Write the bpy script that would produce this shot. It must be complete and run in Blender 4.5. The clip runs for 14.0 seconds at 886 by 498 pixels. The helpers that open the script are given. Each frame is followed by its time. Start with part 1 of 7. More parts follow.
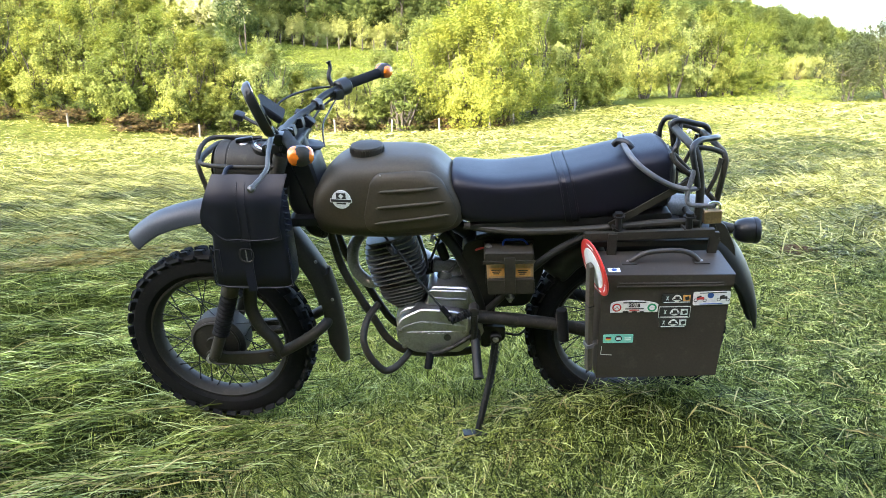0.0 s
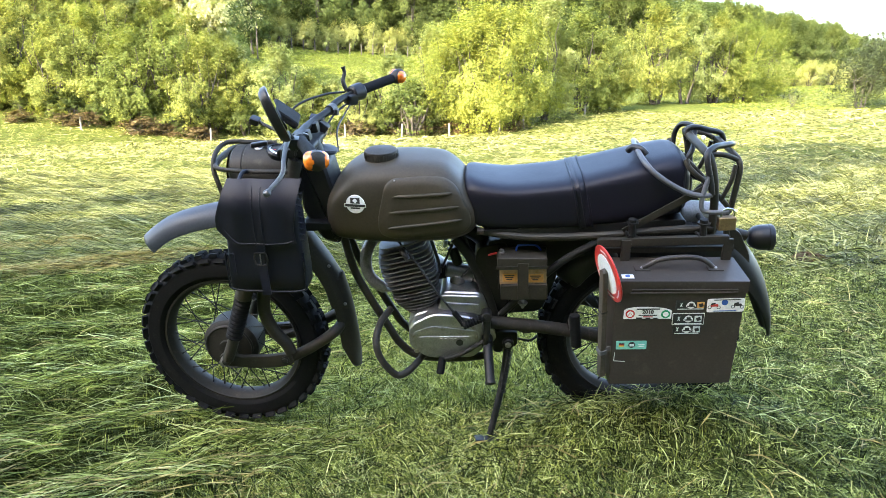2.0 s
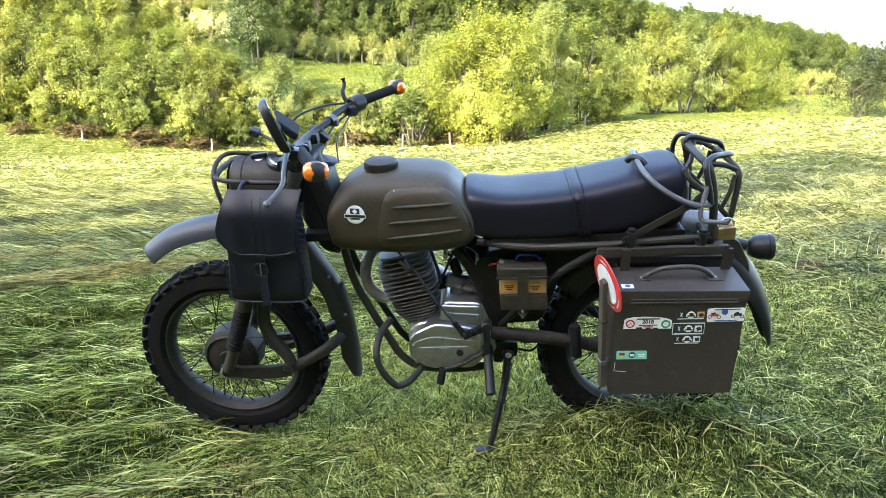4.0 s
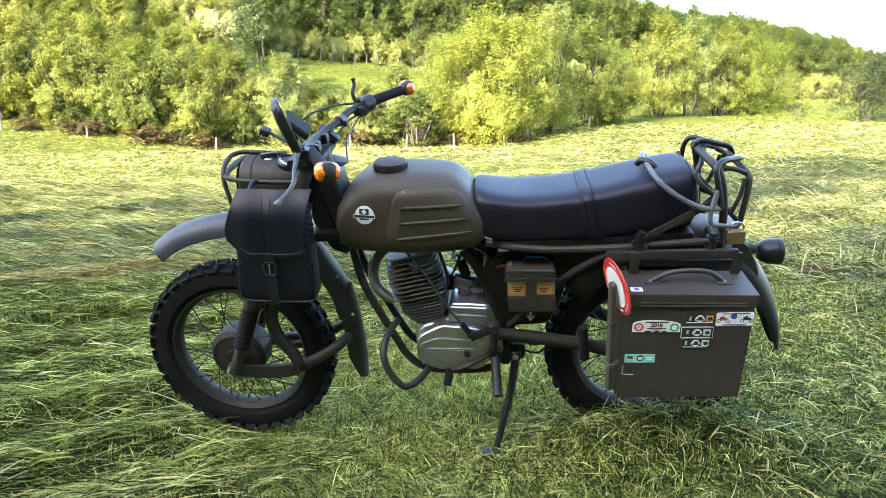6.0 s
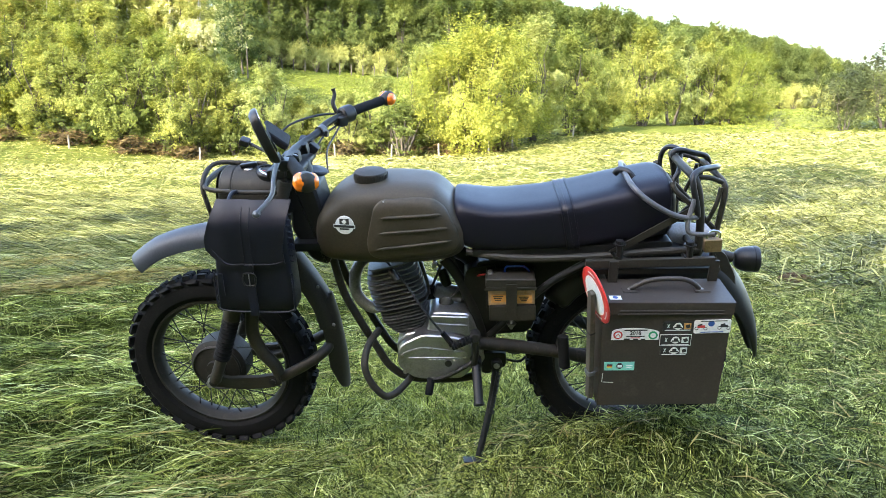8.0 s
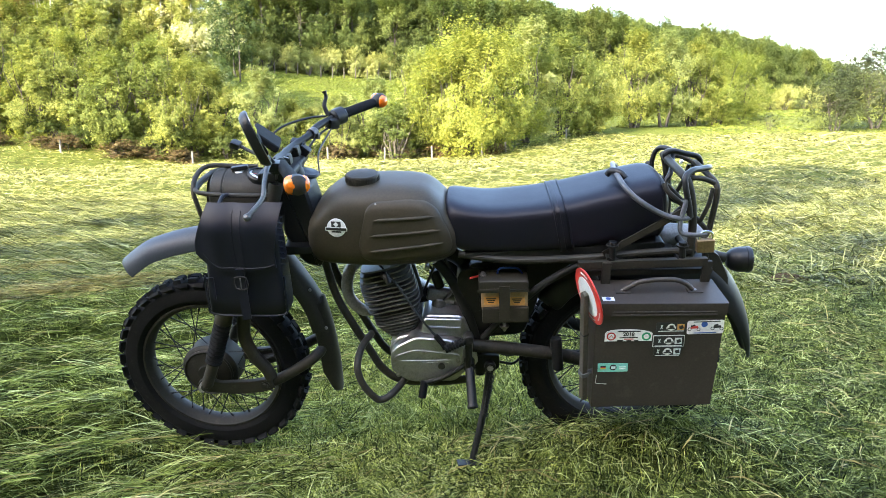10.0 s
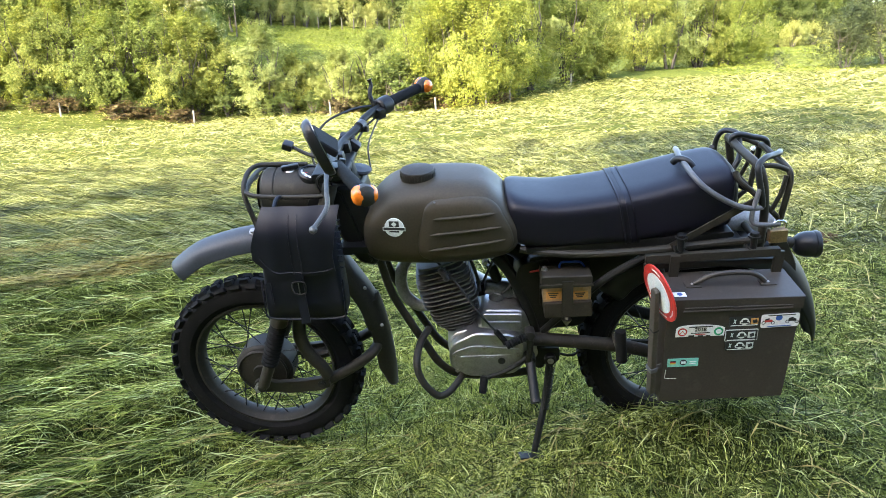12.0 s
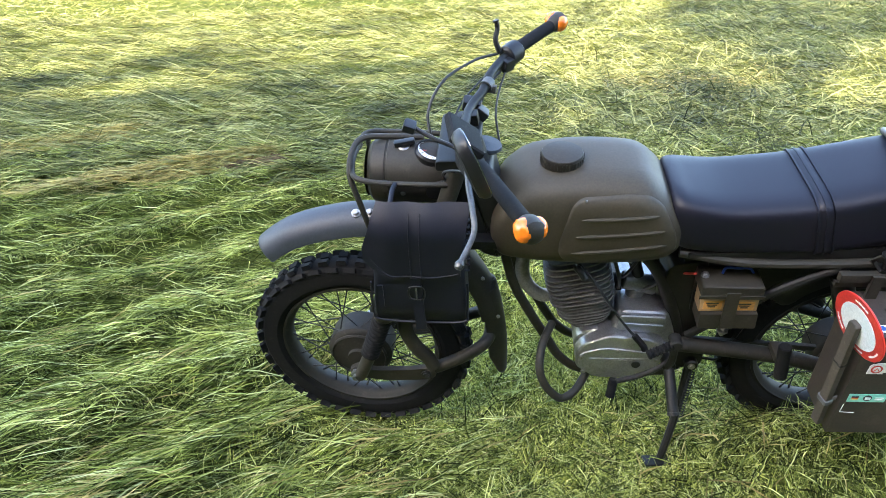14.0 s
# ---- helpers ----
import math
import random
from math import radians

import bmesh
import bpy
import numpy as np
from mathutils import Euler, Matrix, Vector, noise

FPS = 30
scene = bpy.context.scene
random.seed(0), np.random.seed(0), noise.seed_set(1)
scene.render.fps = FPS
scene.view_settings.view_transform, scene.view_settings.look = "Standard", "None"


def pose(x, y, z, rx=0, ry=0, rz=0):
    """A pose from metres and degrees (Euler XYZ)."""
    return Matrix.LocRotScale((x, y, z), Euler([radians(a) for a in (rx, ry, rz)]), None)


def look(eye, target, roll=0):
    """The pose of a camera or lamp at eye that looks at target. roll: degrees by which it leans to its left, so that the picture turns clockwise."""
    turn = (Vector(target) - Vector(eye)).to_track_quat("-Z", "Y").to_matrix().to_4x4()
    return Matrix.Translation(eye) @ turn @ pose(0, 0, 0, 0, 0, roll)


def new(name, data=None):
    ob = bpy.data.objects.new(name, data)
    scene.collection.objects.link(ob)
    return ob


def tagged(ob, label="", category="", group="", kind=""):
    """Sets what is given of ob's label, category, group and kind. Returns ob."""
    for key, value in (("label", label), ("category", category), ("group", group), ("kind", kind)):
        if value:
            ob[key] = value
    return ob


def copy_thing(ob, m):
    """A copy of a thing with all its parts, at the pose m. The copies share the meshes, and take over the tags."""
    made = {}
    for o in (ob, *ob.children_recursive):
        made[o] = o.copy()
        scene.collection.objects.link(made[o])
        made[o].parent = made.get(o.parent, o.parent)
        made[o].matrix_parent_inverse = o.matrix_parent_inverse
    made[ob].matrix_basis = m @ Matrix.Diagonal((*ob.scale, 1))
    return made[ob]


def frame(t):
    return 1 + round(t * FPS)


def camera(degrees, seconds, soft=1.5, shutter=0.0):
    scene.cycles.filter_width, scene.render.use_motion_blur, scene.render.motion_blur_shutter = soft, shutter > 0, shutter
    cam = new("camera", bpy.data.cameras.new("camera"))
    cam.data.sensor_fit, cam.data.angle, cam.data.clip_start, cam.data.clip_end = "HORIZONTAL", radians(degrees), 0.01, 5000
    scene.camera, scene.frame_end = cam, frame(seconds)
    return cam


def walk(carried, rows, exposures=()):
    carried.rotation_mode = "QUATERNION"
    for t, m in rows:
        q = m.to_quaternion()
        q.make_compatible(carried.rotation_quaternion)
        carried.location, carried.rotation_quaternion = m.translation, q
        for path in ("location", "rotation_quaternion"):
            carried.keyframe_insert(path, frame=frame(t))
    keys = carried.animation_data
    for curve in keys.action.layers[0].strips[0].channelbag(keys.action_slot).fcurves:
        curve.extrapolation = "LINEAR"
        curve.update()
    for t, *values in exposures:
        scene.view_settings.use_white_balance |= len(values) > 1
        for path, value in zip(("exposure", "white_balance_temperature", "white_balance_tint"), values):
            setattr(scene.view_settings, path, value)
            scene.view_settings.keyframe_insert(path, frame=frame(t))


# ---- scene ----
import itertools

# ------------------------------------------------------------------ camera
cam = camera(64.5, 14.0, soft=0.7)
ROWS = [
    (0, 0.0284, 0.0219, 1.1446, 0.82, -12.94, -0.17),
    (0.5, 0.0225, 0.0271, 1.1440, 1.36, -12.88, -0.24),
    (1, 0.0165, 0.0212, 1.1442, 0.96, -12.57, 0.31),
    (1.5, 0.0158, 0.0190, 1.1461, 1.64, -12.54, 0.12),
    (2, 0.0161, 0.0176, 1.1465, 1.57, -12.55, 0.04),
    (2.5, 0.0172, 0.0206, 1.1455, 1.52, -12.54, 0.16),
    (3, 0.0196, 0.0191, 1.1461, 1.45, -12.31, 0.03),
    (5.5, 0.0141, 0.0156, 1.1524, 2.01, -11.42, -0.20),
    (6, 0.0013, 0.0156, 1.1504, 1.86, -11.71, 0.40),
    (6.5, -0.0015, 0.0142, 1.1506, 1.78, -11.43, 0.39),
    (7, 0.0056, 0.0095, 1.1542, 1.49, -10.98, 0.00),
    (7.5, 0.0099, 0.0092, 1.1521, 1.48, -11.03, -0.29),
    (8, 0.0170, 0.0107, 1.1518, 0.67, -10.94, 0.35),
    (10.5, 0.0212, 0.0181, 1.1475, 0.13, -10.73, 0.07),
    (11, 0.0216, 0.0170, 1.1446, 0.93, -10.87, -0.20),
    (11.5, -0.0132, 0.0273, 1.1491, 1.36, -10.75, -0.23),
    (12, -0.1365, 0.1048, 1.2702, 0.61, -14.79, -1.81),
    (12.5, -0.3014, 0.1762, 1.4412, 3.17, -19.51, -0.79),
    (13, -0.3294, 0.2888, 1.4809, 3.90, -23.69, 0.24),
    (13.5, -0.3259, 0.4337, 1.5032, 2.65, -26.51, 0.52),
    (14, -0.4146, 0.5394, 1.5142, 3.19, -26.82, -0.72),

]


def aim(x, y, z, yaw, pitch, roll):
    return pose(x, y, z, 90 + pitch, 0, yaw) @ pose(0, 0, 0, 0, 0, roll)


walk(cam, [(r[0], aim(*r[1:])) for r in ROWS], exposures=[(0.0, 3.55), (8.0, 3.48), (10.5, 3.38), (12.7, 3.36), (13.5, 3.49), (14.0, 3.58)])

# ------------------------------------------------------------------ light
SUN_AHEAD = Vector((0.59, 0.80))     # the way the light travels over the meadow
SUN_HEIGHT = radians(28)
sky_world = bpy.data.worlds.new("sky")
scene.world = sky_world
sky_world.use_nodes = True
wn = sky_world.node_tree.nodes
sky = wn.new("ShaderNodeTexSky")
sky.sky_type = "NISHITA"
sky.sun_disc = False
sky.sun_elevation = SUN_HEIGHT
sky.sun_rotation = math.atan2(-SUN_AHEAD.x, -SUN_AHEAD.y)
sky.air_density, sky.dust_density, sky.ozone_density = 1.0, 2.5, 1.0
wn["Background"].inputs["Strength"].default_value = 0.15
sky_world.node_tree.links.new(sky.outputs[0], wn["Background"].inputs["Color"])

sun_data = bpy.data.lights.new("sun", "SUN")
sun_data.energy, sun_data.angle, sun_data.color = 2.8, radians(0.6), (1.0, 0.90, 0.74)
sun = new("sun", sun_data)
sun.matrix_world = look((0, 0, 40), Vector((SUN_AHEAD.x * math.cos(SUN_HEIGHT), SUN_AHEAD.y * math.cos(SUN_HEIGHT), -math.sin(SUN_HEIGHT))) + Vector((0, 0, 40)))


# ------------------------------------------------------------------ materials
def mat_nodes(name, rough=0.5, metal=0.0, spec=0.5):
    m = bpy.data.materials.new(name)
    m.use_nodes = True
    nt = m.node_tree
    b = nt.nodes["Principled BSDF"]
    b.inputs["Roughness"].default_value = rough
    b.inputs["Metallic"].default_value = metal
    b.inputs["Specular IOR Level"].default_value = spec
    return m, nt, b


def ramp(nt, fac, stops):
    r = nt.nodes.new("ShaderNodeValToRGB")
    e = r.color_ramp.elements
    while len(e) < len(stops):
        e.new(0.5)
    for el, (p, c) in zip(e, stops):
        el.position, el.color = p, (*c, 1)
    nt.links.new(fac, r.inputs[0])
    return r.outputs[0]


def noise_tex(nt, scale, detail=4, rough=0.6, coord="Object", stretch=None):
    tc = nt.nodes.new("ShaderNodeTexCoord")
    n = nt.nodes.new("ShaderNodeTexNoise")
    n.inputs["Scale"].default_value, n.inputs["Detail"].default_value, n.inputs["Roughness"].default_value = scale, detail, rough
    if stretch:
        mp = nt.nodes.new("ShaderNodeMapping")
        mp.inputs["Scale"].default_value = stretch
        nt.links.new(tc.outputs[coord], mp.inputs[0])
        nt.links.new(mp.outputs[0], n.inputs[0])
    else:
        nt.links.new(tc.outputs[coord], n.inputs[0])
    return n.outputs["Fac"]


def mix(nt, fac, a, b, mode="MIX"):
    m = nt.nodes.new("ShaderNodeMix")
    m.data_type, m.blend_type = "RGBA", mode
    for sock, v in ((m.inputs[0], fac), (m.inputs[6], a), (m.inputs[7], b)):
        if isinstance(v, (int, float)):
            sock.default_value = v
        elif isinstance(v, tuple):
            sock.default_value = (*v, 1)
        else:
            nt.links.new(v, sock)
    return m.outputs[2]


def bump(nt, b, height, strength, dist):
    n = nt.nodes.new("ShaderNodeBump")
    n.inputs["Strength"].default_value, n.inputs["Distance"].default_value = strength, dist
    nt.links.new(height, n.inputs["Height"])
    nt.links.new(n.outputs[0], b.inputs["Normal"])


def surface(name, dark, light, rough, scale, metal=0.0, bump_s=0.15, bump_d=0.001, fine=180, spec=0.5, dirt=None, rough_var=0.12, coat=0.0):
    """Paint, leather, rubber or metal: two scales of colour, gloss that varies, fine relief."""
    m, nt, b = mat_nodes(name, rough, metal, spec)
    big, small = noise_tex(nt, scale, 5), noise_tex(nt, fine, 3)
    col = ramp(nt, big, [(0.3, dark), (0.7, light)])
    col = mix(nt, 0.25, col, ramp(nt, small, [(0.35, tuple(c * 0.6 for c in dark)), (0.65, tuple(min(1, c * 1.3) for c in light))]))
    if dirt:
        mask = ramp(nt, noise_tex(nt, scale * 2.3, 8, 0.75), [(0.56, (0, 0, 0)), (0.74, (1, 1, 1))])
        col = mix(nt, mask, col, dirt)
    nt.links.new(col, b.inputs["Base Color"])
    rr = nt.nodes.new("ShaderNodeMapRange")
    rr.inputs[3].default_value, rr.inputs[4].default_value = rough - rough_var, rough + rough_var
    nt.links.new(big, rr.inputs[0])
    nt.links.new(rr.outputs[0], b.inputs["Roughness"])
    bump(nt, b, small, bump_s, bump_d)
    b.inputs["Coat Weight"].default_value = coat
    return m


def leaf_mat(name, stops, trans=0.4, rough=0.55, big=0.25, spec=0.15, fine=11.0, low=0.5, high=1.4):
    """Leaves and blades: colour from leaf to leaf and from patch to patch, some light comes through."""
    m, nt, b = mat_nodes(name, rough, 0, spec)
    geo = nt.nodes.new("ShaderNodeNewGeometry")
    info = nt.nodes.new("ShaderNodeObjectInfo")
    col = ramp(nt, geo.outputs["Random Per Island"], stops)
    patch = ramp(nt, noise_tex(nt, big, 3), [(0.3, (0.62, 0.66, 0.6)), (0.7, (1.2, 1.15, 1.0))])
    col = mix(nt, 1.0, col, patch, "MULTIPLY")
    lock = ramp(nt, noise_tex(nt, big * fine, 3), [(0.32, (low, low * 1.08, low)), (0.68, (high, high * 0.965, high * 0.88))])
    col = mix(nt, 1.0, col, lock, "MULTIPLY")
    per = ramp(nt, info.outputs["Random"], [(0.0, (0.8, 0.85, 0.8)), (1.0, (1.18, 1.1, 1.0))])
    col = mix(nt, 1.0, col, per, "MULTIPLY")
    nt.links.new(col, b.inputs["Base Color"])
    t = nt.nodes.new("ShaderNodeBsdfTranslucent")
    nt.links.new(mix(nt, 1.0, col, (1.08, 1.12, 0.6), "MULTIPLY"), t.inputs["Color"])
    ms = nt.nodes.new("ShaderNodeMixShader")
    ms.inputs[0].default_value = trans
    nt.links.new(b.outputs[0], ms.inputs[1])
    nt.links.new(t.outputs[0], ms.inputs[2])
    nt.links.new(ms.outputs[0], nt.nodes["Material Output"].inputs["Surface"])
    return m


OLIVE = surface("olive_paint", (0.037, 0.030, 0.019), (0.048, 0.039, 0.025), 0.50, 7, bump_s=0.12, dirt=(0.056, 0.047, 0.033), spec=0.26)
OLIVE_MATT = surface("olive_paint_worn", (0.017, 0.015, 0.011), (0.029, 0.025, 0.018), 0.55, 14, bump_s=0.2, dirt=(0.05, 0.042, 0.03), spec=0.3)
# grey-blue base colour holds the sky reflection of the front mudguard
OLIVE_SKY_TINT = surface("sky_tinted_olive", (0.026, 0.031, 0.040), (0.037, 0.043, 0.053), 0.5, 9, bump_s=0.15, spec=0.4)
# blacks of seat and bag carry blue for the sky reflected in them
LEATHER = surface("black_seat_cover", (0.0050, 0.0048, 0.0095), (0.0075, 0.0072, 0.014), 0.46, 5, fine=420, bump_s=0.3, bump_d=0.0006, spec=0.28)
BAG_LEATHER = surface("black_bag_leather", (0.0036, 0.0042, 0.0090), (0.0082, 0.0092, 0.0175), 0.47, 18, fine=300, bump_s=0.45, bump_d=0.001, spec=0.3)
RUBBER = surface("tyre_rubber", (0.0042, 0.0042, 0.0046), (0.0088, 0.0088, 0.0092), 0.8, 22, fine=260, bump_s=0.3, dirt=(0.022, 0.020, 0.016), spec=0.15)
RIM = surface("dark_olive_steel", (0.011, 0.010, 0.008), (0.021, 0.019, 0.015), 0.6, 14, bump_s=0.2, dirt=(0.055, 0.046, 0.036), spec=0.25)
BLACK = surface("black_metal", (0.0045, 0.0045, 0.0045), (0.009, 0.0087, 0.0083), 0.5, 20, dirt=(0.022, 0.019, 0.016), spec=0.28)
BLACK_PLASTIC = surface("black_plastic", (0.007, 0.007, 0.008), (0.012, 0.012, 0.014), 0.42, 30, spec=0.4)
ALU = surface("cast_aluminium", (0.26, 0.26, 0.27), (0.44, 0.44, 0.45), 0.34, 12, metal=0.88, bump_s=0.25, fine=320, dirt=(0.17, 0.165, 0.15))
FIN = surface("grey_fin_paint", (0.062, 0.062, 0.060), (0.135, 0.135, 0.132), 0.38, 16, metal=0.4, dirt=(0.15, 0.146, 0.138))
STEEL = surface("dull_steel", (0.22, 0.21, 0.20), (0.42, 0.41, 0.40), 0.4, 40, metal=0.95, dirt=(0.12, 0.09, 0.07))
SPOKE_STEEL = surface("dark_steel", (0.016, 0.016, 0.016), (0.034, 0.033, 0.031), 0.5, 40, metal=0.5, spec=0.3)
EXHAUST = surface("weathered_exhaust", (0.22, 0.21, 0.20), (0.42, 0.40, 0.38), 0.55, 20, metal=0.5, dirt=(0.16, 0.10, 0.065))
CHROME = surface("chrome", (0.6, 0.6, 0.6), (0.75, 0.75, 0.75), 0.15, 20, metal=1.0, bump_s=0.03, rough_var=0.06)
BRASS = surface("worn_brass", (0.22, 0.15, 0.08), (0.36, 0.25, 0.13), 0.45, 40, metal=0.85, dirt=(0.10, 0.07, 0.05))
AMBER = surface("amber_lens", (0.62, 0.12, 0.008), (0.80, 0.19, 0.012), 0.18, 60, fine=90, bump_s=0.5, bump_d=0.003, coat=0.6)
WHITE = surface("white_print", (0.72, 0.72, 0.70), (0.8, 0.8, 0.78), 0.4, 30, bump_s=0.02)
PALE = surface("scuffed_white_disc", (0.55, 0.60, 0.58), (0.68, 0.71, 0.69), 0.45, 12, dirt=(0.42, 0.44, 0.42))
RED = surface("red_paint", (0.45, 0.025, 0.02), (0.56, 0.04, 0.03), 0.35, 20)
GREEN_PRINT = surface("green_print", (0.02, 0.28, 0.12), (0.03, 0.34, 0.15), 0.4, 30)
TEAL = surface("teal_print", (0.16, 0.50, 0.42), (0.22, 0.58, 0.48), 0.4, 30)
INK = surface("black_print", (0.01, 0.01, 0.01), (0.018, 0.018, 0.018), 0.4, 30)
ORANGE_PRINT = surface("orange_print", (0.55, 0.25, 0.06), (0.62, 0.32, 0.09), 0.4, 60)
YELLOW_PRINT = surface("yellow_print", (0.75, 0.48, 0.03), (0.8, 0.55, 0.05), 0.4, 30)
BLUE = surface("blue_plastic", (0.01, 0.05, 0.45), (0.015, 0.08, 0.55), 0.35, 30)
WIRE_RED = surface("red_plastic", (0.4, 0.02, 0.02), (0.5, 0.03, 0.03), 0.4, 30)
SLEEVE = surface("grey_cable_sleeve", (0.055, 0.058, 0.066), (0.11, 0.112, 0.12), 0.42, 40, dirt=(0.04, 0.04, 0.042))
STICK_WOOD = surface("olive_stained_wood", (0.034, 0.028, 0.021), (0.062, 0.052, 0.038), 0.6, 30, dirt=(0.10, 0.088, 0.07))
GLASS_DARK = surface("mirror_glass", (0.5, 0.5, 0.5), (0.55, 0.55, 0.55), 0.04, 5, metal=1.0, bump_s=0.0, rough_var=0.02)
BARK = surface("bark", (0.03, 0.025, 0.018), (0.075, 0.062, 0.047), 0.85, 3, fine=25, bump_s=0.8, bump_d=0.03)
BIRCH = surface("birch_bark", (0.42, 0.41, 0.37), (0.72, 0.70, 0.64), 0.8, 2, fine=14, bump_s=0.4, bump_d=0.02)
POST_WOOD = surface("weathered_wood", (0.11, 0.10, 0.085), (0.20, 0.185, 0.16), 0.8, 6, fine=40, bump_s=0.6, bump_d=0.004)
LEVER = surface("grey_cast_metal", (0.06, 0.06, 0.06), (0.11, 0.11, 0.11), 0.42, 40, metal=0.6)
CAN_GREY = surface("dull_pale_metal", (0.22, 0.21, 0.20), (0.32, 0.31, 0.30), 0.45, 12, metal=0.3)


# ------------------------------------------------------------------ the lie of the land
rng = np.random.default_rng(7)
WAVES = {}


def waves(key, x, y, size, count=14):
    """Smooth random relief with features about size metres across, between about -1 and 1."""
    if key not in WAVES:
        r = np.random.default_rng(sum(ord(c) * (i + 3) for i, c in enumerate(key)))
        a = r.uniform(0, 2 * np.pi, count)
        WAVES[key] = (np.cos(a), np.sin(a), r.uniform(0.55, 1.7, count), r.uniform(0, 2 * np.pi, count))
    ca, sa, k, p = WAVES[key]
    q = 2 * np.pi / size
    return sum(np.sin(q * f_ * (c * x + s * y) + ph) for c, s, f_, ph in zip(ca, sa, k, p)) * (1.6 / count)


def step01(v, a, b):
    u = np.clip((v - a) / (b - a), 0, 1)
    return u * u * (3 - 2 * u)


def land(x, y):
    """Height of the bare ground: meadow, the fall to the brook, the slope and the wooded hill."""
    x, y = np.asarray(x, float), np.asarray(y, float)
    near = 0.075 * step01(x, -0.7, 0.6) * (1 - step01(np.hypot(x, y - 2), 4, 12))
    z = near - 0.035 + step01(y, 3, 14) * (0.024 * x * (1 - step01(np.abs(x), 40, 120)) - 0.0149 * np.clip(y, 0, 40) + 0.03 * np.clip(y - 40, 0, 60))
    z = z - 0.55 * step01(y, 15, 37) * (1 - step01(x, -3, 14)) * (1 - step01(y, 42, 52))
    u = (-x + y - 60) * 0.7071
    hill = 26 * np.tanh(np.clip(u + 4, 0, None) * 0.205 / 26)
    z = z + hill * (1 + 0.05 * waves("hill", x, y, 60)) * step01(y, 25, 45) * (1 - 0.35 * step01(x, 20, 130))
    z = z + 0.25 * waves("roll", x, y, 22) * step01(np.hypot(x, y), 14, 40)
    return z


def swath(x, y):
    """The mown grass lies in long low rows and heaps."""
    fade = 1 - step01(np.hypot(x, y), 30, 60)
    rows = waves("rows", 0.30 * (0.78 * x + 0.62 * y), 1.8 * (0.78 * y - 0.62 * x), 1.0)
    heaps = waves("heaps", x, y, 0.55)
    wide = waves("wide", 0.6 * x, y, 3.2)
    beside = (1 - step01(x, -0.85, -0.25)) * (1 - step01(y, 4.2, 6.5))
    ridge = np.cos(2 * np.pi * (0.78 * y - 0.62 * x - 2.77) / 0.42 + 1.0 * waves("bend", x, y, 1.5))
    rows = rows + beside * (0.85 * ridge - 0.4 * rows)
    clear = step01(x, -0.4, 0.3) * (1 - step01(y, 4, 7))
    tall = 0.015 + (0.06 + 0.07 * beside) * np.clip(rows + 0.35 * wide + 0.1, 0, 1.3) * (1 - 0.45 * clear) + 0.025 * np.clip(heaps, -0.5, 1)
    bare = 1 - 0.75 * np.exp(-(((x + 0.28) / 0.55) ** 2 + ((y - 1.7) / 0.55) ** 2)) - 0.7 * np.exp(-(((x + 0.0) / 0.5) ** 2 + ((y - 2.75) / 0.6) ** 2))
    wheel = 1 - 0.8 * np.exp(-(((x + 0.7) / 0.35) ** 2 + ((y - 2.35) / 0.12) ** 2))
    heap = 0.185 * np.exp(-(((x - 0.68) / 0.42) ** 2 + ((y - 2.11) / 0.17) ** 2)) + 0.035 * np.exp(-(((x + 0.68) / 0.32) ** 2 + ((y - 2.17) / 0.09) ** 2)) + 0.03 * np.exp(-(((x + 1.5) / 0.9) ** 2 + ((y - 2.3) / 0.5) ** 2))
    return (tall * bare * wheel + heap) * fade * (1 + 1.6 * step01(np.hypot(x, y), 5, 20))


def ground_mat():
    m, nt, b = mat_nodes("mown_ground", 0.95, 0, 0.05)
    fine = noise_tex(nt, 55, 6, 0.75, "Object", (0.35, 1.2, 1))
    mid = noise_tex(nt, 2.2, 5, 0.65, "Object", (0.5, 1.3, 1))
    big = noise_tex(nt, 0.22, 4, 0.6)
    col = ramp(nt, fine, [(0.3, (0.014, 0.018, 0.003)), (0.5, (0.062, 0.078, 0.014)), (0.7, (0.16, 0.178, 0.042))])
    col = mix(nt, ramp(nt, mid, [(0.45, (0, 0, 0)), (0.75, (0.5, 0.5, 0.5))]), col, (0.15, 0.155, 0.045))
    col = mix(nt, 1.0, col, ramp(nt, big, [(0.3, (0.8, 0.85, 0.8)), (0.7, (1.15, 1.1, 1.0))]), "MULTIPLY")
    nt.links.new(col, b.inputs["Base Color"])
    bump(nt, b, fine, 0.9, 0.03)
    return m


def sheet(name, us, vs, height, material, label, category, offset=0.0):
    X, Y = np.meshgrid(us, vs)
    Z = height(X, Y) + offset
    n, m = len(us), len(vs)
    co = np.stack([X, Y, Z], -1).reshape(-1, 3)
    i = (np.arange(m - 1)[:, None] * n + np.arange(n - 1)).ravel()
    faces = np.stack([i, i + 1, i + n + 1, i + n], -1)
    ob = mesh_from(name, co, faces, material)
    return tagged(ob, label, category, kind="structure")


def mesh_from(name, co, faces, material, smooth=True):
    me = bpy.data.meshes.new(name)
    k = faces.shape[1]
    me.vertices.add(len(co))
    me.vertices.foreach_set("co", np.ascontiguousarray(co, dtype=np.float32).ravel())
    me.loops.add(faces.size)
    me.loops.foreach_set("vertex_index", np.ascontiguousarray(faces, dtype=np.int32).ravel())
    me.polygons.add(len(faces))
    me.polygons.foreach_set("loop_start", np.arange(0, faces.size, k, dtype=np.int32))
    me.polygons.foreach_set("use_smooth", np.full(len(faces), smooth))
    me.update(calc_edges=True)
    me.materials.append(material)
    return new(name, me)


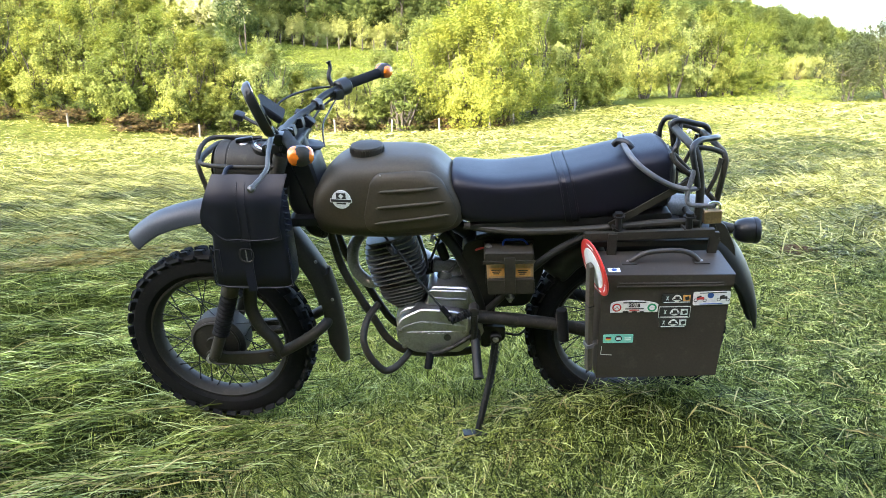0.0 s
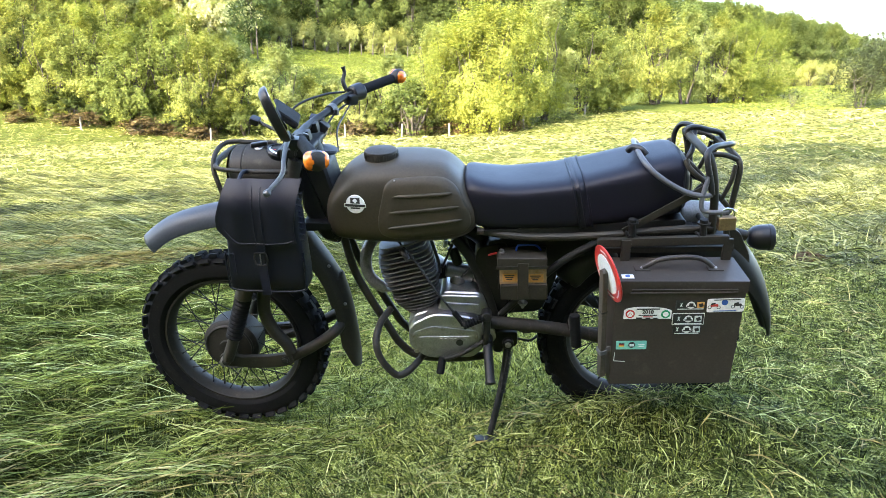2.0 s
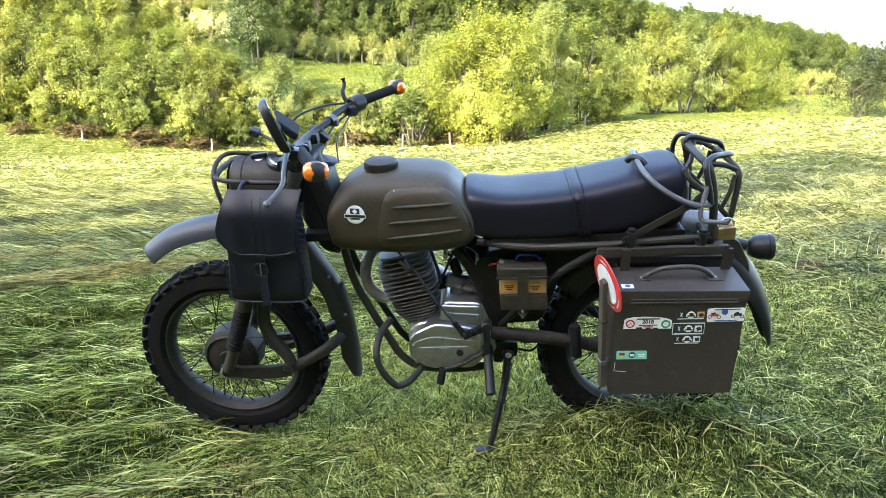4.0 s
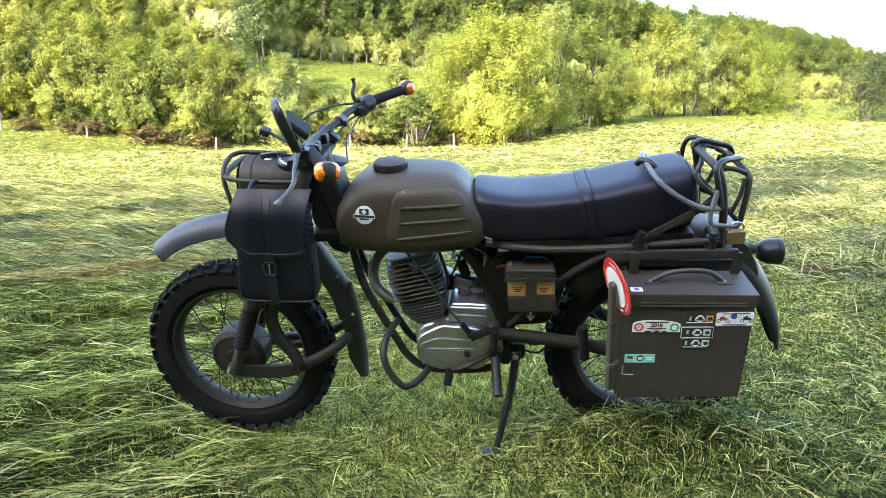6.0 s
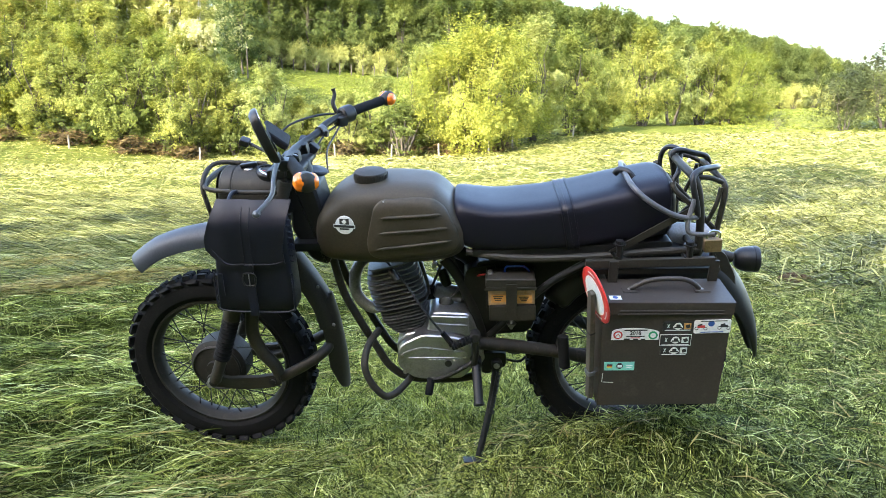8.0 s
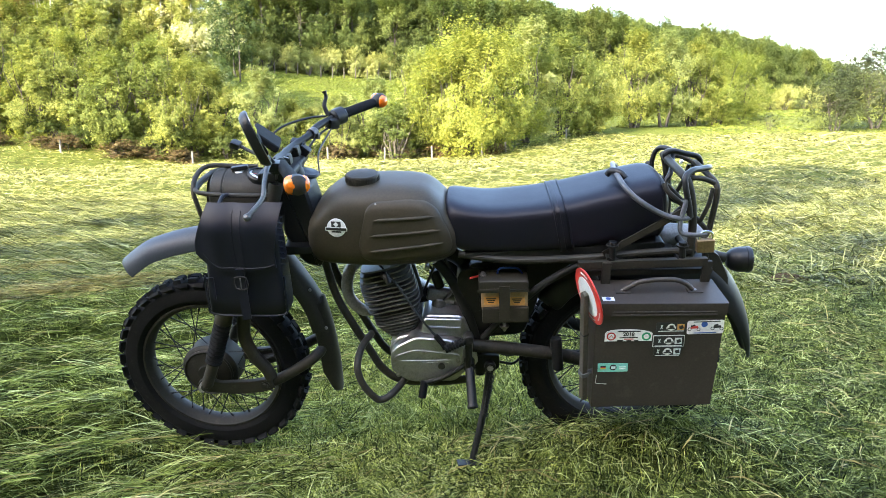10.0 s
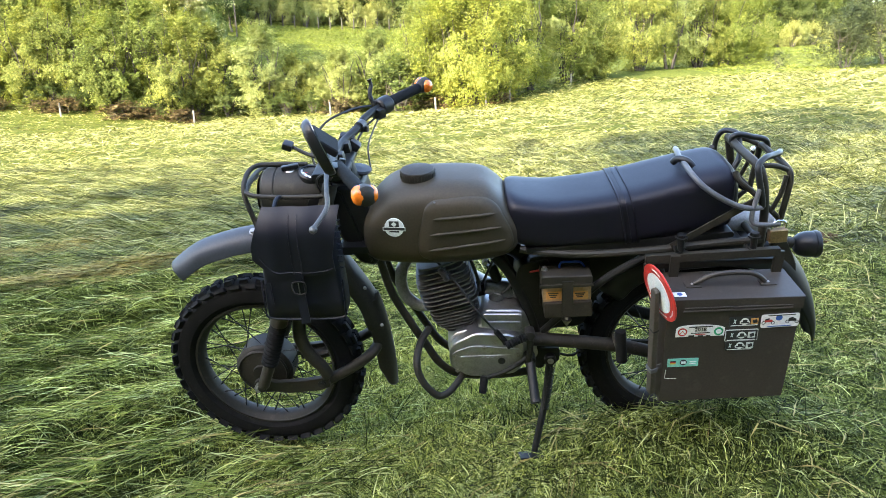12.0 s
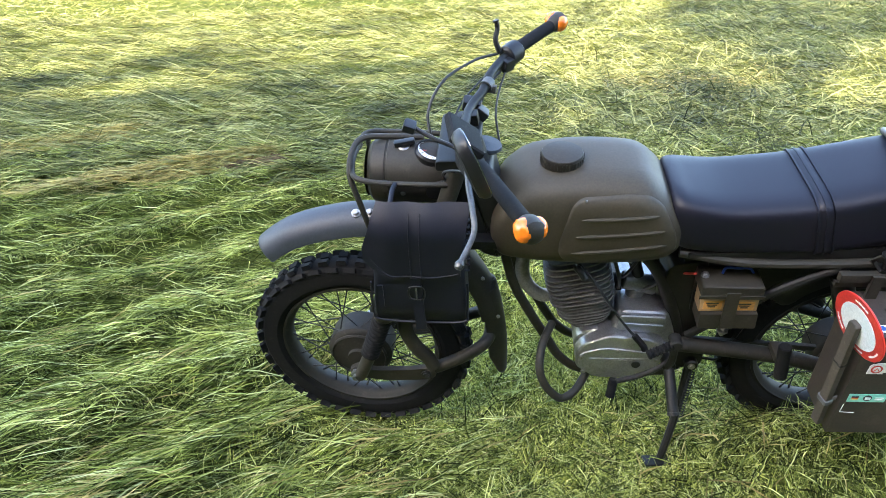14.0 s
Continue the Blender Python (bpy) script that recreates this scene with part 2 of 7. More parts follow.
GROUND = ground_mat()
out_ = np.geomspace(46, 1500, 34)
half_x = np.r_[np.arange(0, 4, 0.12), np.arange(4, 16, 0.35), np.arange(16, 46, 1.0), out_]
grid_x = np.r_[-half_x[:0:-1], half_x]
grid_y = np.r_[-out_[::-1], np.arange(-45, 0, 2.5), np.arange(0, 6, 0.1), np.arange(6, 20, 0.2), np.arange(20, 52, 0.45), np.arange(52, 130, 2.5), np.geomspace(130, 1500, 24)]
sheet("ground", grid_x, grid_y, lambda x, y: land(x, y) + 0.6 * swath(x, y), GROUND, "green mown meadow running to a wooded hillside", "meadow")


# ------------------------------------------------------------------ grass
def blades(name, x, y, length, width, heading, lift, droop, material, label, segs=3, above=0.0, category="grass"):
    """Many bent blades in one mesh; heading is the way they lie, lift how steeply they start, droop how far they bend down."""
    n = len(x)
    heap = swath(x, y)
    root = np.stack([x, y, land(x, y) + np.minimum(0.7 * heap * above, 0.75 * heap + 0.03)], -1)
    s = np.linspace(0, 1, segs + 1)
    fwd = np.stack([np.cos(heading), np.sin(heading), np.zeros(n)], -1)
    side = np.stack([-np.sin(heading), np.cos(heading), np.zeros(n)], -1)
    roll_ = rng.uniform(-0.9, 0.9, n)
    side = side * np.cos(roll_)[:, None] + np.array([0, 0, 1.0]) * np.sin(roll_)[:, None]
    curve = rng.normal(0, 0.25, n)
    pts, p = [root], root
    for k in range(segs):
        ang = lift - droop * (s[k] + 0.5 / segs)
        bend = curve * s[k]
        d = fwd * (np.cos(ang) * np.cos(bend))[:, None] + np.stack([-np.sin(heading), np.cos(heading), np.zeros(n)], -1) * (np.cos(ang) * np.sin(bend))[:, None]
        d[:, 2] += np.sin(ang)
        p = p + d * (length / segs)[:, None]
        pts.append(p)
    for k in range(1, segs + 1):
        q = pts[k]
        floor_ = land(q[:, 0], q[:, 1]) + 0.75 * swath(q[:, 0], q[:, 1]) + 0.004
        q[:, 2] = np.where(q[:, 2] < floor_, floor_ + rng.uniform(0, 0.012, n), q[:, 2])
    wid = np.array([0.75, 1.0, 0.75, 0.4, 0.3])[: segs] if segs > 1 else np.array([1.0])
    rows = []
    for k in range(segs):
        rows += [pts[k] - side * (width * wid[k] / 2)[:, None], pts[k] + side * (width * wid[k] / 2)[:, None]]
    rows.append(pts[segs])
    per = 2 * segs + 1
    co = np.stack(rows, 1).reshape(-1, 3)
    base = (np.arange(n) * per)[:, None]
    tri = []
    for k in range(segs - 1):
        tri += [[2 * k, 2 * k + 1, 2 * k + 3], [2 * k, 2 * k + 3, 2 * k + 2]]
    tri.append([2 * segs - 2, 2 * segs - 1, 2 * segs])
    faces = (base[:, :, None] + np.array(tri)[None]).reshape(-1, 3)
    return tagged(mesh_from(name, co, faces, material), label, category, kind="stuff")


# near-black and near-white stops put gap shade and sky glints into blade colours
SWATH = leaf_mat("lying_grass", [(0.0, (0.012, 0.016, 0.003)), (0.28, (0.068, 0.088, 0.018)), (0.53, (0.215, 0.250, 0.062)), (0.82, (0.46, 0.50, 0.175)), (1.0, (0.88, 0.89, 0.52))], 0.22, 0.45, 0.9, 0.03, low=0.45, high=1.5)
FAR_SWATH = leaf_mat("wilting_lying_grass", [(0.0, (0.026, 0.033, 0.008)), (0.3, (0.092, 0.106, 0.034)), (0.6, (0.205, 0.218, 0.090)), (1.0, (0.48, 0.48, 0.27))], 0.22, 0.45, 0.2, 0.1, 6.0, 0.30, 1.6)
PASTURE = leaf_mat("pasture_grass", [(0.0, (0.15, 0.175, 0.035)), (0.5, (0.21, 0.235, 0.05)), (1.0, (0.29, 0.315, 0.085))], 0.3, 0.45, 0.15, 0.1, 6.0, 0.7, 1.2)
# darkened: the shade of machine and box is put into this grass colour
CUT_SHADED = leaf_mat("shade_darkened_cut_grass", [(0.0, (0.006, 0.009, 0.002)), (0.32, (0.032, 0.047, 0.011)), (0.58, (0.108, 0.138, 0.037)), (0.82, (0.265, 0.31, 0.108)), (1.0, (0.66, 0.70, 0.38))], 0.2, 0.45, 0.9, 0.03, low=0.45, high=1.4)
YOUNG = leaf_mat("young_stubble", [(0.0, (0.035, 0.046, 0.011)), (0.3, (0.155, 0.188, 0.042)), (0.6, (0.38, 0.415, 0.115)), (0.85, (0.64, 0.66, 0.24)), (1.0, (0.92, 0.92, 0.58))], 0.25, 0.45, 1.1, 0.03)
STRAW = leaf_mat("dry_grass", [(0.0, (0.22, 0.17, 0.07)), (0.5, (0.44, 0.35, 0.15)), (1.0, (0.62, 0.53, 0.28))], 0.2, 0.5, 2.0)


def scatter(count, y0, y1, bias=1.0, half=0.78, extra=0.7):
    y = y0 + (y1 - y0) * rng.uniform(0, 1, count) ** bias
    x = rng.uniform(-1, 1, count) * (half * y + extra)
    return x, y


def lie_heading(x, y):
    """The rows run slantwise on one side of the machine and lie tangled on the other."""
    tangle = step01(x, -0.35, 0.5) * (1 - 0.45 * step01(y, 4.5, 9))
    base = np.pi + 0.57 + 0.3 * waves("lie", x, y, 1.6) + np.where(rng.uniform(0, 1, len(x)) < 0.12, np.pi, 0)
    return base + rng.normal(0, 0.18, len(x)) + tangle * rng.normal(0, 1.1, len(x))


def locks(count, each, y0, y1, bias, loose):
    """Roots and headings of blades that lie together in combed locks."""
    cx, cy = scatter(count, y0, y1, bias)
    h = lie_heading(cx, cy)
    keep = rng.uniform(0, 1, count) > 0.92 * np.clip(bare_patch(cx, cy), 0, 1)
    cx, cy, h = cx[keep], cy[keep], h[keep]
    n = len(cx) * each
    loose = np.repeat(loose * (1 + 0.8 * step01(cx, -0.3, 0.5)), each)
    return np.repeat(cx, each) + rng.normal(0, 1, n) * loose, np.repeat(cy, each) + rng.normal(0, 1, n) * loose, np.repeat(h, each) + rng.normal(0, 0.24, n) * (1 + 5 * step01(np.repeat(cx, each), -0.3, 0.5)), n


def bare_patch(x, y):
    """Where the scythe bar left only short stubble, and under the machine."""
    return np.exp(-(((x + 0.28) / 0.6) ** 2 + ((y - 1.65) / 0.6) ** 2)) + 0.8 * np.exp(-(((x) / 0.6) ** 2 + ((y - 2.75) / 0.5) ** 2))


def add_grass():
    # short upright stubble close by
    x, y = scatter(70000, 1.25, 4.6, 1.2)
    n = len(x)
    blades("stubble_grass", x, y, rng.uniform(0.03, 0.095, n), rng.uniform(0.0020, 0.0042, n), rng.uniform(0, 2 * np.pi, n), rng.uniform(0.6, 1.5, n), rng.uniform(0.2, 1.5, n), CUT_SHADED, "short upright green stubble of a mown meadow", 2)
    # denser short growth where the swath was taken off
    n = 70000
    x = np.r_[rng.normal(-0.22, 0.42, 34000), rng.normal(-0.45, 0.45, 16000), rng.normal(0.0, 0.30, 20000)]
    y = np.r_[rng.normal(1.75, 0.45, 34000), rng.normal(2.75, 0.4, 16000), rng.normal(2.65, 0.35, 20000)]
    blades("short_grass", x, y, rng.uniform(0.03, 0.09, n), rng.uniform(0.0018, 0.0038, n), rng.uniform(0, 2 * np.pi, n), rng.uniform(0.3, 1.3, n), rng.uniform(0.2, 1.5, n), YOUNG, "short fresh grass in a bare patch", 2)
    # long mown blades lying over one another
    x, y, head, n = locks(9600, 16, 1.2, 5.2, 1.2, 0.042)
    cut = 1 - 0.6 * step01(x, -0.35, 0.35) * (1 - step01(y, 3.5, 6))
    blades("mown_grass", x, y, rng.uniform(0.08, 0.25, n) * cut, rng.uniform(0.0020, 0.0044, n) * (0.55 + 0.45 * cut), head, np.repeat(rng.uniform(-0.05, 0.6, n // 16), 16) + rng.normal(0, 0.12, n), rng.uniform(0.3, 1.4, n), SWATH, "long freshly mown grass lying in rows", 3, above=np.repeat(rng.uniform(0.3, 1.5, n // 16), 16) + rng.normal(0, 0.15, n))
    # short cut bits strewn over one another behind and beside the machine
    n = 60000
    y = 1.25 + 4.0 * rng.uniform(0, 1, n) ** 1.3
    x = rng.uniform(-0.15, 1, n) * (0.78 * y + 0.5)
    blades("strewn_grass", x, y, rng.uniform(0.03, 0.15, n), rng.uniform(0.0016, 0.0036, n), rng.uniform(0, 2 * np.pi, n), rng.uniform(-0.2, 0.7, n), rng.uniform(0.0, 1.6, n), CUT_SHADED, "short cut grass strewn over the stubble", 2, above=rng.uniform(0.6, 1.7, n))
    # tufts missed by the mower in the foreground
    cx, cy = scatter(90, 1.3, 3.6, 1.0)
    cx, cy = np.r_[cx, rng.normal(-0.28, 0.25, 70)], np.r_[cy, rng.uniform(1.3, 2.0, 70)]
    x = np.repeat(cx, 34) + rng.normal(0, 0.03, 34 * len(cx))
    y = np.repeat(cy, 34) + rng.normal(0, 0.03, 34 * len(cx))
    n = len(x)
    head = np.repeat(rng.normal(2.4, 0.7, len(cx)), 34) + rng.normal(0, 0.7, n)
    blades("tuft_grass", x, y, rng.uniform(0.06, 0.17, n), rng.uniform(0.0020, 0.0042, n), head, rng.uniform(0.5, 1.3, n), rng.uniform(0.6, 1.9, n), CUT_SHADED, "loose green tufts left standing in the meadow", 4)
    # a dry strip and scattered straw
    x = np.r_[-4.4 + 2.7 * rng.uniform(0, 1, 7000) ** 0.6, rng.uniform(-3.6, -2.9, 2000), rng.uniform(-2.5, 2.5, 2600), rng.normal(1.35, 0.5, 1300), rng.normal(-0.55, 0.3, 500), rng.normal(-1.5, 0.22, 500)]
    y = np.r_[4.01 + 0.5 * (x[:7000] + 3.13) + rng.normal(0, 0.09, 7000), 5.0 + 0.85 * (x[7000:9000] + 3.4) + rng.normal(0, 0.08, 2000), rng.uniform(1.3, 4.5, 2600), rng.normal(6.65, 0.35, 1300), rng.normal(1.75, 0.12, 500), rng.normal(1.80, 0.07, 500)]
    n = len(x)
    blades("dry_grass", x, y, rng.uniform(0.05, 0.20, n), rng.uniform(0.0028, 0.0055, n), lie_heading(x, y), rng.uniform(-0.1, 0.6, n), rng.uniform(0.2, 1.2, n), STRAW, "dry straw-coloured grass strewn in a strip", 2, above=1.9)
    # the middle of the meadow
    x, y, head, n = locks(11500, 12, 4.4, 13.0, 1.05, 0.06)
    blades("meadow_grass", x, y, rng.uniform(0.10, 0.34, n), rng.uniform(0.004, 0.0095, n), head, rng.uniform(-0.05, 0.8, n), rng.uniform(0.2, 1.4, n), FAR_SWATH, "mown grass lying over the sunlit meadow", 2, above=rng.uniform(0.4, 1.5, n))
    x, y = scatter(105000, 11.5, 52.0, 1.3, 0.85)
    keep = y < 52 - 6 * step01(x, 4, 22)
    x, y = x[keep], y[keep]
    n = len(x)
    far = np.clip(y / 20, 0.6, 2.4)
    blades("far_meadow_grass", x, y, rng.uniform(0.11, 0.33, n) * far ** 0.5, rng.uniform(0.010, 0.021, n) * far, np.where(rng.uniform(0, 1, n) < 0.5, 0, np.pi) + rng.normal(0, 0.9, n), rng.uniform(-0.1, 0.7, n), rng.uniform(0.1, 1.0, n), FAR_SWATH, "mown grass towards the brook", 2, above=rng.uniform(0.4, 1.5, n))

    # taller grass of the pasture beyond the brook
    x = np.r_[rng.uniform(18, 80, 34000), rng.uniform(-26, 4, 30000)]
    y = np.r_[46 + 60 * rng.uniform(0, 1, 34000) ** 1.3, rng.uniform(54, 86, 30000)]
    n = len(x)
    blades("pasture_grass", x, y, rng.uniform(0.14, 0.36, n), rng.uniform(0.03, 0.08, n), rng.uniform(0, 2 * np.pi, n), rng.uniform(0.1, 0.8, n), rng.uniform(0.3, 1.2, n), PASTURE, "longer green grass on the pasture past the brook", 2)


add_grass()


# ------------------------------------------------------------------ trees
def limb_tube(bm, pts, radii, seg=6):
    rings = []
    for i, p in enumerate(pts):
        d = (pts[min(i + 1, len(pts) - 1)] - pts[max(i - 1, 0)]).normalized()
        a = d.orthogonal().normalized()
        b = d.cross(a)
        rings.append([bm.verts.new(p + (a * math.cos(t) + b * math.sin(t)) * radii[i]) for t in (2 * math.pi * k / seg for k in range(seg))])
    for r0, r1 in zip(rings, rings[1:]):
        for k in range(seg):
            bm.faces.new((r0[k], r0[(k + 1) % seg], r1[(k + 1) % seg], r1[k]))
    return rings


def wander(a, b, r, jitter, steps=4):
    out = []
    for i in range(steps + 1):
        p = a.lerp(b, i / steps)
        if 0 < i:
            p = p + Vector((r.uniform(-1, 1), r.uniform(-1, 1), r.uniform(-0.3, 0.3))) * jitter
        out.append(p)
    return out


def make_tree(name, seed, height, width, base, stems, leaves, leaf_size, lumps, leaf_material, bark, label, spread=0.25, droop=0.0, trunk=0.12, pointed=0.0, category="tree", rise=0.55, sprays=9):
    """A tree on its own: tapered stems with limbs, and a crown of leafy sprays that grow out of uneven boughs."""
    r = random.Random(seed)
    g = np.random.default_rng(seed)
    root = new(name)
    tagged(root, label, category)
    bm = bmesh.new()
    lump_c, lump_r = [], []
    for k in range(lumps):
        hgt = r.uniform(0, 1) ** 0.8
        prof = math.sin(math.pi * min(1, 0.12 + hgt * (0.86 + 0.06 * pointed))) ** 0.7 * (1 - pointed * hgt * 0.6)
        a, q = r.uniform(0, 2 * math.pi), math.sqrt(r.uniform(0.05, 1))
        rad = width * 0.5 * prof * q * r.uniform(0.8, 1.12)
        lump_c.append(Vector((rad * math.cos(a), rad * math.sin(a), base + hgt * (height - base) * r.uniform(0.90, 1.0))))
        lump_r.append(width * r.uniform(0.10, 0.20) * (1 - 0.35 * pointed))
    feet = None
    for s in range(stems):
        a = 2 * math.pi * (s + r.uniform(-0.3, 0.3)) / max(1, stems)
        out_ = spread * width * (0 if stems == 1 else 1)
        top = Vector((math.cos(a) * out_, math.sin(a) * out_, height * r.uniform(0.72, 0.92)))
        path = wander(Vector((math.cos(a) * out_ * 0.12, math.sin(a) * out_ * 0.12, -0.4)), top, r, width * 0.03, 6)
        t0 = trunk * r.uniform(0.7, 1.1)
        rings = limb_tube(bm, path, [t0 * (1.25 if i == 0 else 1 - 0.85 * i / 6) for i in range(7)], 7)
        if feet:
            bm.faces.new((feet[0], feet[1], rings[0][0]))
        feet = rings[0]
        for c in r.sample(lump_c, min(len(lump_c), 9 if stems == 1 else 5)):
            at = r.randint(2, 4)
            if c.z > path[at].z - 0.1 * height:
                twig = limb_tube(bm, wander(path[at], c, r, width * 0.03, 3), [t0 * 0.3, t0 * 0.22, t0 * 0.13, t0 * 0.05], 5)
                bm.faces.new((rings[at][0], rings[at][1], twig[0][0]))
    me = bpy.data.meshes.new("trunk")
    bm.to_mesh(me)
    bm.free()
    me.polygons.foreach_set("use_smooth", [True] * len(me.polygons))
    me.materials.append(bark)
    t = new("trunk", me)
    t.parent = root
    # sprays: each starts in a bough and reaches out and up
    c, rad = np.array([tuple(v) for v in lump_c]), np.array(lump_r)
    n_s = lumps * sprays
    own = np.arange(n_s) % lumps
    mid = np.array([0, 0, base + 0.45 * (height - base)])
    away = c[own] - mid
    away /= np.linalg.norm(away, axis=1)[:, None] + 1e-6
    d = g.normal(0, 1, (n_s, 3))
    d /= np.linalg.norm(d, axis=1)[:, None]
    d = d * 0.75 + away * 0.5 + np.array([0, 0, rise])
    d /= np.linalg.norm(d, axis=1)[:, None]
    start = c[own] + g.normal(0, 0.38, (n_s, 3)) * rad[own][:, None]
    long_ = rad[own] * g.uniform(0.7, 1.7, n_s)
    pick = g.integers(0, n_s, leaves)
    u = g.uniform(0, 1, leaves) ** 0.75
    pos = start[pick] + d[pick] * (long_[pick] * u)[:, None]
    pos += g.normal(0, 1, (leaves, 3)) * (long_[pick] * (0.24 - 0.17 * u))[:, None]
    pos[:, 2] -= droop * u * u * long_[pick]
    pos[:, 2] = np.maximum(pos[:, 2], 0.05)
    nrm = pos - mid * np.array([1, 1, 0.7])
    nrm /= np.linalg.norm(nrm, axis=1)[:, None] + 1e-6
    nrm = nrm * 0.7 + d[pick] * 0.35 + g.normal(0, 0.42, (leaves, 3)) + np.array([0, 0, 0.25])
    nrm /= np.linalg.norm(nrm, axis=1)[:, None]
    ta = np.cross(nrm, g.normal(0, 1, (leaves, 3)))
    ta /= np.linalg.norm(ta, axis=1)[:, None]
    tb = np.cross(nrm, ta)
    size = leaf_size * g.uniform(0.55, 1.35, leaves)
    ta, tb = ta * size[:, None], tb * (size * g.uniform(0.45, 0.8, leaves))[:, None]
    co = np.stack([pos - ta - tb * 0.5, pos - ta * 0.2 + tb, pos + ta - tb * 0.25], 1).reshape(-1, 3)
    faces = np.arange(leaves * 3).reshape(-1, 3)
    cr = mesh_from("crown", co, faces, leaf_material, smooth=False)
    cr.parent = root
    return root


LEAF_YELLOW = leaf_mat("yellow_green_leaves", [(0.0, (0.115, 0.145, 0.034)), (0.5, (0.205, 0.236, 0.056)), (1.0, (0.32, 0.35, 0.10))], 0.5, 0.6, 0.35, low=0.78, high=1.15)
LEAF_FRESH = leaf_mat("fresh_green_leaves", [(0.0, (0.10, 0.124, 0.034)), (0.5, (0.185, 0.212, 0.062)), (1.0, (0.30, 0.325, 0.115))], 0.5, 0.6, 0.35, low=0.78, high=1.15)
# extra blue here and in LEAF_DARK paints distance haze into the wood
LEAF_MID = leaf_mat("mid_green_leaves", [(0.0, (0.062, 0.088, 0.028)), (0.5, (0.105, 0.136, 0.046)), (1.0, (0.165, 0.198, 0.078))], 0.46, 0.6, 0.2, low=0.75, high=1.18)
LEAF_GREY = leaf_mat("grey_green_leaves", [(0.0, (0.225, 0.25, 0.10)), (0.5, (0.30, 0.32, 0.145)), (1.0, (0.39, 0.41, 0.205))], 0.5, 0.6, 0.2, low=0.8, high=1.15)
LEAF_DARK = leaf_mat("dark_green_leaves", [(0.0, (0.042, 0.063, 0.020)), (0.5, (0.074, 0.100, 0.034)), (1.0, (0.118, 0.147, 0.057))], 0.42, 0.6, 0.2, low=0.75, high=1.18)
BLOSSOM = leaf_mat("pale_blossom", [(0.0, (0.30, 0.315, 0.16)), (0.5, (0.43, 0.435, 0.27)), (1.0, (0.56, 0.55, 0.40))], 0.42, 0.5, 0.3, low=0.75, high=1.15)
YOUNG_RUSSET = leaf_mat("young_russet_leaves", [(0.0, (0.19, 0.17, 0.05)), (0.5, (0.25, 0.215, 0.075)), (1.0, (0.32, 0.28, 0.11))], 0.45, 0.5, 0.3, low=0.75, high=1.15)
RUSSET = leaf_mat("russet_leaves", [(0.0, (0.05, 0.034, 0.02)), (0.5, (0.11, 0.08, 0.048)), (1.0, (0.19, 0.15, 0.085))], 0.35, 0.5, 0.3)


def stand(ob, x, y, turn=0.0, size=1.0, tall=1.0):
    ob.matrix_basis = Matrix.LocRotScale((x, y, float(land(x, y))), Euler((0, 0, turn)), (size, size, size * tall))
    return ob


def again(ob, x, y, turn, size, tall=1.0):
    made = copy_thing(ob, Matrix.Identity(4))
    return stand(made, x, y, turn, size, tall)


def from_eye(px_tan, far):
    """A place in the plan at that slope to the side of straight ahead and that far ahead."""
    return (px_tan - 0.03) * far, far


def wood_edge(slope):
    """How far ahead the hillside wood begins, by the slope to the side."""
    return float(np.interp(slope, [-0.30, -0.275, -0.171, -0.058, 0.1, 0.3, 0.426, 0.52, 0.8], [56, 75, 77, 82, 84, 86, 90, 95, 100]))


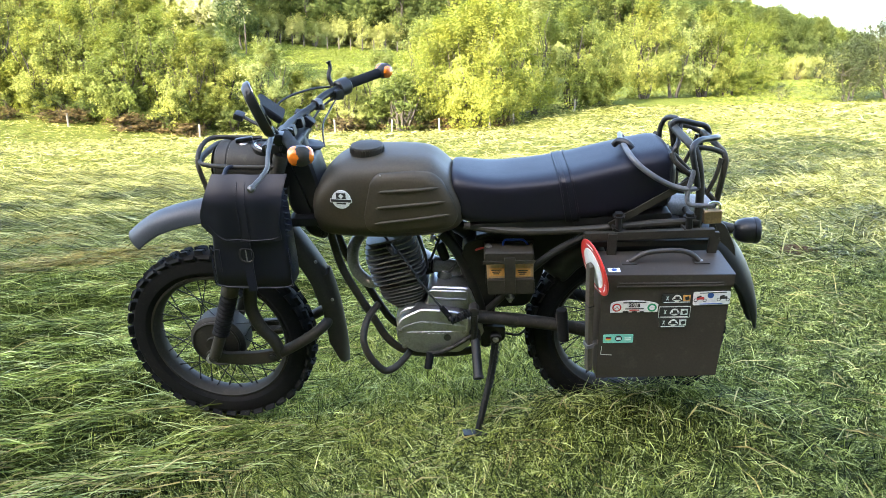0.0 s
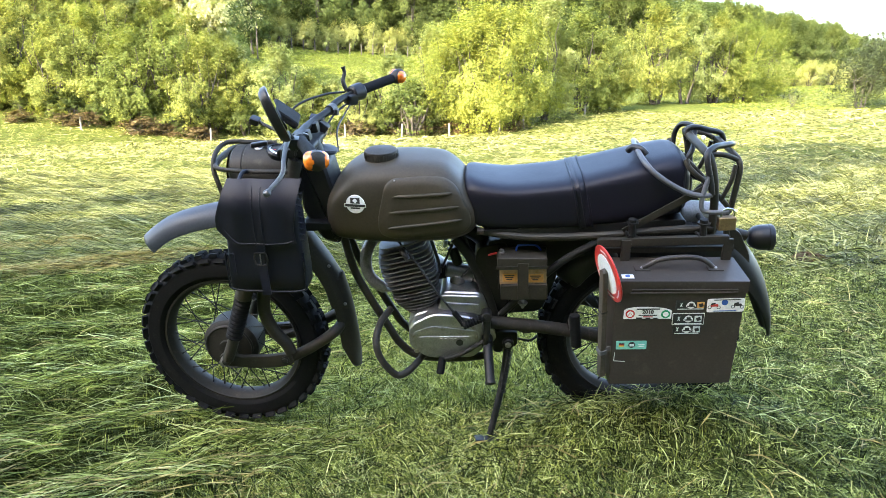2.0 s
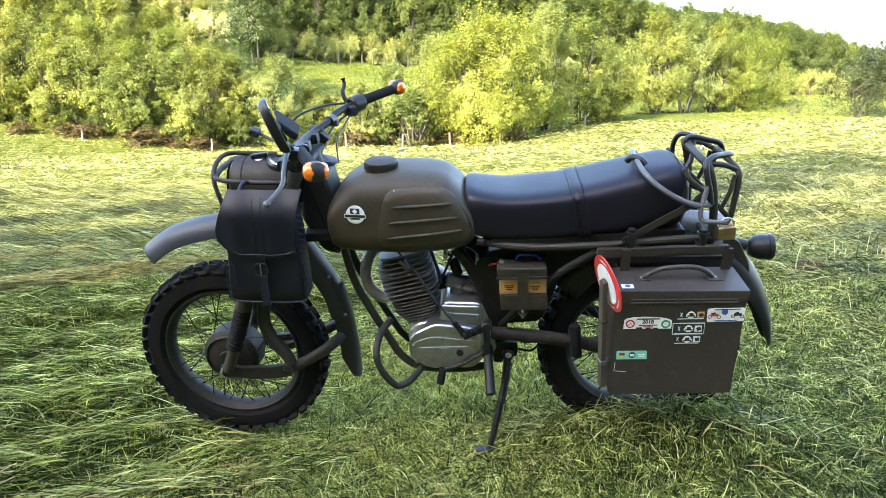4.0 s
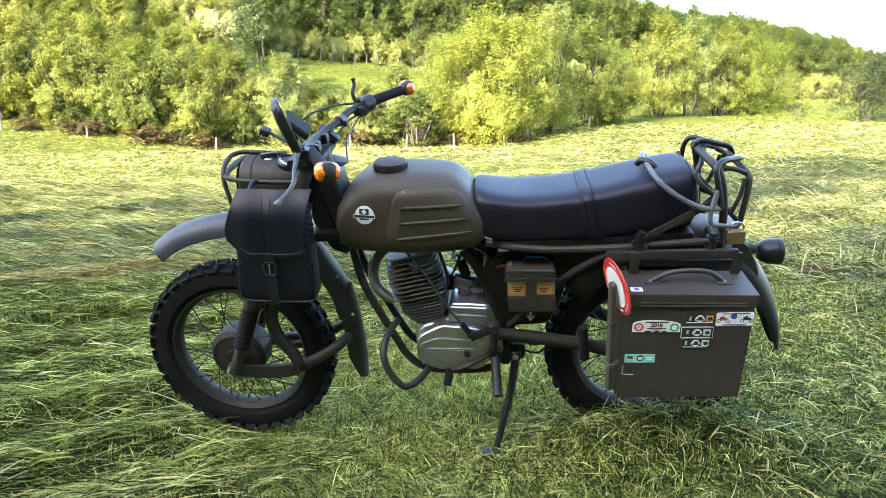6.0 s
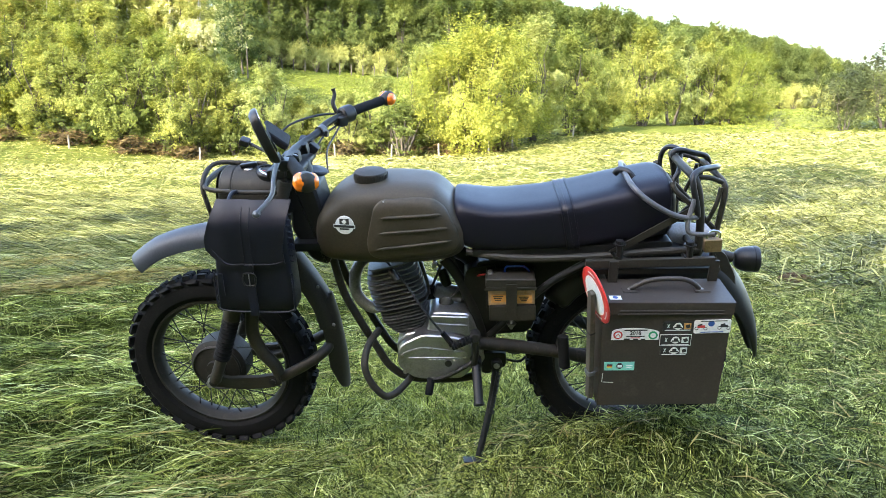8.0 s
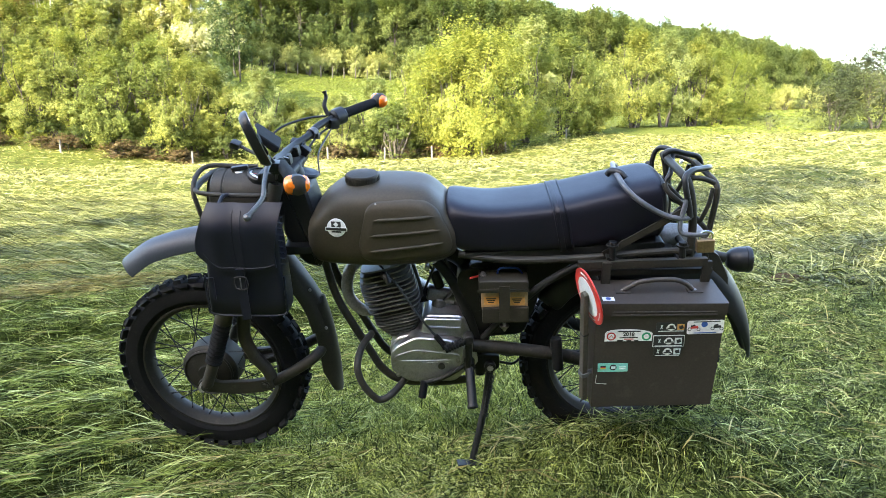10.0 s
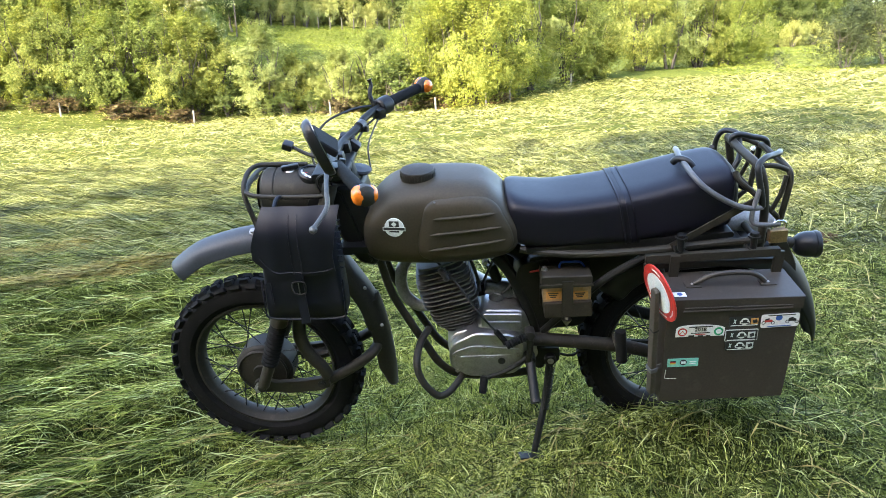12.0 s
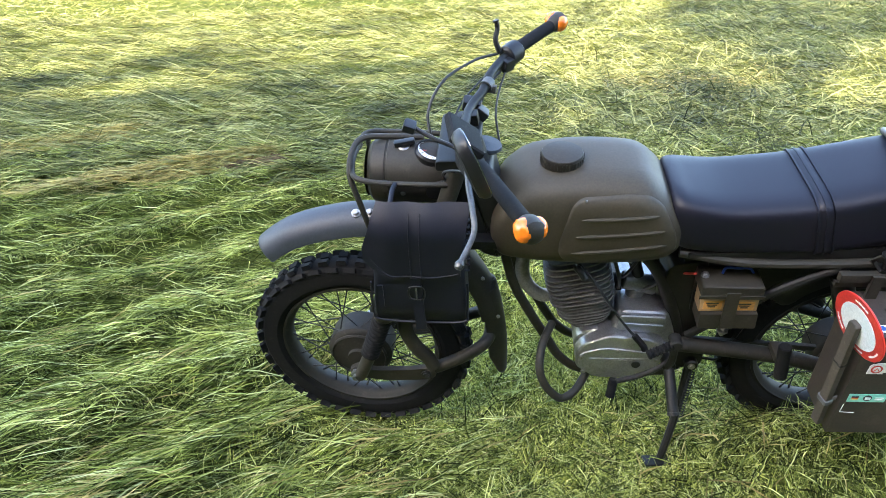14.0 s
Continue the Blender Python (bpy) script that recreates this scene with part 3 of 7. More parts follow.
def plant_brook():
    """The bushes and small trees along the brook."""
    tell = {
        "fresh": "leafy green alder bush on the brook's bank",
        "yellow": "bright yellow-green willow beside the brook",
        "grey": "grey-green willow bush beside the brook",
        "mid": "mid-green leafy shrub on the brook's bank",
    }
    proto = {
        "fresh": make_tree("bush", 11, 6.6, 5.2, 0.5, 6, 30000, 0.080, 46, LEAF_FRESH, BARK, tell["fresh"], 0.3, category="bush"),
        "fresh2": make_tree("bush", 12, 6.0, 4.8, 0.4, 6, 28000, 0.080, 42, LEAF_FRESH, BARK, tell["fresh"], 0.32, category="bush"),
        "yellow": make_tree("willow", 13, 8.0, 6.6, 0.3, 5, 36000, 0.082, 60, LEAF_YELLOW, BARK, tell["yellow"], 0.3),
        "grey": make_tree("willow", 14, 7.0, 5.0, 0.3, 5, 26000, 0.082, 44, LEAF_GREY, BARK, tell["grey"], 0.3),
        "mid": make_tree("shrub", 15, 3.4, 3.6, 0.1, 6, 6000, 0.10, 36, LEAF_MID, BARK, tell["mid"], 0.3, category="bush"),
    }
    used = set()
    # slope to the side, metres ahead, kind, size, tallness
    spots = [
        (-0.80, 43, "fresh2", 0.92, 1.0), (-0.73, 42, "fresh", 0.9, 1.0), (-0.655, 42, "fresh", 0.86, 0.98), (-0.60, 43, "fresh2", 0.9, 1.0), (-0.545, 41.5, "fresh2", 0.84, 0.96), (-0.49, 42.5, "fresh", 0.86, 0.98), (-0.43, 41.5, "fresh2", 0.86, 0.98),
        (-0.38, 42.5, "fresh", 0.88, 0.96), (-0.335, 41.5, "fresh2", 0.86, 0.96), (-0.29, 43, "fresh", 0.76, 0.9), (-0.225, 42, "grey", 0.78, 0.86), (-0.185, 43, "fresh2", 0.62, 0.82), (-0.12, 41, "grey", 0.62, 0.76),
        (-0.69, 48, "fresh2", 1.0, 1.0), (-0.63, 49, "fresh", 0.95, 1.0), (-0.57, 48, "fresh", 0.9, 1.0), (-0.51, 49, "fresh2", 0.98, 1.0), (-0.46, 48, "fresh", 0.9, 1.0), (-0.40, 49, "fresh2", 0.92, 1.0), (-0.345, 48, "fresh", 0.8, 0.95), (-0.30, 48, "fresh2", 0.6, 0.9),
        (-0.15, 44, "grey", 0.55, 0.72), (-0.07, 42, "grey", 0.75, 0.78), (-0.04, 39.6, "mid", 0.92, 0.85), (-0.005, 42, "grey", 0.82, 0.95), (0.028, 41, "yellow", 0.74, 0.98), (0.062, 40, "yellow", 0.88, 0.93), (0.10, 42, "yellow", 0.84, 0.95),
        (0.145, 45, "grey", 0.95, 1.02), (0.195, 48, "fresh", 0.90, 1.0), (0.225, 50, "fresh2", 0.85, 0.95),
        (0.295, 56, "fresh", 1.0, 1.0), (0.335, 58, "grey", 1.0, 0.96), (0.375, 60, "fresh", 1.0, 0.95), (0.41, 62, "yellow", 0.85, 0.9), (0.44, 66, "yellow", 0.82, 0.85),
    ]
    for i, (s, far, kind, size, tall) in enumerate(spots):
        turn = i * 1.9
        x, y = from_eye(s, far)
        if kind not in used:
            used.add(kind)
            stand(proto[kind], x, y, turn, size, tall)
        else:
            again(proto[kind], x, y, turn, size, tall)
    r = random.Random(5)
    for i in range(17):
        s = -0.64 + i * 0.041 + r.uniform(-0.01, 0.01)
        again(proto["mid"], *from_eye(s, 40.5 + r.uniform(0, 1.5)), i * 2.3, r.uniform(0.32, 0.6), r.uniform(0.7, 1.0))
    dry = make_tree("dry_shrub", 16, 1.2, 2.2, 0.05, 7, 1500, 0.09, 20, RUSSET, BARK, "low reddish dry growth on the brook's bank", 0.3, trunk=0.03, category="bush")
    for i, s in enumerate((-0.60, -0.53, -0.50, -0.43, -0.40, -0.37, -0.34, -0.12, -0.06, -0.02, 0.03, 0.06, 0.10)):
        (stand(dry, *from_eye(s, 40.0), i, 0.9, 0.5) if i == 0 else again(dry, *from_eye(s, 40.0 + 0.3 * (i % 3)), i * 1.3, 0.8 + 0.15 * (i % 4), 0.5))
    # trees on the open pasture farther along
    LEAF_ALDER = leaf_mat("dull_dark_leaves", [(0.0, (0.026, 0.036, 0.016)), (0.5, (0.05, 0.064, 0.03)), (1.0, (0.085, 0.10, 0.05))], 0.35, 0.5, 0.2)
    lone = make_tree("field_tree", 21, 7.0, 8.6, 1.3, 4, 16000, 0.11, 54, LEAF_ALDER, BARK, "broad dark tree standing alone on the pasture", 0.22, trunk=0.14)
    stand(lone, *from_eye(0.575, 48.5), 0.4, 0.5)
    again(lone, *from_eye(0.632, 50), 2.0, 0.74)
    again(lone, *from_eye(0.69, 74), 3.0, 1.1)
    small = make_tree("field_shrub", 22, 2.2, 2.6, 0.5, 4, 900, 0.08, 16, LEAF_ALDER, BARK, "small sparse shrub on the pasture", 0.3, trunk=0.05, category="bush")
    stand(small, *from_eye(0.484, 49.5), 0, 0.5)


def plant_woods():
    """Birches and a blossoming tree on the slope, and the wood that covers the hill."""
    birch = make_tree("birch", 31, 13.5, 4.4, 2.6, 1, 11500, 0.108, 46, LEAF_GREY, BIRCH, "slender birch with pale trunk on the slope", 0.2, 0.3, 0.10, 0.4, rise=0.9)
    birch2 = make_tree("birch", 32, 12.5, 4.0, 2.2, 1, 10500, 0.108, 42, LEAF_GREY, BIRCH, "slender birch with pale trunk on the slope", 0.2, 0.3, 0.09, 0.4, rise=0.9)
    r = random.Random(3)
    for i in range(84):
        s = -0.84 + 0.53 * (i / 83) + r.uniform(-0.012, 0.012)
        far = r.uniform(50.5, 60 if s < -0.47 else 52)
        src = birch if i % 2 else birch2
        if i < 2:
            stand(src, *from_eye(s, far), r.uniform(0, 6), 0.82)
        else:
            again(src, *from_eye(s, far), r.uniform(0, 6), r.uniform(0.7, 0.95) if s < -0.40 else r.uniform(0.6, 0.7))
    bloom = make_tree("blossom_tree", 33, 7.2, 5.2, 1.2, 3, 15000, 0.085, 40, BLOSSOM, BARK, "wild cherry in pale blossom on the slope", 0.25, trunk=0.1)
    stand(bloom, *from_eye(-0.325, 52), 0, 1.12)
    rus = make_tree("russet_tree", 34, 6.5, 4.0, 1.0, 3, 8000, 0.09, 34, YOUNG_RUSSET, BARK, "small tree with russet young leaves", 0.25, trunk=0.09)
    stand(rus, *from_eye(-0.575, 50), 0, 1.25)
    protos = [
        make_tree("beech", 41, 15, 8.2, 1.2, 1, 13000, 0.20, 64, LEAF_MID, BARK, "tall beech in fresh leaf in the hillside wood", 0.2, trunk=0.22),
        make_tree("beech", 42, 16, 7.6, 1.2, 1, 13000, 0.20, 60, LEAF_MID, BARK, "tall beech in fresh leaf in the hillside wood", 0.2, trunk=0.22),
        make_tree("oak", 43, 14, 9.0, 1.2, 1, 13000, 0.20, 66, LEAF_DARK, BARK, "dark broad oak in the hillside wood", 0.2, trunk=0.25),
        make_tree("maple", 44, 14, 7.0, 1.2, 1, 12500, 0.185, 56, LEAF_FRESH, BARK, "yellow-green maple at the edge of the wood", 0.2, trunk=0.2),
        make_tree("larch", 45, 15, 5.8, 1.4, 1, 11000, 0.175, 52, LEAF_GREY, BARK, "pale green larch in the hillside wood", 0.2, 0.4, 0.18, 0.7),
    ]
    used = set()

    def put(kind, x, y, size, tall=1.0):
        # the crest falls away to one side
        room = math.tan(radians(float(np.interp(x / y, [-1, 0.10, 0.18, 0.275, 0.368, 0.446, 0.51, 0.559, 0.60, 0.8], [14, 9.0, 8.2, 7.3, 6.7, 5.9, 4.8, 3.8, 3.3, 3.0])))) * y + 1.15 - float(land(x, y))
        size = min(size, room / (16.0 * tall))
        if size < 0.42:
            return
        if kind in used:
            ob = again(protos[kind], x, y, r.uniform(0, 6.28), size, tall)
        else:
            used.add(kind)
            ob = stand(protos[kind], x, y, r.uniform(0, 6.28), size, tall)
        tagged(ob, group="hillside wood")

    # low growth along the edge of the wood
    under = make_tree("thicket", 46, 4.2, 5.2, 0.1, 5, 7000, 0.13, 34, LEAF_GREY, BARK, "grey-green thicket along the edge of the wood", 0.3, category="bush")
    stand(under, *from_eye(-0.30, 58), 0, 0.7)
    for i in range(86):
        side = -0.27 + 0.90 * i / 85 + r.uniform(-0.006, 0.006)
        far = wood_edge(side) + r.uniform(-1.0, 3.0)
        again(under, side * far, far, r.uniform(0, 6), r.uniform(0.38, 0.66), r.uniform(0.8, 1.1))

    for i in range(30):
        s = -0.84 + 0.42 * i / 29 + r.uniform(-0.012, 0.012)
        again(under, *from_eye(s, r.uniform(50, 54)), r.uniform(0, 6), r.uniform(0.55, 0.95))

    for i in range(120):
        side = -0.29 + 0.92 * i / 119
        far = wood_edge(side) + 2.5 + (i % 3) * 6 + r.uniform(0, 4)
        put(r.choice((0, 1, 2, 2)), side * far, far, r.uniform(0.8, 1.1), 1.1)
    # tiers of trees up the slope, from the edge of the wood to the crest
    for tier, (gap, step) in enumerate([(0, 4.6), (6, 5.2), (13, 6.0), (22, 7.0), (35, 8.5), (52, 12), (72, 15)]):
        v = -95.0
        while v < 330:
            v += step * r.uniform(0.75, 1.3)
            edge = 26 - 14 * float(step01(v, 20, 75))
            u = edge + gap + r.uniform(-2, 2) + 3
            # v runs along the foot of the hill, u up the slope
            x = (v - u) * 0.7071 - 30
            y = (v + u) * 0.7071 + 30
            if y < 50 or x / y < -0.85 or x / y > 0.95:
                continue
            if y < wood_edge(x / y):
                continue
            kind = r.choices([0, 1, 2, 3, 4], [5, 3, 3, 1 if tier else 2, 2])[0]
            put(kind, x, y, r.uniform(0.78, 1.12), r.uniform(0.9, 1.1))
    return protos


def plant_behind(protos):
    """Unseen trees behind the one who films, placed to shade the machine and the meadow."""
    shade = make_tree("lime_tree", 51, 13.1, 7.0, 0.6, 2, 6500, 0.5, 60, LEAF_MID, BARK, "dense unseen tree behind the camera that keeps off sun and sky", 0.2, trunk=0.2)
    r = random.Random(9)
    spots = [(-52 + 3.4 * i, -13 + r.uniform(-0.8, 0.8)) for i in range(17)]
    for i, (x, y) in enumerate(spots):
        h = r.uniform(0.89, 0.96)
        (stand(shade, x, y, i, h) if i == 0 else again(shade, x, y, i * 1.7, h))
    # nearer unseen trees, added to block skylight from the machine's flank
    for i in range(9):
        again(shade, -3.5 + 3.3 * i + r.uniform(-0.5, 0.5), -8.5 + r.uniform(-0.8, 0.8), i * 2.1, r.uniform(0.60, 0.66))
    # unseen too; its high crown is shaped to cast one shadow stripe
    poplar = make_tree("poplar", 52, 20.0, 3.2, 15.0, 1, 3600, 0.42, 40, LEAF_MID, BARK, "tall unseen bare-stemmed tree that casts a stripe of shade on the meadow", 0.2, trunk=0.16, pointed=0.2)
    stand(poplar, -14.0, -13.6, 0, 1.0)


plant_brook()
wood = plant_woods()
plant_behind(wood)


def fence_posts():
    """Old posts along the brook."""
    bm = bmesh.new()
    bmesh.ops.create_cone(bm, cap_ends=True, segments=9, radius1=0.055, radius2=0.048, depth=0.9, matrix=Matrix.Translation((0, 0, 0.3)))
    me = bpy.data.meshes.new("fence_post")
    bmesh.ops.bevel(bm, geom=[e for e in bm.edges if e.calc_face_angle(0) > 1], offset=0.012, segments=2, affect="EDGES")
    bm.to_mesh(me)
    bm.free()
    me.materials.append(POST_WOOD)
    for s, far, lean in [(-0.638, 39.5, 2), (-0.513, 39.5, -2), (-0.327, 39.3, 1), (-0.135, 38.8, -4), (-0.055, 38.6, 3), (0.012, 38.6, -2), (0.082, 39.4, 4), (0.116, 40.5, -3), (0.2, 46, 2)]:
        ob = new("fence_post", me)
        x, y = from_eye(s, far)
        ob.matrix_basis = pose(x, y, float(land(x, y)), lean, lean * 0.7, 0)
        tagged(ob, "weathered wooden fence post on the brook's bank", "fence post", "fence along the brook")
    pole = bpy.data.meshes.new("fence_pole")
    bm = bmesh.new()
    limb_tube(bm, [Vector((0, 0, -0.3)), Vector((0.01, 0, 1.2)), Vector((0, 0.01, 2.3))], [0.07, 0.06, 0.05], 8)
    bm.to_mesh(pole)
    bm.free()
    pole.materials.append(BARK)
    for i in range(16):
        s = -0.27 + i * 0.016
        x, y = from_eye(s, wood_edge(s - 0.03) - 1.5)
        ob = new("fence_pole", pole)
        ob.matrix_basis = Matrix.LocRotScale((x, y, float(land(x, y))), None, (1, 1, 1.4 if i == 1 else 0.5))
        tagged(ob, "grey wooden pole of the pasture fence", "fence pole", "pasture fence")


fence_posts()


# ------------------------------------------------------------------ helpers for made things
BIKE = pose(0, 2.321, 0.0, 12.5, 0, -1.7)   # it leans on its side stand; x runs from front to rear, -y is its left side
ORG = {}


def thing(name, label, category, at=(0, 0, 0), group=""):
    """An empty for a thing, at a place in the machine's own frame."""
    ob = new(name)
    ob.empty_display_size = 0.05
    ob.matrix_basis = BIKE @ Matrix.Translation(at)
    ORG[ob] = Vector(at)
    return tagged(ob, label, category, group)


def part(name, bm, material, parent, label="", smooth=35):
    """Links a bmesh as one mesh under a thing or under a part."""
    me = bpy.data.meshes.new(name)
    if not isinstance(material, (list, tuple)):
        material = [material]
    o = ORG[parent]
    bmesh.ops.translate(bm, vec=-o, verts=bm.verts)
    bmesh.ops.recalc_face_normals(bm, faces=bm.faces)
    bm.to_mesh(me)
    bm.free()
    for m in material:
        me.materials.append(m)
    me.polygons.foreach_set("use_smooth", [True] * len(me.polygons))
    me.set_sharp_from_angle(angle=radians(smooth))
    ob = new(name, me)
    if smooth == 35:
        wn_ = ob.modifiers.new("weighted", "WEIGHTED_NORMAL")
        wn_.keep_sharp = True
    ob.parent = parent
    ORG[ob] = o
    if label:
        ob["label"] = label
    return ob


def holder(name, parent, label=""):
    """An empty part that only gathers its pieces."""
    ob = new(name)
    ob.empty_display_size = 0.03
    ob.parent = parent
    ORG[ob] = ORG[parent]
    if label:
        ob["label"] = label
    return ob


def V(*a):
    return Vector(a)


def spline(pts, n=5, closed=False):
    pts = [Vector(p) for p in pts]
    if len(pts) < 3:
        return pts
    out, k = [], len(pts)
    for i in range(k if closed else k - 1):
        if closed:
            p0, p1, p2, p3 = pts[i - 1], pts[i], pts[(i + 1) % k], pts[(i + 2) % k]
        else:
            p0, p1, p2, p3 = pts[max(i - 1, 0)], pts[i], pts[i + 1], pts[min(i + 2, k - 1)]
        for j in range(n):
            t = j / n
            out.append(0.5 * (2 * p1 + (p2 - p0) * t + (2 * p0 - 5 * p1 + 4 * p2 - p3) * t * t + (3 * p1 - p0 - 3 * p2 + p3) * t ** 3))
    if not closed:
        out.append(pts[-1])
    return out


def sweep(bm, path, section, closed=False, caps=True, up=None):
    """Carries a closed section, in (side, up) metres, along a path; section may be a function of 0..1."""
    rings, prev = [], None
    m = len(path)
    for i, p in enumerate(path):
        if closed:
            d = (path[(i + 1) % m] - path[i - 1]).normalized()
        else:
            d = (path[min(i + 1, m - 1)] - path[max(i - 1, 0)]).normalized()
        if up is not None:
            side = d.cross(up).normalized()
            top = side.cross(d)
        else:
            side = d.orthogonal().normalized() if prev is None else (prev - d * prev.dot(d)).normalized()
            prev = side
            top = side.cross(d)
        sec = section(i / (m - 1)) if callable(section) else section
        rings.append([bm.verts.new(p + side * a + top * b) for a, b in sec])
    for i in range(m if closed else m - 1):
        r0, r1 = rings[i], rings[(i + 1) % m]
        for k in range(len(r0)):
            bm.faces.new((r0[k], r0[(k + 1) % len(r0)], r1[(k + 1) % len(r0)], r1[k]))
    if caps and not closed:
        bm.faces.new(rings[0])
        bm.faces.new(rings[-1][::-1])
    return bm


def circle(r, seg=12, squash=1.0):
    return [(r * math.cos(2 * math.pi * k / seg), r * squash * math.sin(2 * math.pi * k / seg)) for k in range(seg)]


def tube(pts, r, seg=12, n=5, closed=False, bm=None):
    """A round bar along a smooth path; r may be a function of 0..1."""
    bm = bm or bmesh.new()
    sec = (lambda t: circle(r(t), seg)) if callable(r) else circle(r, seg)
    return sweep(bm, spline(pts, n, closed), sec, closed)


def lathe(prof, at, axis, seg=32, bm=None, caps=True):
    """Turns (radius, height) steps about an axis."""
    bm = bm or bmesh.new()
    q = Vector(axis).normalized().to_track_quat("Z", "Y").to_matrix()
    at = Vector(at)
    rings = []
    for r, h in prof:
        rings.append([bm.verts.new(at + q @ V(max(r, 1e-5) * math.cos(2 * math.pi * k / seg), max(r, 1e-5) * math.sin(2 * math.pi * k / seg), h)) for k in range(seg)])
    for r0, r1 in zip(rings, rings[1:]):
        for k in range(seg):
            bm.faces.new((r0[k], r0[(k + 1) % seg], r1[(k + 1) % seg], r1[k]))
    if caps:
        bm.faces.new(rings[0][::-1])
        bm.faces.new(rings[-1])
    return bm


def rod(a, b, r, seg=12, bm=None, bevel=0.15):
    a, b = Vector(a), Vector(b)
    d = b - a
    e = min(bevel * r, d.length * 0.2)
    return lathe([(r - e, 0), (r, e), (r, d.length - e), (r - e, d.length)], a, d, seg, bm)


def block(size, at, turn=(0, 0, 0), bevel=0.003, seg=2, bm=None):
    """A box with rounded edges."""
    own = bmesh.new()
    bmesh.ops.create_cube(own, size=1, matrix=Matrix.Diagonal((*size, 1)))
    if bevel:
        bmesh.ops.bevel(own, geom=own.edges[:], offset=bevel, segments=seg, affect="EDGES", profile=0.6)
    bmesh.ops.transform(own, matrix=pose(*at, *turn), verts=own.verts)
    if bm is None:
        return own
    return join(bm, own)


def join(bm, other):
    me = bpy.data.meshes.new("join")
    other.to_mesh(me)
    other.free()
    bm.from_mesh(me)
    bpy.data.meshes.remove(me)
    return bm


def plate(outline, y0, y1, bevel=0.003, seg=2, bm=None):
    """A flat shape in the x-z plane, from y0 to y1, with rounded edges."""
    own = bmesh.new()
    vs = [own.verts.new((x, y0, z)) for x, z in outline]
    f_ = own.faces.new(vs)
    ex = bmesh.ops.extrude_face_region(own, geom=[f_])
    bmesh.ops.translate(own, vec=(0, y1 - y0, 0), verts=[g_ for g_ in ex["geom"] if isinstance(g_, bmesh.types.BMVert)])
    if bevel:
        rim = [e for e in own.edges if len(e.link_faces) == 2 and abs(e.verts[0].co.y - e.verts[1].co.y) < 1e-6]
        bmesh.ops.bevel(own, geom=rim, offset=bevel, segments=seg, affect="EDGES", profile=0.6)
    if bm is None:
        return own
    return join(bm, own)


def round_outline(pts, r, n=4):
    """Rounds the corners of a polygon."""
    out, k = [], len(pts)
    for i in range(k):
        p, a, b = V(*pts[i]), V(*pts[i - 1]), V(*pts[(i + 1) % k])
        da, db = (a - p), (b - p)
        ra = min(r, da.length * 0.45, db.length * 0.45)
        s, e = p + da.normalized() * ra, p + db.normalized() * ra
        for j in range(n + 1):
            t = j / n
            q = s * (1 - t) ** 2 + p * 2 * t * (1 - t) + e * t * t
            out.append((q.x, q.y))
    return out


def loft(sections, bm=None, caps=True):
    bm = bm or bmesh.new()
    rings = [[bm.verts.new(p) for p in s] for s in sections]
    for r0, r1 in zip(rings, rings[1:]):
        for k in range(len(r0)):
            bm.faces.new((r0[k], r0[(k + 1) % len(r0)], r1[(k + 1) % len(r0)], r1[k]))
    if caps:
        bm.faces.new(rings[0][::-1])
        bm.faces.new(rings[-1])
    return bm


def table(rows, x):
    """Reads a row of smooth values between given steps."""
    xs = [r[0] for r in rows]
    return [float(np.interp(x, xs, [r[i] for r in rows])) for i in range(1, len(rows[0]))]


def bolt(at, axis, r=0.007, h=0.006, bm=None):
    bm = lathe([(r * 1.5, 0), (r * 1.5, h * 0.3), (r, h * 0.3), (r, h * 0.9), (r * 0.8, h)], at, axis, 8, bm)
    return bm


# ------------------------------------------------------------------ the motorcycle
bike = thing("motorcycle", "olive-drab military motorcycle leaning on its side stand in mown grass", "motorcycle")
FW, RW, R_TYRE = V(-0.748, 0, 0.340), V(0.59, 0, 0.393), 0.322


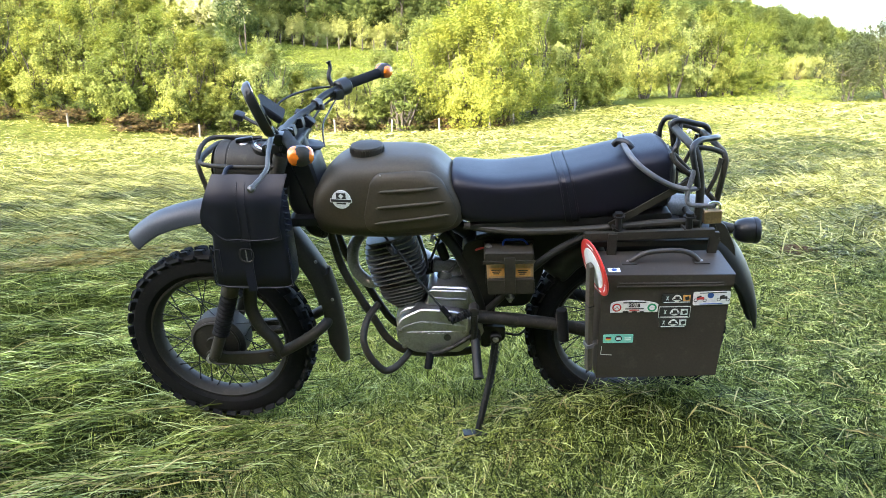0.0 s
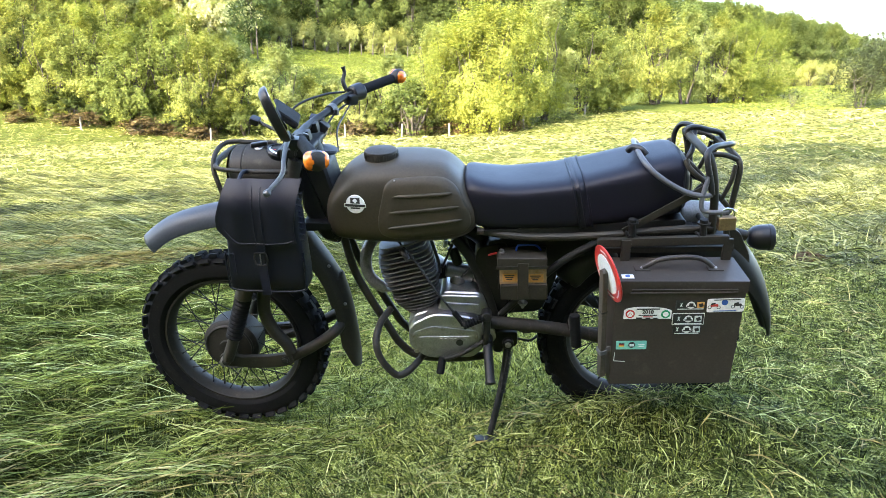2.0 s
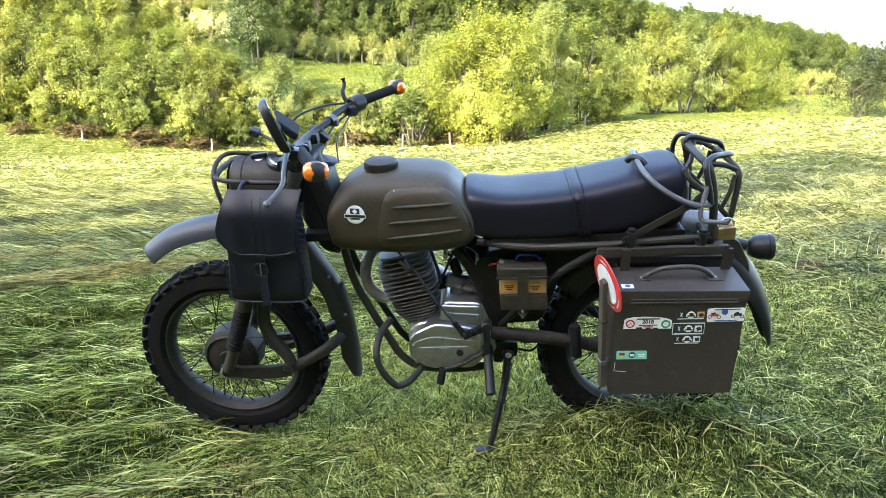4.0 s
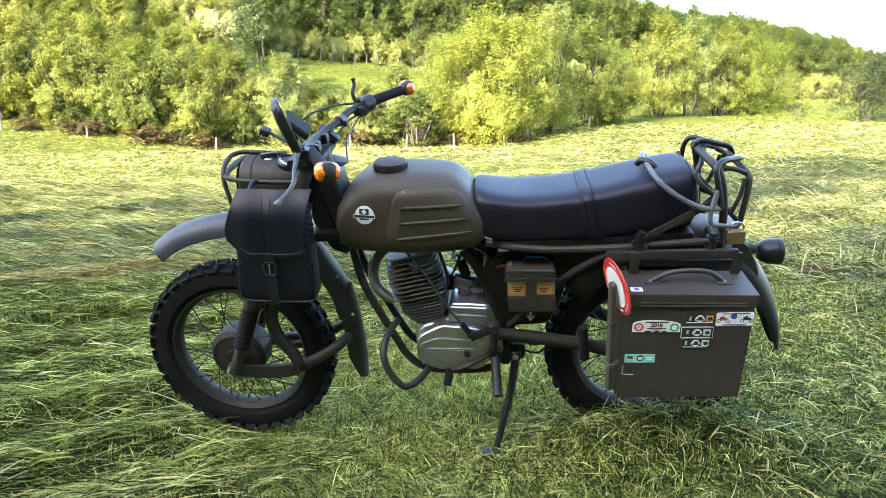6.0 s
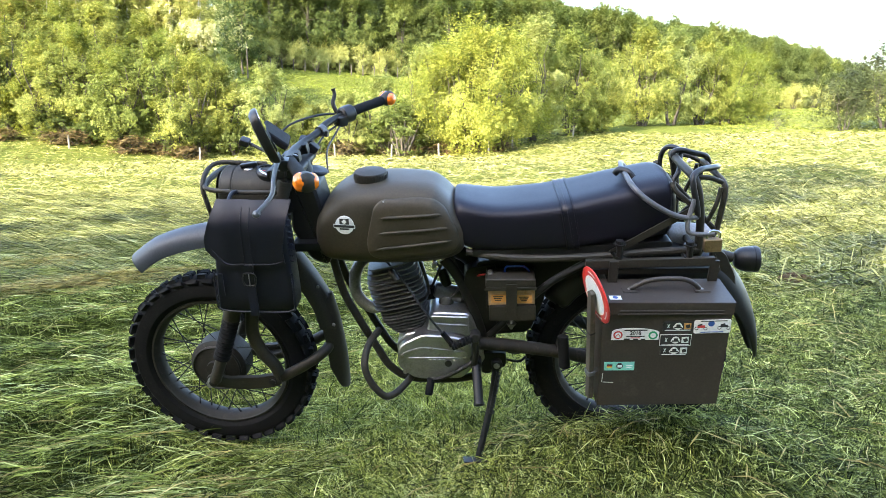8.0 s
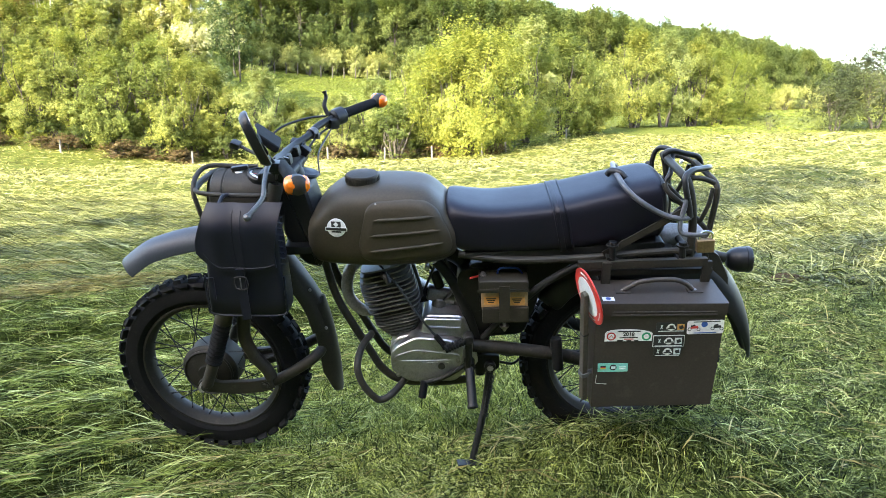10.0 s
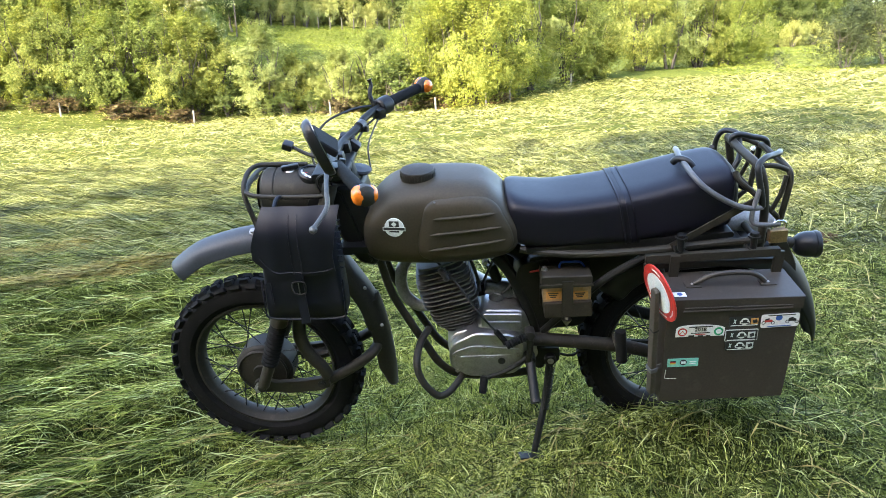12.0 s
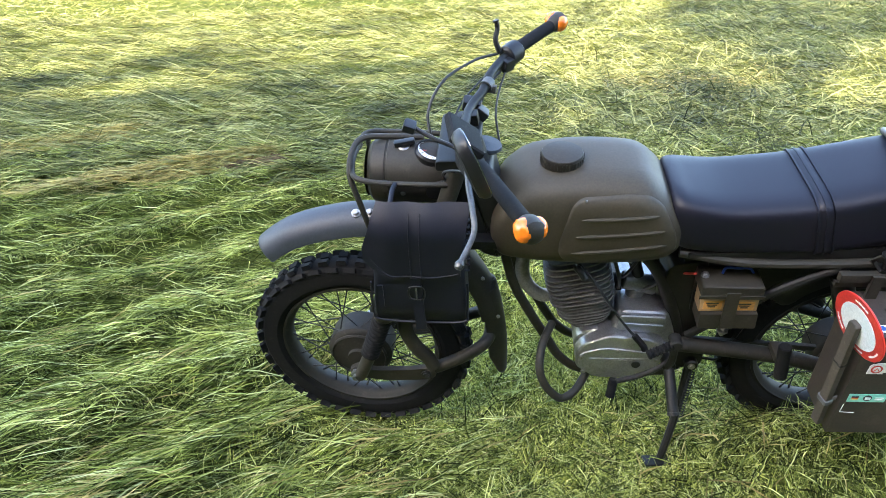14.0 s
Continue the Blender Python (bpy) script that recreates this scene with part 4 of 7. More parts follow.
def wheel(name, centre, turn, width, drum, label):
    """A spoked wheel with a knobbly tyre; its axle runs along y."""
    w = new(name)
    w.parent = bike
    w.matrix_basis = Matrix.Translation(centre) @ pose(0, 0, 0, 0, 0, turn)
    w["label"] = label
    ORG[w] = Vector((0, 0, 0))
    R, hw = R_TYRE, width / 2
    prof = [(0.232, -hw * 0.55), (0.238, -hw * 0.74), (0.252, -hw * 0.95), (0.272, -hw), (0.290, -hw * 0.93), (R - 0.017, -hw * 0.66), (R - 0.011, -hw * 0.3),
            (R - 0.010, 0), (R - 0.011, hw * 0.3), (R - 0.017, hw * 0.66), (0.290, hw * 0.93), (0.272, hw), (0.252, hw * 0.95), (0.238, hw * 0.74), (0.232, hw * 0.55)]
    tyre = lathe([(r, h) for r, h in prof] + [prof[0]], (0, 0, 0), (0, 1, 0), 72, caps=False)
    rows_, knobs = 38, []
    for k in range(rows_):
        for col, (yy, size, tilt, rr) in enumerate([(-hw * 0.84, (0.034, 0.022, 0.013), -42, R - 0.0185), (-hw * 0.3, (0.030, 0.021, 0.013), -8, R - 0.0065), (hw * 0.3, (0.030, 0.021, 0.013), 8, R - 0.0065), (hw * 0.84, (0.034, 0.022, 0.013), 42, R - 0.0185)]):
            a = 2 * math.pi * (k + (0.5 if col in (1, 2) else 0)) / rows_
            own = bmesh.new()
            bmesh.ops.create_cube(own, size=1, matrix=Matrix.Diagonal((*size, 1)))
            for v in own.verts:
                if v.co.z > 0:
                    v.co.x *= 0.84
                    v.co.y *= 0.84
            m = Matrix.Rotation(a, 4, "Y") @ Matrix.Translation((0, yy, rr)) @ pose(0, 0, 0, tilt, 0, 0)
            bmesh.ops.transform(own, matrix=m, verts=own.verts)
            if k == 0:
                me = bpy.data.meshes.new("tread_block")
                own.to_mesh(me)
                me.materials.append(RUBBER)
                knobs.append(me)
            own.free()
            knob = new("tread_block", knobs[col])
            knob.parent = w
            knob.matrix_basis = Matrix.Rotation(2 * math.pi * k / rows_, 4, "Y")
    part("tyre", tyre, RUBBER, w, "worn black knobbly tyre", 25)
    rim = lathe([(0.236, -0.034), (0.229, -0.034), (0.226, -0.027), (0.219, -0.021), (0.214, -0.008), (0.214, 0.008), (0.219, 0.021), (0.226, 0.027), (0.229, 0.034), (0.236, 0.034), (0.236, -0.034)], (0, 0, 0), (0, 1, 0), 72, caps=False)
    part("rim", rim, RIM, w, "dull dark olive steel rim")
    hub = lathe([(0.012, -0.075), (0.03, -0.075), (0.032, -0.066), (drum * 0.72, -0.063), (drum * 0.92, -0.056), (drum, -0.046), (drum, 0.02), (drum * 0.95, 0.03), (0.05, 0.034), (0.045, 0.06), (0.02, 0.064), (0.012, 0.07)], (0, 0, 0), (0, 1, 0), 40)
    part("hub", hub, RIM, w, "olive drum brake hub")
    ring = lathe([(drum * 0.80, -0.0625), (drum * 0.84, -0.066), (drum * 0.88, -0.062), (drum * 0.86, -0.055), (drum * 0.80, -0.0625)], (0, 0, 0), (0, 1, 0), 40, caps=False)
    part("brake_plate_ring", ring, RIM, w)
    shapes = []
    for sgn, side in itertools.product((1, -1), (1, -1)):
        b = bmesh.new()
        a0, a1 = 0, sgn * 0.62
        y0 = side * 0.038
        p0 = V(drum * 0.9 * math.sin(a1), y0 if side < 0 else 0.028, drum * 0.9 * math.cos(a1))
        p1 = V(0, side * 0.006, 0.215)
        rod(p0, p1, 0.0018, 6, b)
        rod(p1 - (p1 - p0).normalized() * 0.014, p1, 0.0032, 6, b)
        me = bpy.data.meshes.new("spoke")
        b.to_mesh(me)
        b.free()
        me.materials.append(SPOKE_STEEL)
        shapes.append(me)
    for k in range(36):
        s = new("spoke", shapes[k % 4])
        s.parent = w
        s.matrix_basis = Matrix.Rotation(2 * math.pi * (k + (0.35 if k % 4 > 1 else 0)) / 36, 4, "Y")
    return w


wheel("front_wheel", FW, -3.0, 0.084, 0.094, "front wheel with dark wire spokes and drum brake")
wheel("rear_wheel", RW, 0.0, 0.092, 0.085, "rear wheel half hidden behind the metal box")


def front_fork():
    for s, nm in ((-1, "left"), (1, "right")):
        y = 0.10 * s
        leg = tube([(-0.455, y * 0.85, 1.00), (-0.50, y * 0.95, 0.86), (-0.575, y, 0.66), (-0.600, y, 0.545), (-0.600, y, 0.485), (-0.575, y, 0.425), (-0.545, y, 0.385), (-0.532, y, 0.35)], lambda t: 0.0215 - 0.002 * t, 14)
        part("fork_leg", leg, OLIVE_MATT, bike, "curved olive fork leg")
        link = bmesh.new()
        plate(round_outline([(-0.772, 0.333), (-0.745, 0.350), (-0.70, 0.333), (-0.60, 0.340), (-0.535, 0.352), (-0.522, 0.315), (-0.56, 0.300), (-0.66, 0.290), (-0.74, 0.300), (-0.772, 0.312)], 0.012), y * 1.02 - 0.009, y * 1.02 + 0.009, 0.004, 2, link)
        part("link_arm", link, OLIVE_MATT, bike, "pressed steel arm of the leading-link fork")
        part("axle_nut", lathe([(0.010, 0), (0.0165, 0.001), (0.0165, 0.012), (0.011, 0.015), (0.0105, 0.024), (0.007, 0.026)], (-0.752, y * 1.02 + 0.009 * s, 0.322), (0, s, 0), 6), STEEL, bike)
        part("pivot_bolt", bolt((-0.551, y * 1.02 + 0.009 * s, 0.327), (0, s, 0), 0.010, 0.01), SPOKE_STEEL, bike)
        yy = 0.128 * s
        part("shock_absorber", rod((-0.735, yy, 0.335), (-0.700, yy, 0.425), 0.0185, 14), OLIVE_MATT, bike, "olive shock absorber")
        part("shock_cover", rod((-0.655, yy, 0.565), (-0.590, yy, 0.745), 0.027, 16), OLIVE_MATT, bike)
        a, b = V(-0.703, yy, 0.420), V(-0.652, yy, 0.570)
        prof = []
        L = (b - a).length
        for k in range(11):
            prof += [(0.0205, L * k / 11), (0.0265, L * (k + 0.35) / 11), (0.0265, L * (k + 0.65) / 11)]
        prof.append((0.0205, L))
        part("gaiter", lathe(prof, a, b - a, 18), RUBBER, bike, "ribbed rubber gaiter", 60)
        part("shock_eye", rod((-0.737, yy - 0.014, 0.333), (-0.737, yy + 0.014, 0.333), 0.014, 14), SPOKE_STEEL, bike)
    loop = tube([(-0.66, -0.092, 0.300), (-0.58, -0.088, 0.306), (-0.50, -0.084, 0.342), (-0.42, -0.078, 0.392), (-0.380, -0.055, 0.420), (-0.372, 0, 0.426), (-0.380, 0.055, 0.420), (-0.42, 0.078, 0.392), (-0.50, 0.084, 0.342), (-0.58, 0.088, 0.306), (-0.66, 0.092, 0.300)], 0.0175, 14)
    part("swing_loop", loop, OLIVE_MATT, bike, "olive tube loop behind the front wheel")
    for z, x in ((1.025, -0.452), (0.80, -0.40)):
        part("fork_yoke", plate(round_outline([(x - 0.05, z - 0.016), (x + 0.05, z - 0.010), (x + 0.05, z + 0.014), (x - 0.05, z + 0.012)], 0.01), -0.11, 0.11, 0.006), BLACK, bike)
    part("steering_head", rod((-0.435, 0, 1.03), (-0.345, 0, 0.755), 0.034, 18), BLACK, bike, "dark steering head tube")
    part("head_shroud", plate(round_outline([(-0.450, 0.985), (-0.375, 0.985), (-0.335, 0.82), (-0.345, 0.725), (-0.40, 0.74), (-0.455, 0.84)], 0.02), -0.075, 0.075, 0.02, 3), BLACK, bike, "dark steering head gusset")


def mudguard(name, path, half, depth, thick, material, label, edge=0.4, taper=0.0):
    """A rolled channel along a path, open underneath."""
    pts = spline([(x, 0, z) for x, z in path], 6)
    n = 14

    def sec(t):
        k = 1 - edge * max(0, (t - 0.85) / 0.15) ** 2 * 0.5 - edge * max(0, (0.06 - t) / 0.06) ** 2 * 0.4
        out = []
        for i in range(n + 1):
            a = math.pi * i / n
            out.append((-half * k * math.cos(a), depth * (math.sin(a) ** 0.8 - 1)))
        d_ = 1 - taper * max(0, (t - 0.68) / 0.32)
        out = [(p[0], p[1] * d_) for p in out]
        inn = [(p[0] * (1 - thick / half), p[1] - thick) for p in reversed(out)]
        return out + inn
    bm = bmesh.new()
    rings = []
    m = len(pts)
    for i, p in enumerate(pts):
        d = (pts[min(i + 1, m - 1)] - pts[max(i - 1, 0)]).normalized()
        up = V(0, 1, 0).cross(d) * -1
        rings.append([p + V(0, 1, 0) * a + up * b for a, b in sec(i / (m - 1))])
    return part(name, loft(rings, bm), material, bike, label)


front_fork()
mudguard("front_mudguard", [(-0.992, 0.722), (-0.955, 0.752), (-0.90, 0.786), (-0.82, 0.814), (-0.735, 0.832), (-0.66, 0.836), (-0.60, 0.834)], 0.056, 0.058, 0.003, OLIVE_SKY_TINT, "high front mudguard with the sky's grey-blue reflection in its colour", 0.5)
mudguard("mudguard_centre", [(-0.66, 0.831), (-0.60, 0.828), (-0.53, 0.804), (-0.46, 0.742), (-0.405, 0.660), (-0.365, 0.580), (-0.345, 0.50)], 0.058, 0.05, 0.003, OLIVE_MATT, "dark olive middle of the front mudguard", 0.0)
mudguard("mudguard_tail", [(-0.362, 0.60), (-0.340, 0.50), (-0.327, 0.40), (-0.322, 0.32), (-0.322, 0.245)], 0.050, 0.05, 0.003, OLIVE_MATT, "olive tail of the front mudguard", 1.7, 0.85)
mudguard("tail_clamp", [(-0.358, 0.545), (-0.350, 0.525), (-0.343, 0.503)], 0.0525, 0.053, 0.003, OLIVE_MATT, "", 0.0)
for p in ((-0.395, -0.047, 0.640), (-0.352, -0.052, 0.508)):
    part("rivet", lathe([(0.0055, 0), (0.005, 0.003), (0.002, 0.005)], p, (-0.3, -1, 0.2), 10), STEEL, bike)
for x, z in ((-0.715, 0.834), (-0.68, 0.836)):
    part("mudguard_bolt", bolt((x, -0.028, z - 0.006), (0, -0.5, 1), 0.008, 0.012), STEEL, bike)

# tank: x, underside, top, half width, roundness
TANK = [(-0.378, 0.79, 0.865, 0.075, 2.6), (-0.372, 0.77, 0.89, 0.10, 2.9), (-0.358, 0.757, 0.912, 0.117, 3.2), (-0.335, 0.748, 0.941, 0.127, 3.4), (-0.29, 0.743, 0.975, 0.133, 3.5), (-0.23, 0.74, 0.989, 0.137, 3.6), (-0.16, 0.74, 0.994, 0.139, 3.7),
        (-0.09, 0.744, 0.993, 0.14, 3.7), (-0.03, 0.75, 0.984, 0.139, 3.7), (0.01, 0.757, 0.957, 0.136, 3.5), (0.04, 0.768, 0.925, 0.131, 3.2), (0.06, 0.785, 0.893, 0.121, 2.9), (0.071, 0.81, 0.862, 0.096, 2.5)]


def superellipse(x, lo, hi, half, n, seg=44):
    mid, hh = (lo + hi) / 2, (hi - lo) / 2
    out = []
    for k in range(seg):
        a = 2 * math.pi * k / seg
        c, s = math.cos(a), math.sin(a)
        out.append(V(x, half * math.copysign(abs(c) ** (2 / n), c), mid + hh * math.copysign(abs(s) ** (2 / n), s)))
    return out


def smooth_rows(rows_, n=4):
    out = []
    for i in range(len(rows_) - 1):
        p0, p1, p2, p3 = rows_[max(i - 1, 0)], rows_[i], rows_[i + 1], rows_[min(i + 2, len(rows_) - 1)]
        for j in range(n):
            t = j / n
            out.append([0.5 * (2 * b + (c - a) * t + (2 * a - 5 * b + 4 * c - d) * t * t + (3 * b - a - 3 * c + d) * t ** 3) for a, b, c, d in zip(p0, p1, p2, p3)])
    out.append(list(rows_[-1]))
    return out


def tank_side(x, z, lift=0.0):
    lo, hi, half, n = table(TANK, x)
    mid, hh = (lo + hi) / 2, (hi - lo) / 2
    q = min(0.98, abs((z - mid) / hh))
    return -(half * (1 - q ** n) ** (1 / n)) - lift


def on_tank(outline, lift, inner=None, steps=5):
    """A raised shape that follows the tank's left side: rings shrink from the foot to the flat top."""
    cx, cz = sum(p[0] for p in outline) / len(outline), sum(p[1] for p in outline) / len(outline)
    bm = bmesh.new()
    rings = []
    for k, (scale_, up) in enumerate([(1.0, -0.003), (0.985, lift * 0.6), (0.955, lift), (0.75, lift), (0.45, lift), (0.15, lift)]):
        rings.append([bm.verts.new(V(cx + (x - cx) * scale_, tank_side(cx + (x - cx) * scale_, cz + (z - cz) * scale_, up), cz + (z - cz) * scale_)) for x, z in outline])
    for r0, r1 in zip(rings, rings[1:]):
        for k in range(len(r0)):
            bm.faces.new((r0[k], r0[(k + 1) % len(r0)], r1[(k + 1) % len(r0)], r1[k]))
    bm.faces.new(rings[-1])
    return bm


def fuel_tank():
    body = loft([superellipse(*r) for r in smooth_rows(TANK, 4)])
    tank = part("fuel_tank", body, OLIVE, bike, "matt olive fuel tank with ribbed knee panels", 60)
    panel = round_outline([(-0.175, 0.960), (-0.068, 0.968), (-0.02, 0.962), (0.010, 0.938), (0.046, 0.868), (0.055, 0.826), (0.036, 0.796), (-0.04, 0.783), (-0.175, 0.772), (-0.216, 0.79), (-0.219, 0.837), (-0.196, 0.94)], 0.02)
    part("knee_panel", on_tank(panel, 0.009), OLIVE, tank, "raised ribbed knee panel", 60)
    for x0, z0, x1, z1 in ((-0.172, 0.910, -0.002, 0.922), (-0.182, 0.862, 0.016, 0.882), (-0.188, 0.813, 0.026, 0.842)):
        n = 10
        pts = [V(x0 + (x1 - x0) * k / n, tank_side(x0 + (x1 - x0) * k / n, z0 + (z1 - z0) * k / n, 0.0088), z0 + (z1 - z0) * k / n) for k in range(n + 1)]
        part("panel_rib", tube(pts, lambda t: 0.0052 * min(1, 8 * t + 0.2, 8 * (1 - t) + 0.2), 10, 2), OLIVE, tank)
    cap = lathe([(0.053, -0.006), (0.054, 0.004), (0.050, 0.006), (0.048, 0.014)], (-0.216, -0.02, 0.977), (-0.02, -0.02, 1), 48)
    part("filler_neck", cap, OLIVE, tank)
    cap = lathe([(0.048, 0.010), (0.0490, 0.014), (0.0490, 0.034), (0.0465, 0.038), (0.030, 0.041), (0.002, 0.042)], (-0.216, -0.02, 0.974), (-0.02, -0.02, 1), 56)
    part("fuel_cap", cap, OLIVE_MATT, tank, "dark ribbed fuel cap")
    for k in range(40):
        a = 2 * math.pi * k / 40
        part("cap_rib", block((0.003, 0.0045, 0.016), V(-0.216 + 0.0492 * math.cos(a), -0.02 + 0.0492 * math.sin(a), 0.998), (0, 0, math.degrees(a)), 0), OLIVE_MATT, tank)
    c = V(-0.281, tank_side(-0.281, 0.884, 0.002), 0.884)
    nrm = V(-0.10, -1, 0.03)
    emb = lathe([(0.0275, -0.006), (0.0275, 0.001), (0.026, 0.0018), (0.001, 0.0018)], c, nrm, 40)
    part("badge", emb, WHITE, tank, "round white tank badge with dark mark")
    for w_, h_, dz, m_, o in ((0.028, 0.034, 0.003, INK, 0.0021), (0.064, 0.0115, -0.003, WHITE, 0.0026), (0.060, 0.008, -0.003, INK, 0.0030), (0.011, 0.011, 0.011, WHITE, 0.0030)):
        b = bmesh.new()
        rot_ = 45 if w_ == h_ else 0
        block((w_, 0.0012, h_), (0, 0, 0), (0, rot_, 0), 0.0004, 1, b)
        bmesh.ops.transform(b, matrix=Matrix.Translation(c + nrm.normalized() * o + V(0, 0, dz)) @ pose(0, 0, 0, 0, 0, -5.7), verts=b.verts)
        part("badge_mark", b, m_, tank)
    part("paint_chip", lathe([(0.003, 0), (0.002, 0.001)], V(-0.166, tank_side(-0.166, 0.957, 0.010), 0.957), (0, -1, 0.6), 8), STEEL, tank)
    part("chrome_stud", lathe([(0.004, 0), (0.003, 0.004)], (0.074, -0.118, 0.872), (0, -1, 0), 8), CHROME, tank)


fuel_tank()

# seat: x, underside, top, half width, roundness
SEAT = [(0.03, 0.86, 0.935, 0.085, 2.5), (0.036, 0.83, 0.946, 0.105, 3.19), (0.055, 0.805, 0.946, 0.118, 4.08), (0.094, 0.796, 0.938, 0.125, 4.94), (0.163, 0.795, 0.932, 0.129, 5.07), (0.258, 0.797, 0.940, 0.132, 5.07),
        (0.353, 0.803, 0.955, 0.133, 4.94), (0.44, 0.812, 0.977, 0.132, 4.81), (0.52, 0.824, 0.998, 0.13, 4.68), (0.59, 0.834, 1.015, 0.127, 4.55), (0.63, 0.84, 1.021, 0.122, 3.96), (0.655, 0.846, 1.008, 0.112, 3.3), (0.668, 0.86, 0.98, 0.09, 2.6)]


def saddle():
    seat = part("seat", loft([superellipse(*r, seg=56) for r in smooth_rows(SEAT, 4)]), LEATHER, bike, "long black smooth vinyl bench seat", 60)

    def band(x, off, half_w, grow, mat_, nm):
        secs = []
        for dx, g_ in ((-half_w, -0.002), (-half_w * 0.8, grow), (half_w * 0.8, grow), (half_w, -0.002)):
            lo, hi, half, n = table(SEAT, x + dx)
            ring = superellipse(x + dx, lo - g_, hi + g_, half + g_, n, 56)
            mid = (lo + hi) / 2
            secs.append([p + V((hi - p.z) * off, 0, 0) for p in ring])
        part(nm, loft(secs), mat_, seat, "" if nm != "grab_strap" else "black strap across the seat", 60)
    band(0.352, 0.22, 0.021, 0.0022, LEATHER, "grab_strap")
    for dx in (-0.017, 0.0, 0.017):
        band(0.352 + dx, 0.22, 0.003, 0.0042, LEATHER, "strap_seam")
    band(0.640, 0.05, 0.0035, 0.0025, LEATHER, "seat_seam")
    pan = plate(round_outline([(0.085, 0.800), (0.66, 0.842), (0.665, 0.825), (0.42, 0.795), (0.24, 0.780), (0.09, 0.785)], 0.008), -0.122, 0.122, 0.004)
    part("seat_pan", pan, BLACK, bike)


saddle()


def frame_tubes():
    for s in (-1, 1):
        y = 0.055 * s
        part("down_tube", tube([(-0.345, y * 0.5, 0.735), (-0.315, y * 0.8, 0.625), (-0.270, y, 0.535), (-0.215, y, 0.43), (-0.175, y * 1.1, 0.365), (-0.11, y * 1.2, 0.325), (0.02, y * 1.3, 0.325), (0.12, y * 1.4, 0.345)], 0.0128, 12), OLIVE_MATT, bike)
        part("seat_tube", tube([(0.00, y * 0.9, 0.745), (0.05, y, 0.68), (0.105, y * 1.2, 0.55), (0.135, y * 1.3, 0.43), (0.14, y * 1.3, 0.36)], 0.017, 12), BLACK, bike)
        part("sub_frame_tube", tube([(0.07, 0.105 * s, 0.792), (0.22, 0.125 * s, 0.783), (0.42, 0.135 * s, 0.795), (0.60, 0.138 * s, 0.815), (0.735, 0.135 * s, 0.822)], 0.0115, 10), OLIVE_MATT, bike)
        part("sub_frame_stay", tube([(0.145, 0.09 * s, 0.50), (0.26, 0.12 * s, 0.645), (0.335, 0.130 * s, 0.72), (0.43, 0.135 * s, 0.782)], 0.0115, 10), BLACK, bike)
        part("rear_shock", rod((0.44, 0.135 * s, 0.76), (0.57, 0.135 * s, 0.42), 0.026, 14), BLACK, bike)
        arm = tube([(0.115, 0.105 * s, 0.482), (0.24, 0.112 * s, 0.476), (0.40, 0.115 * s, 0.455), (0.53, 0.118 * s, 0.418), (0.60, 0.118 * s, 0.395)], 0.021, 12)
        part("swing_arm", arm, RIM, bike, "olive tubular rear swing arm")
        part("rear_footrest", rod((0.362, 0.165 * s, 0.548), (0.373, 0.175 * s, 0.445), 0.0165, 14), RUBBER, bike, "folded rubber rear footrest")
        part("footrest_lug", block((0.03, 0.06, 0.02), (0.368, 0.13 * s, 0.49), (0, 0, 0), 0.005), OLIVE_MATT, bike)
    part("back_bone", tube([(-0.36, 0, 0.86), (-0.15, 0, 0.80), (0.04, 0, 0.75), (0.10, 0, 0.70)], 0.024, 12), BLACK, bike)
    part("side_plate", plate(round_outline([(0.07, 0.72), (0.16, 0.74), (0.17, 0.56), (0.165, 0.43), (0.10, 0.42), (0.095, 0.55), (0.06, 0.66)], 0.02), -0.07, 0.07, 0.006), BLACK, bike, "black frame gusset plate")
    part("rear_inner_guard", plate(round_outline([(0.27, 0.74), (0.42, 0.78), (0.72, 0.79), (0.72, 0.74), (0.50, 0.735), (0.34, 0.67), (0.29, 0.60), (0.25, 0.62)], 0.02), -0.065, 0.065, 0.01), BLACK, bike, "black inner rear mudguard")
    part("inner_panel", plate(round_outline([(0.10, 0.74), (0.31, 0.755), (0.315, 0.62), (0.27, 0.50), (0.12, 0.485)], 0.02), -0.062, -0.045, 0.004), BLACK, bike, "black panel behind the battery")
    part("air_box", block((0.15, 0.11, 0.13), (0.215, 0.0, 0.69), (0, -4, 0), 0.012), BLACK_PLASTIC, bike)
    bar = tube([(-0.205, -0.055, 0.495), (-0.232, -0.115, 0.475), (-0.240, -0.165, 0.435), (-0.225, -0.178, 0.385), (-0.192, -0.178, 0.337), (-0.168, -0.172, 0.322), (-0.135, -0.150, 0.332), (-0.095, -0.085, 0.350)], 0.0112, 12)
    part("crash_bar", bar, OLIVE_MATT, bike, "bent olive crash bar beside the engine")


frame_tubes()


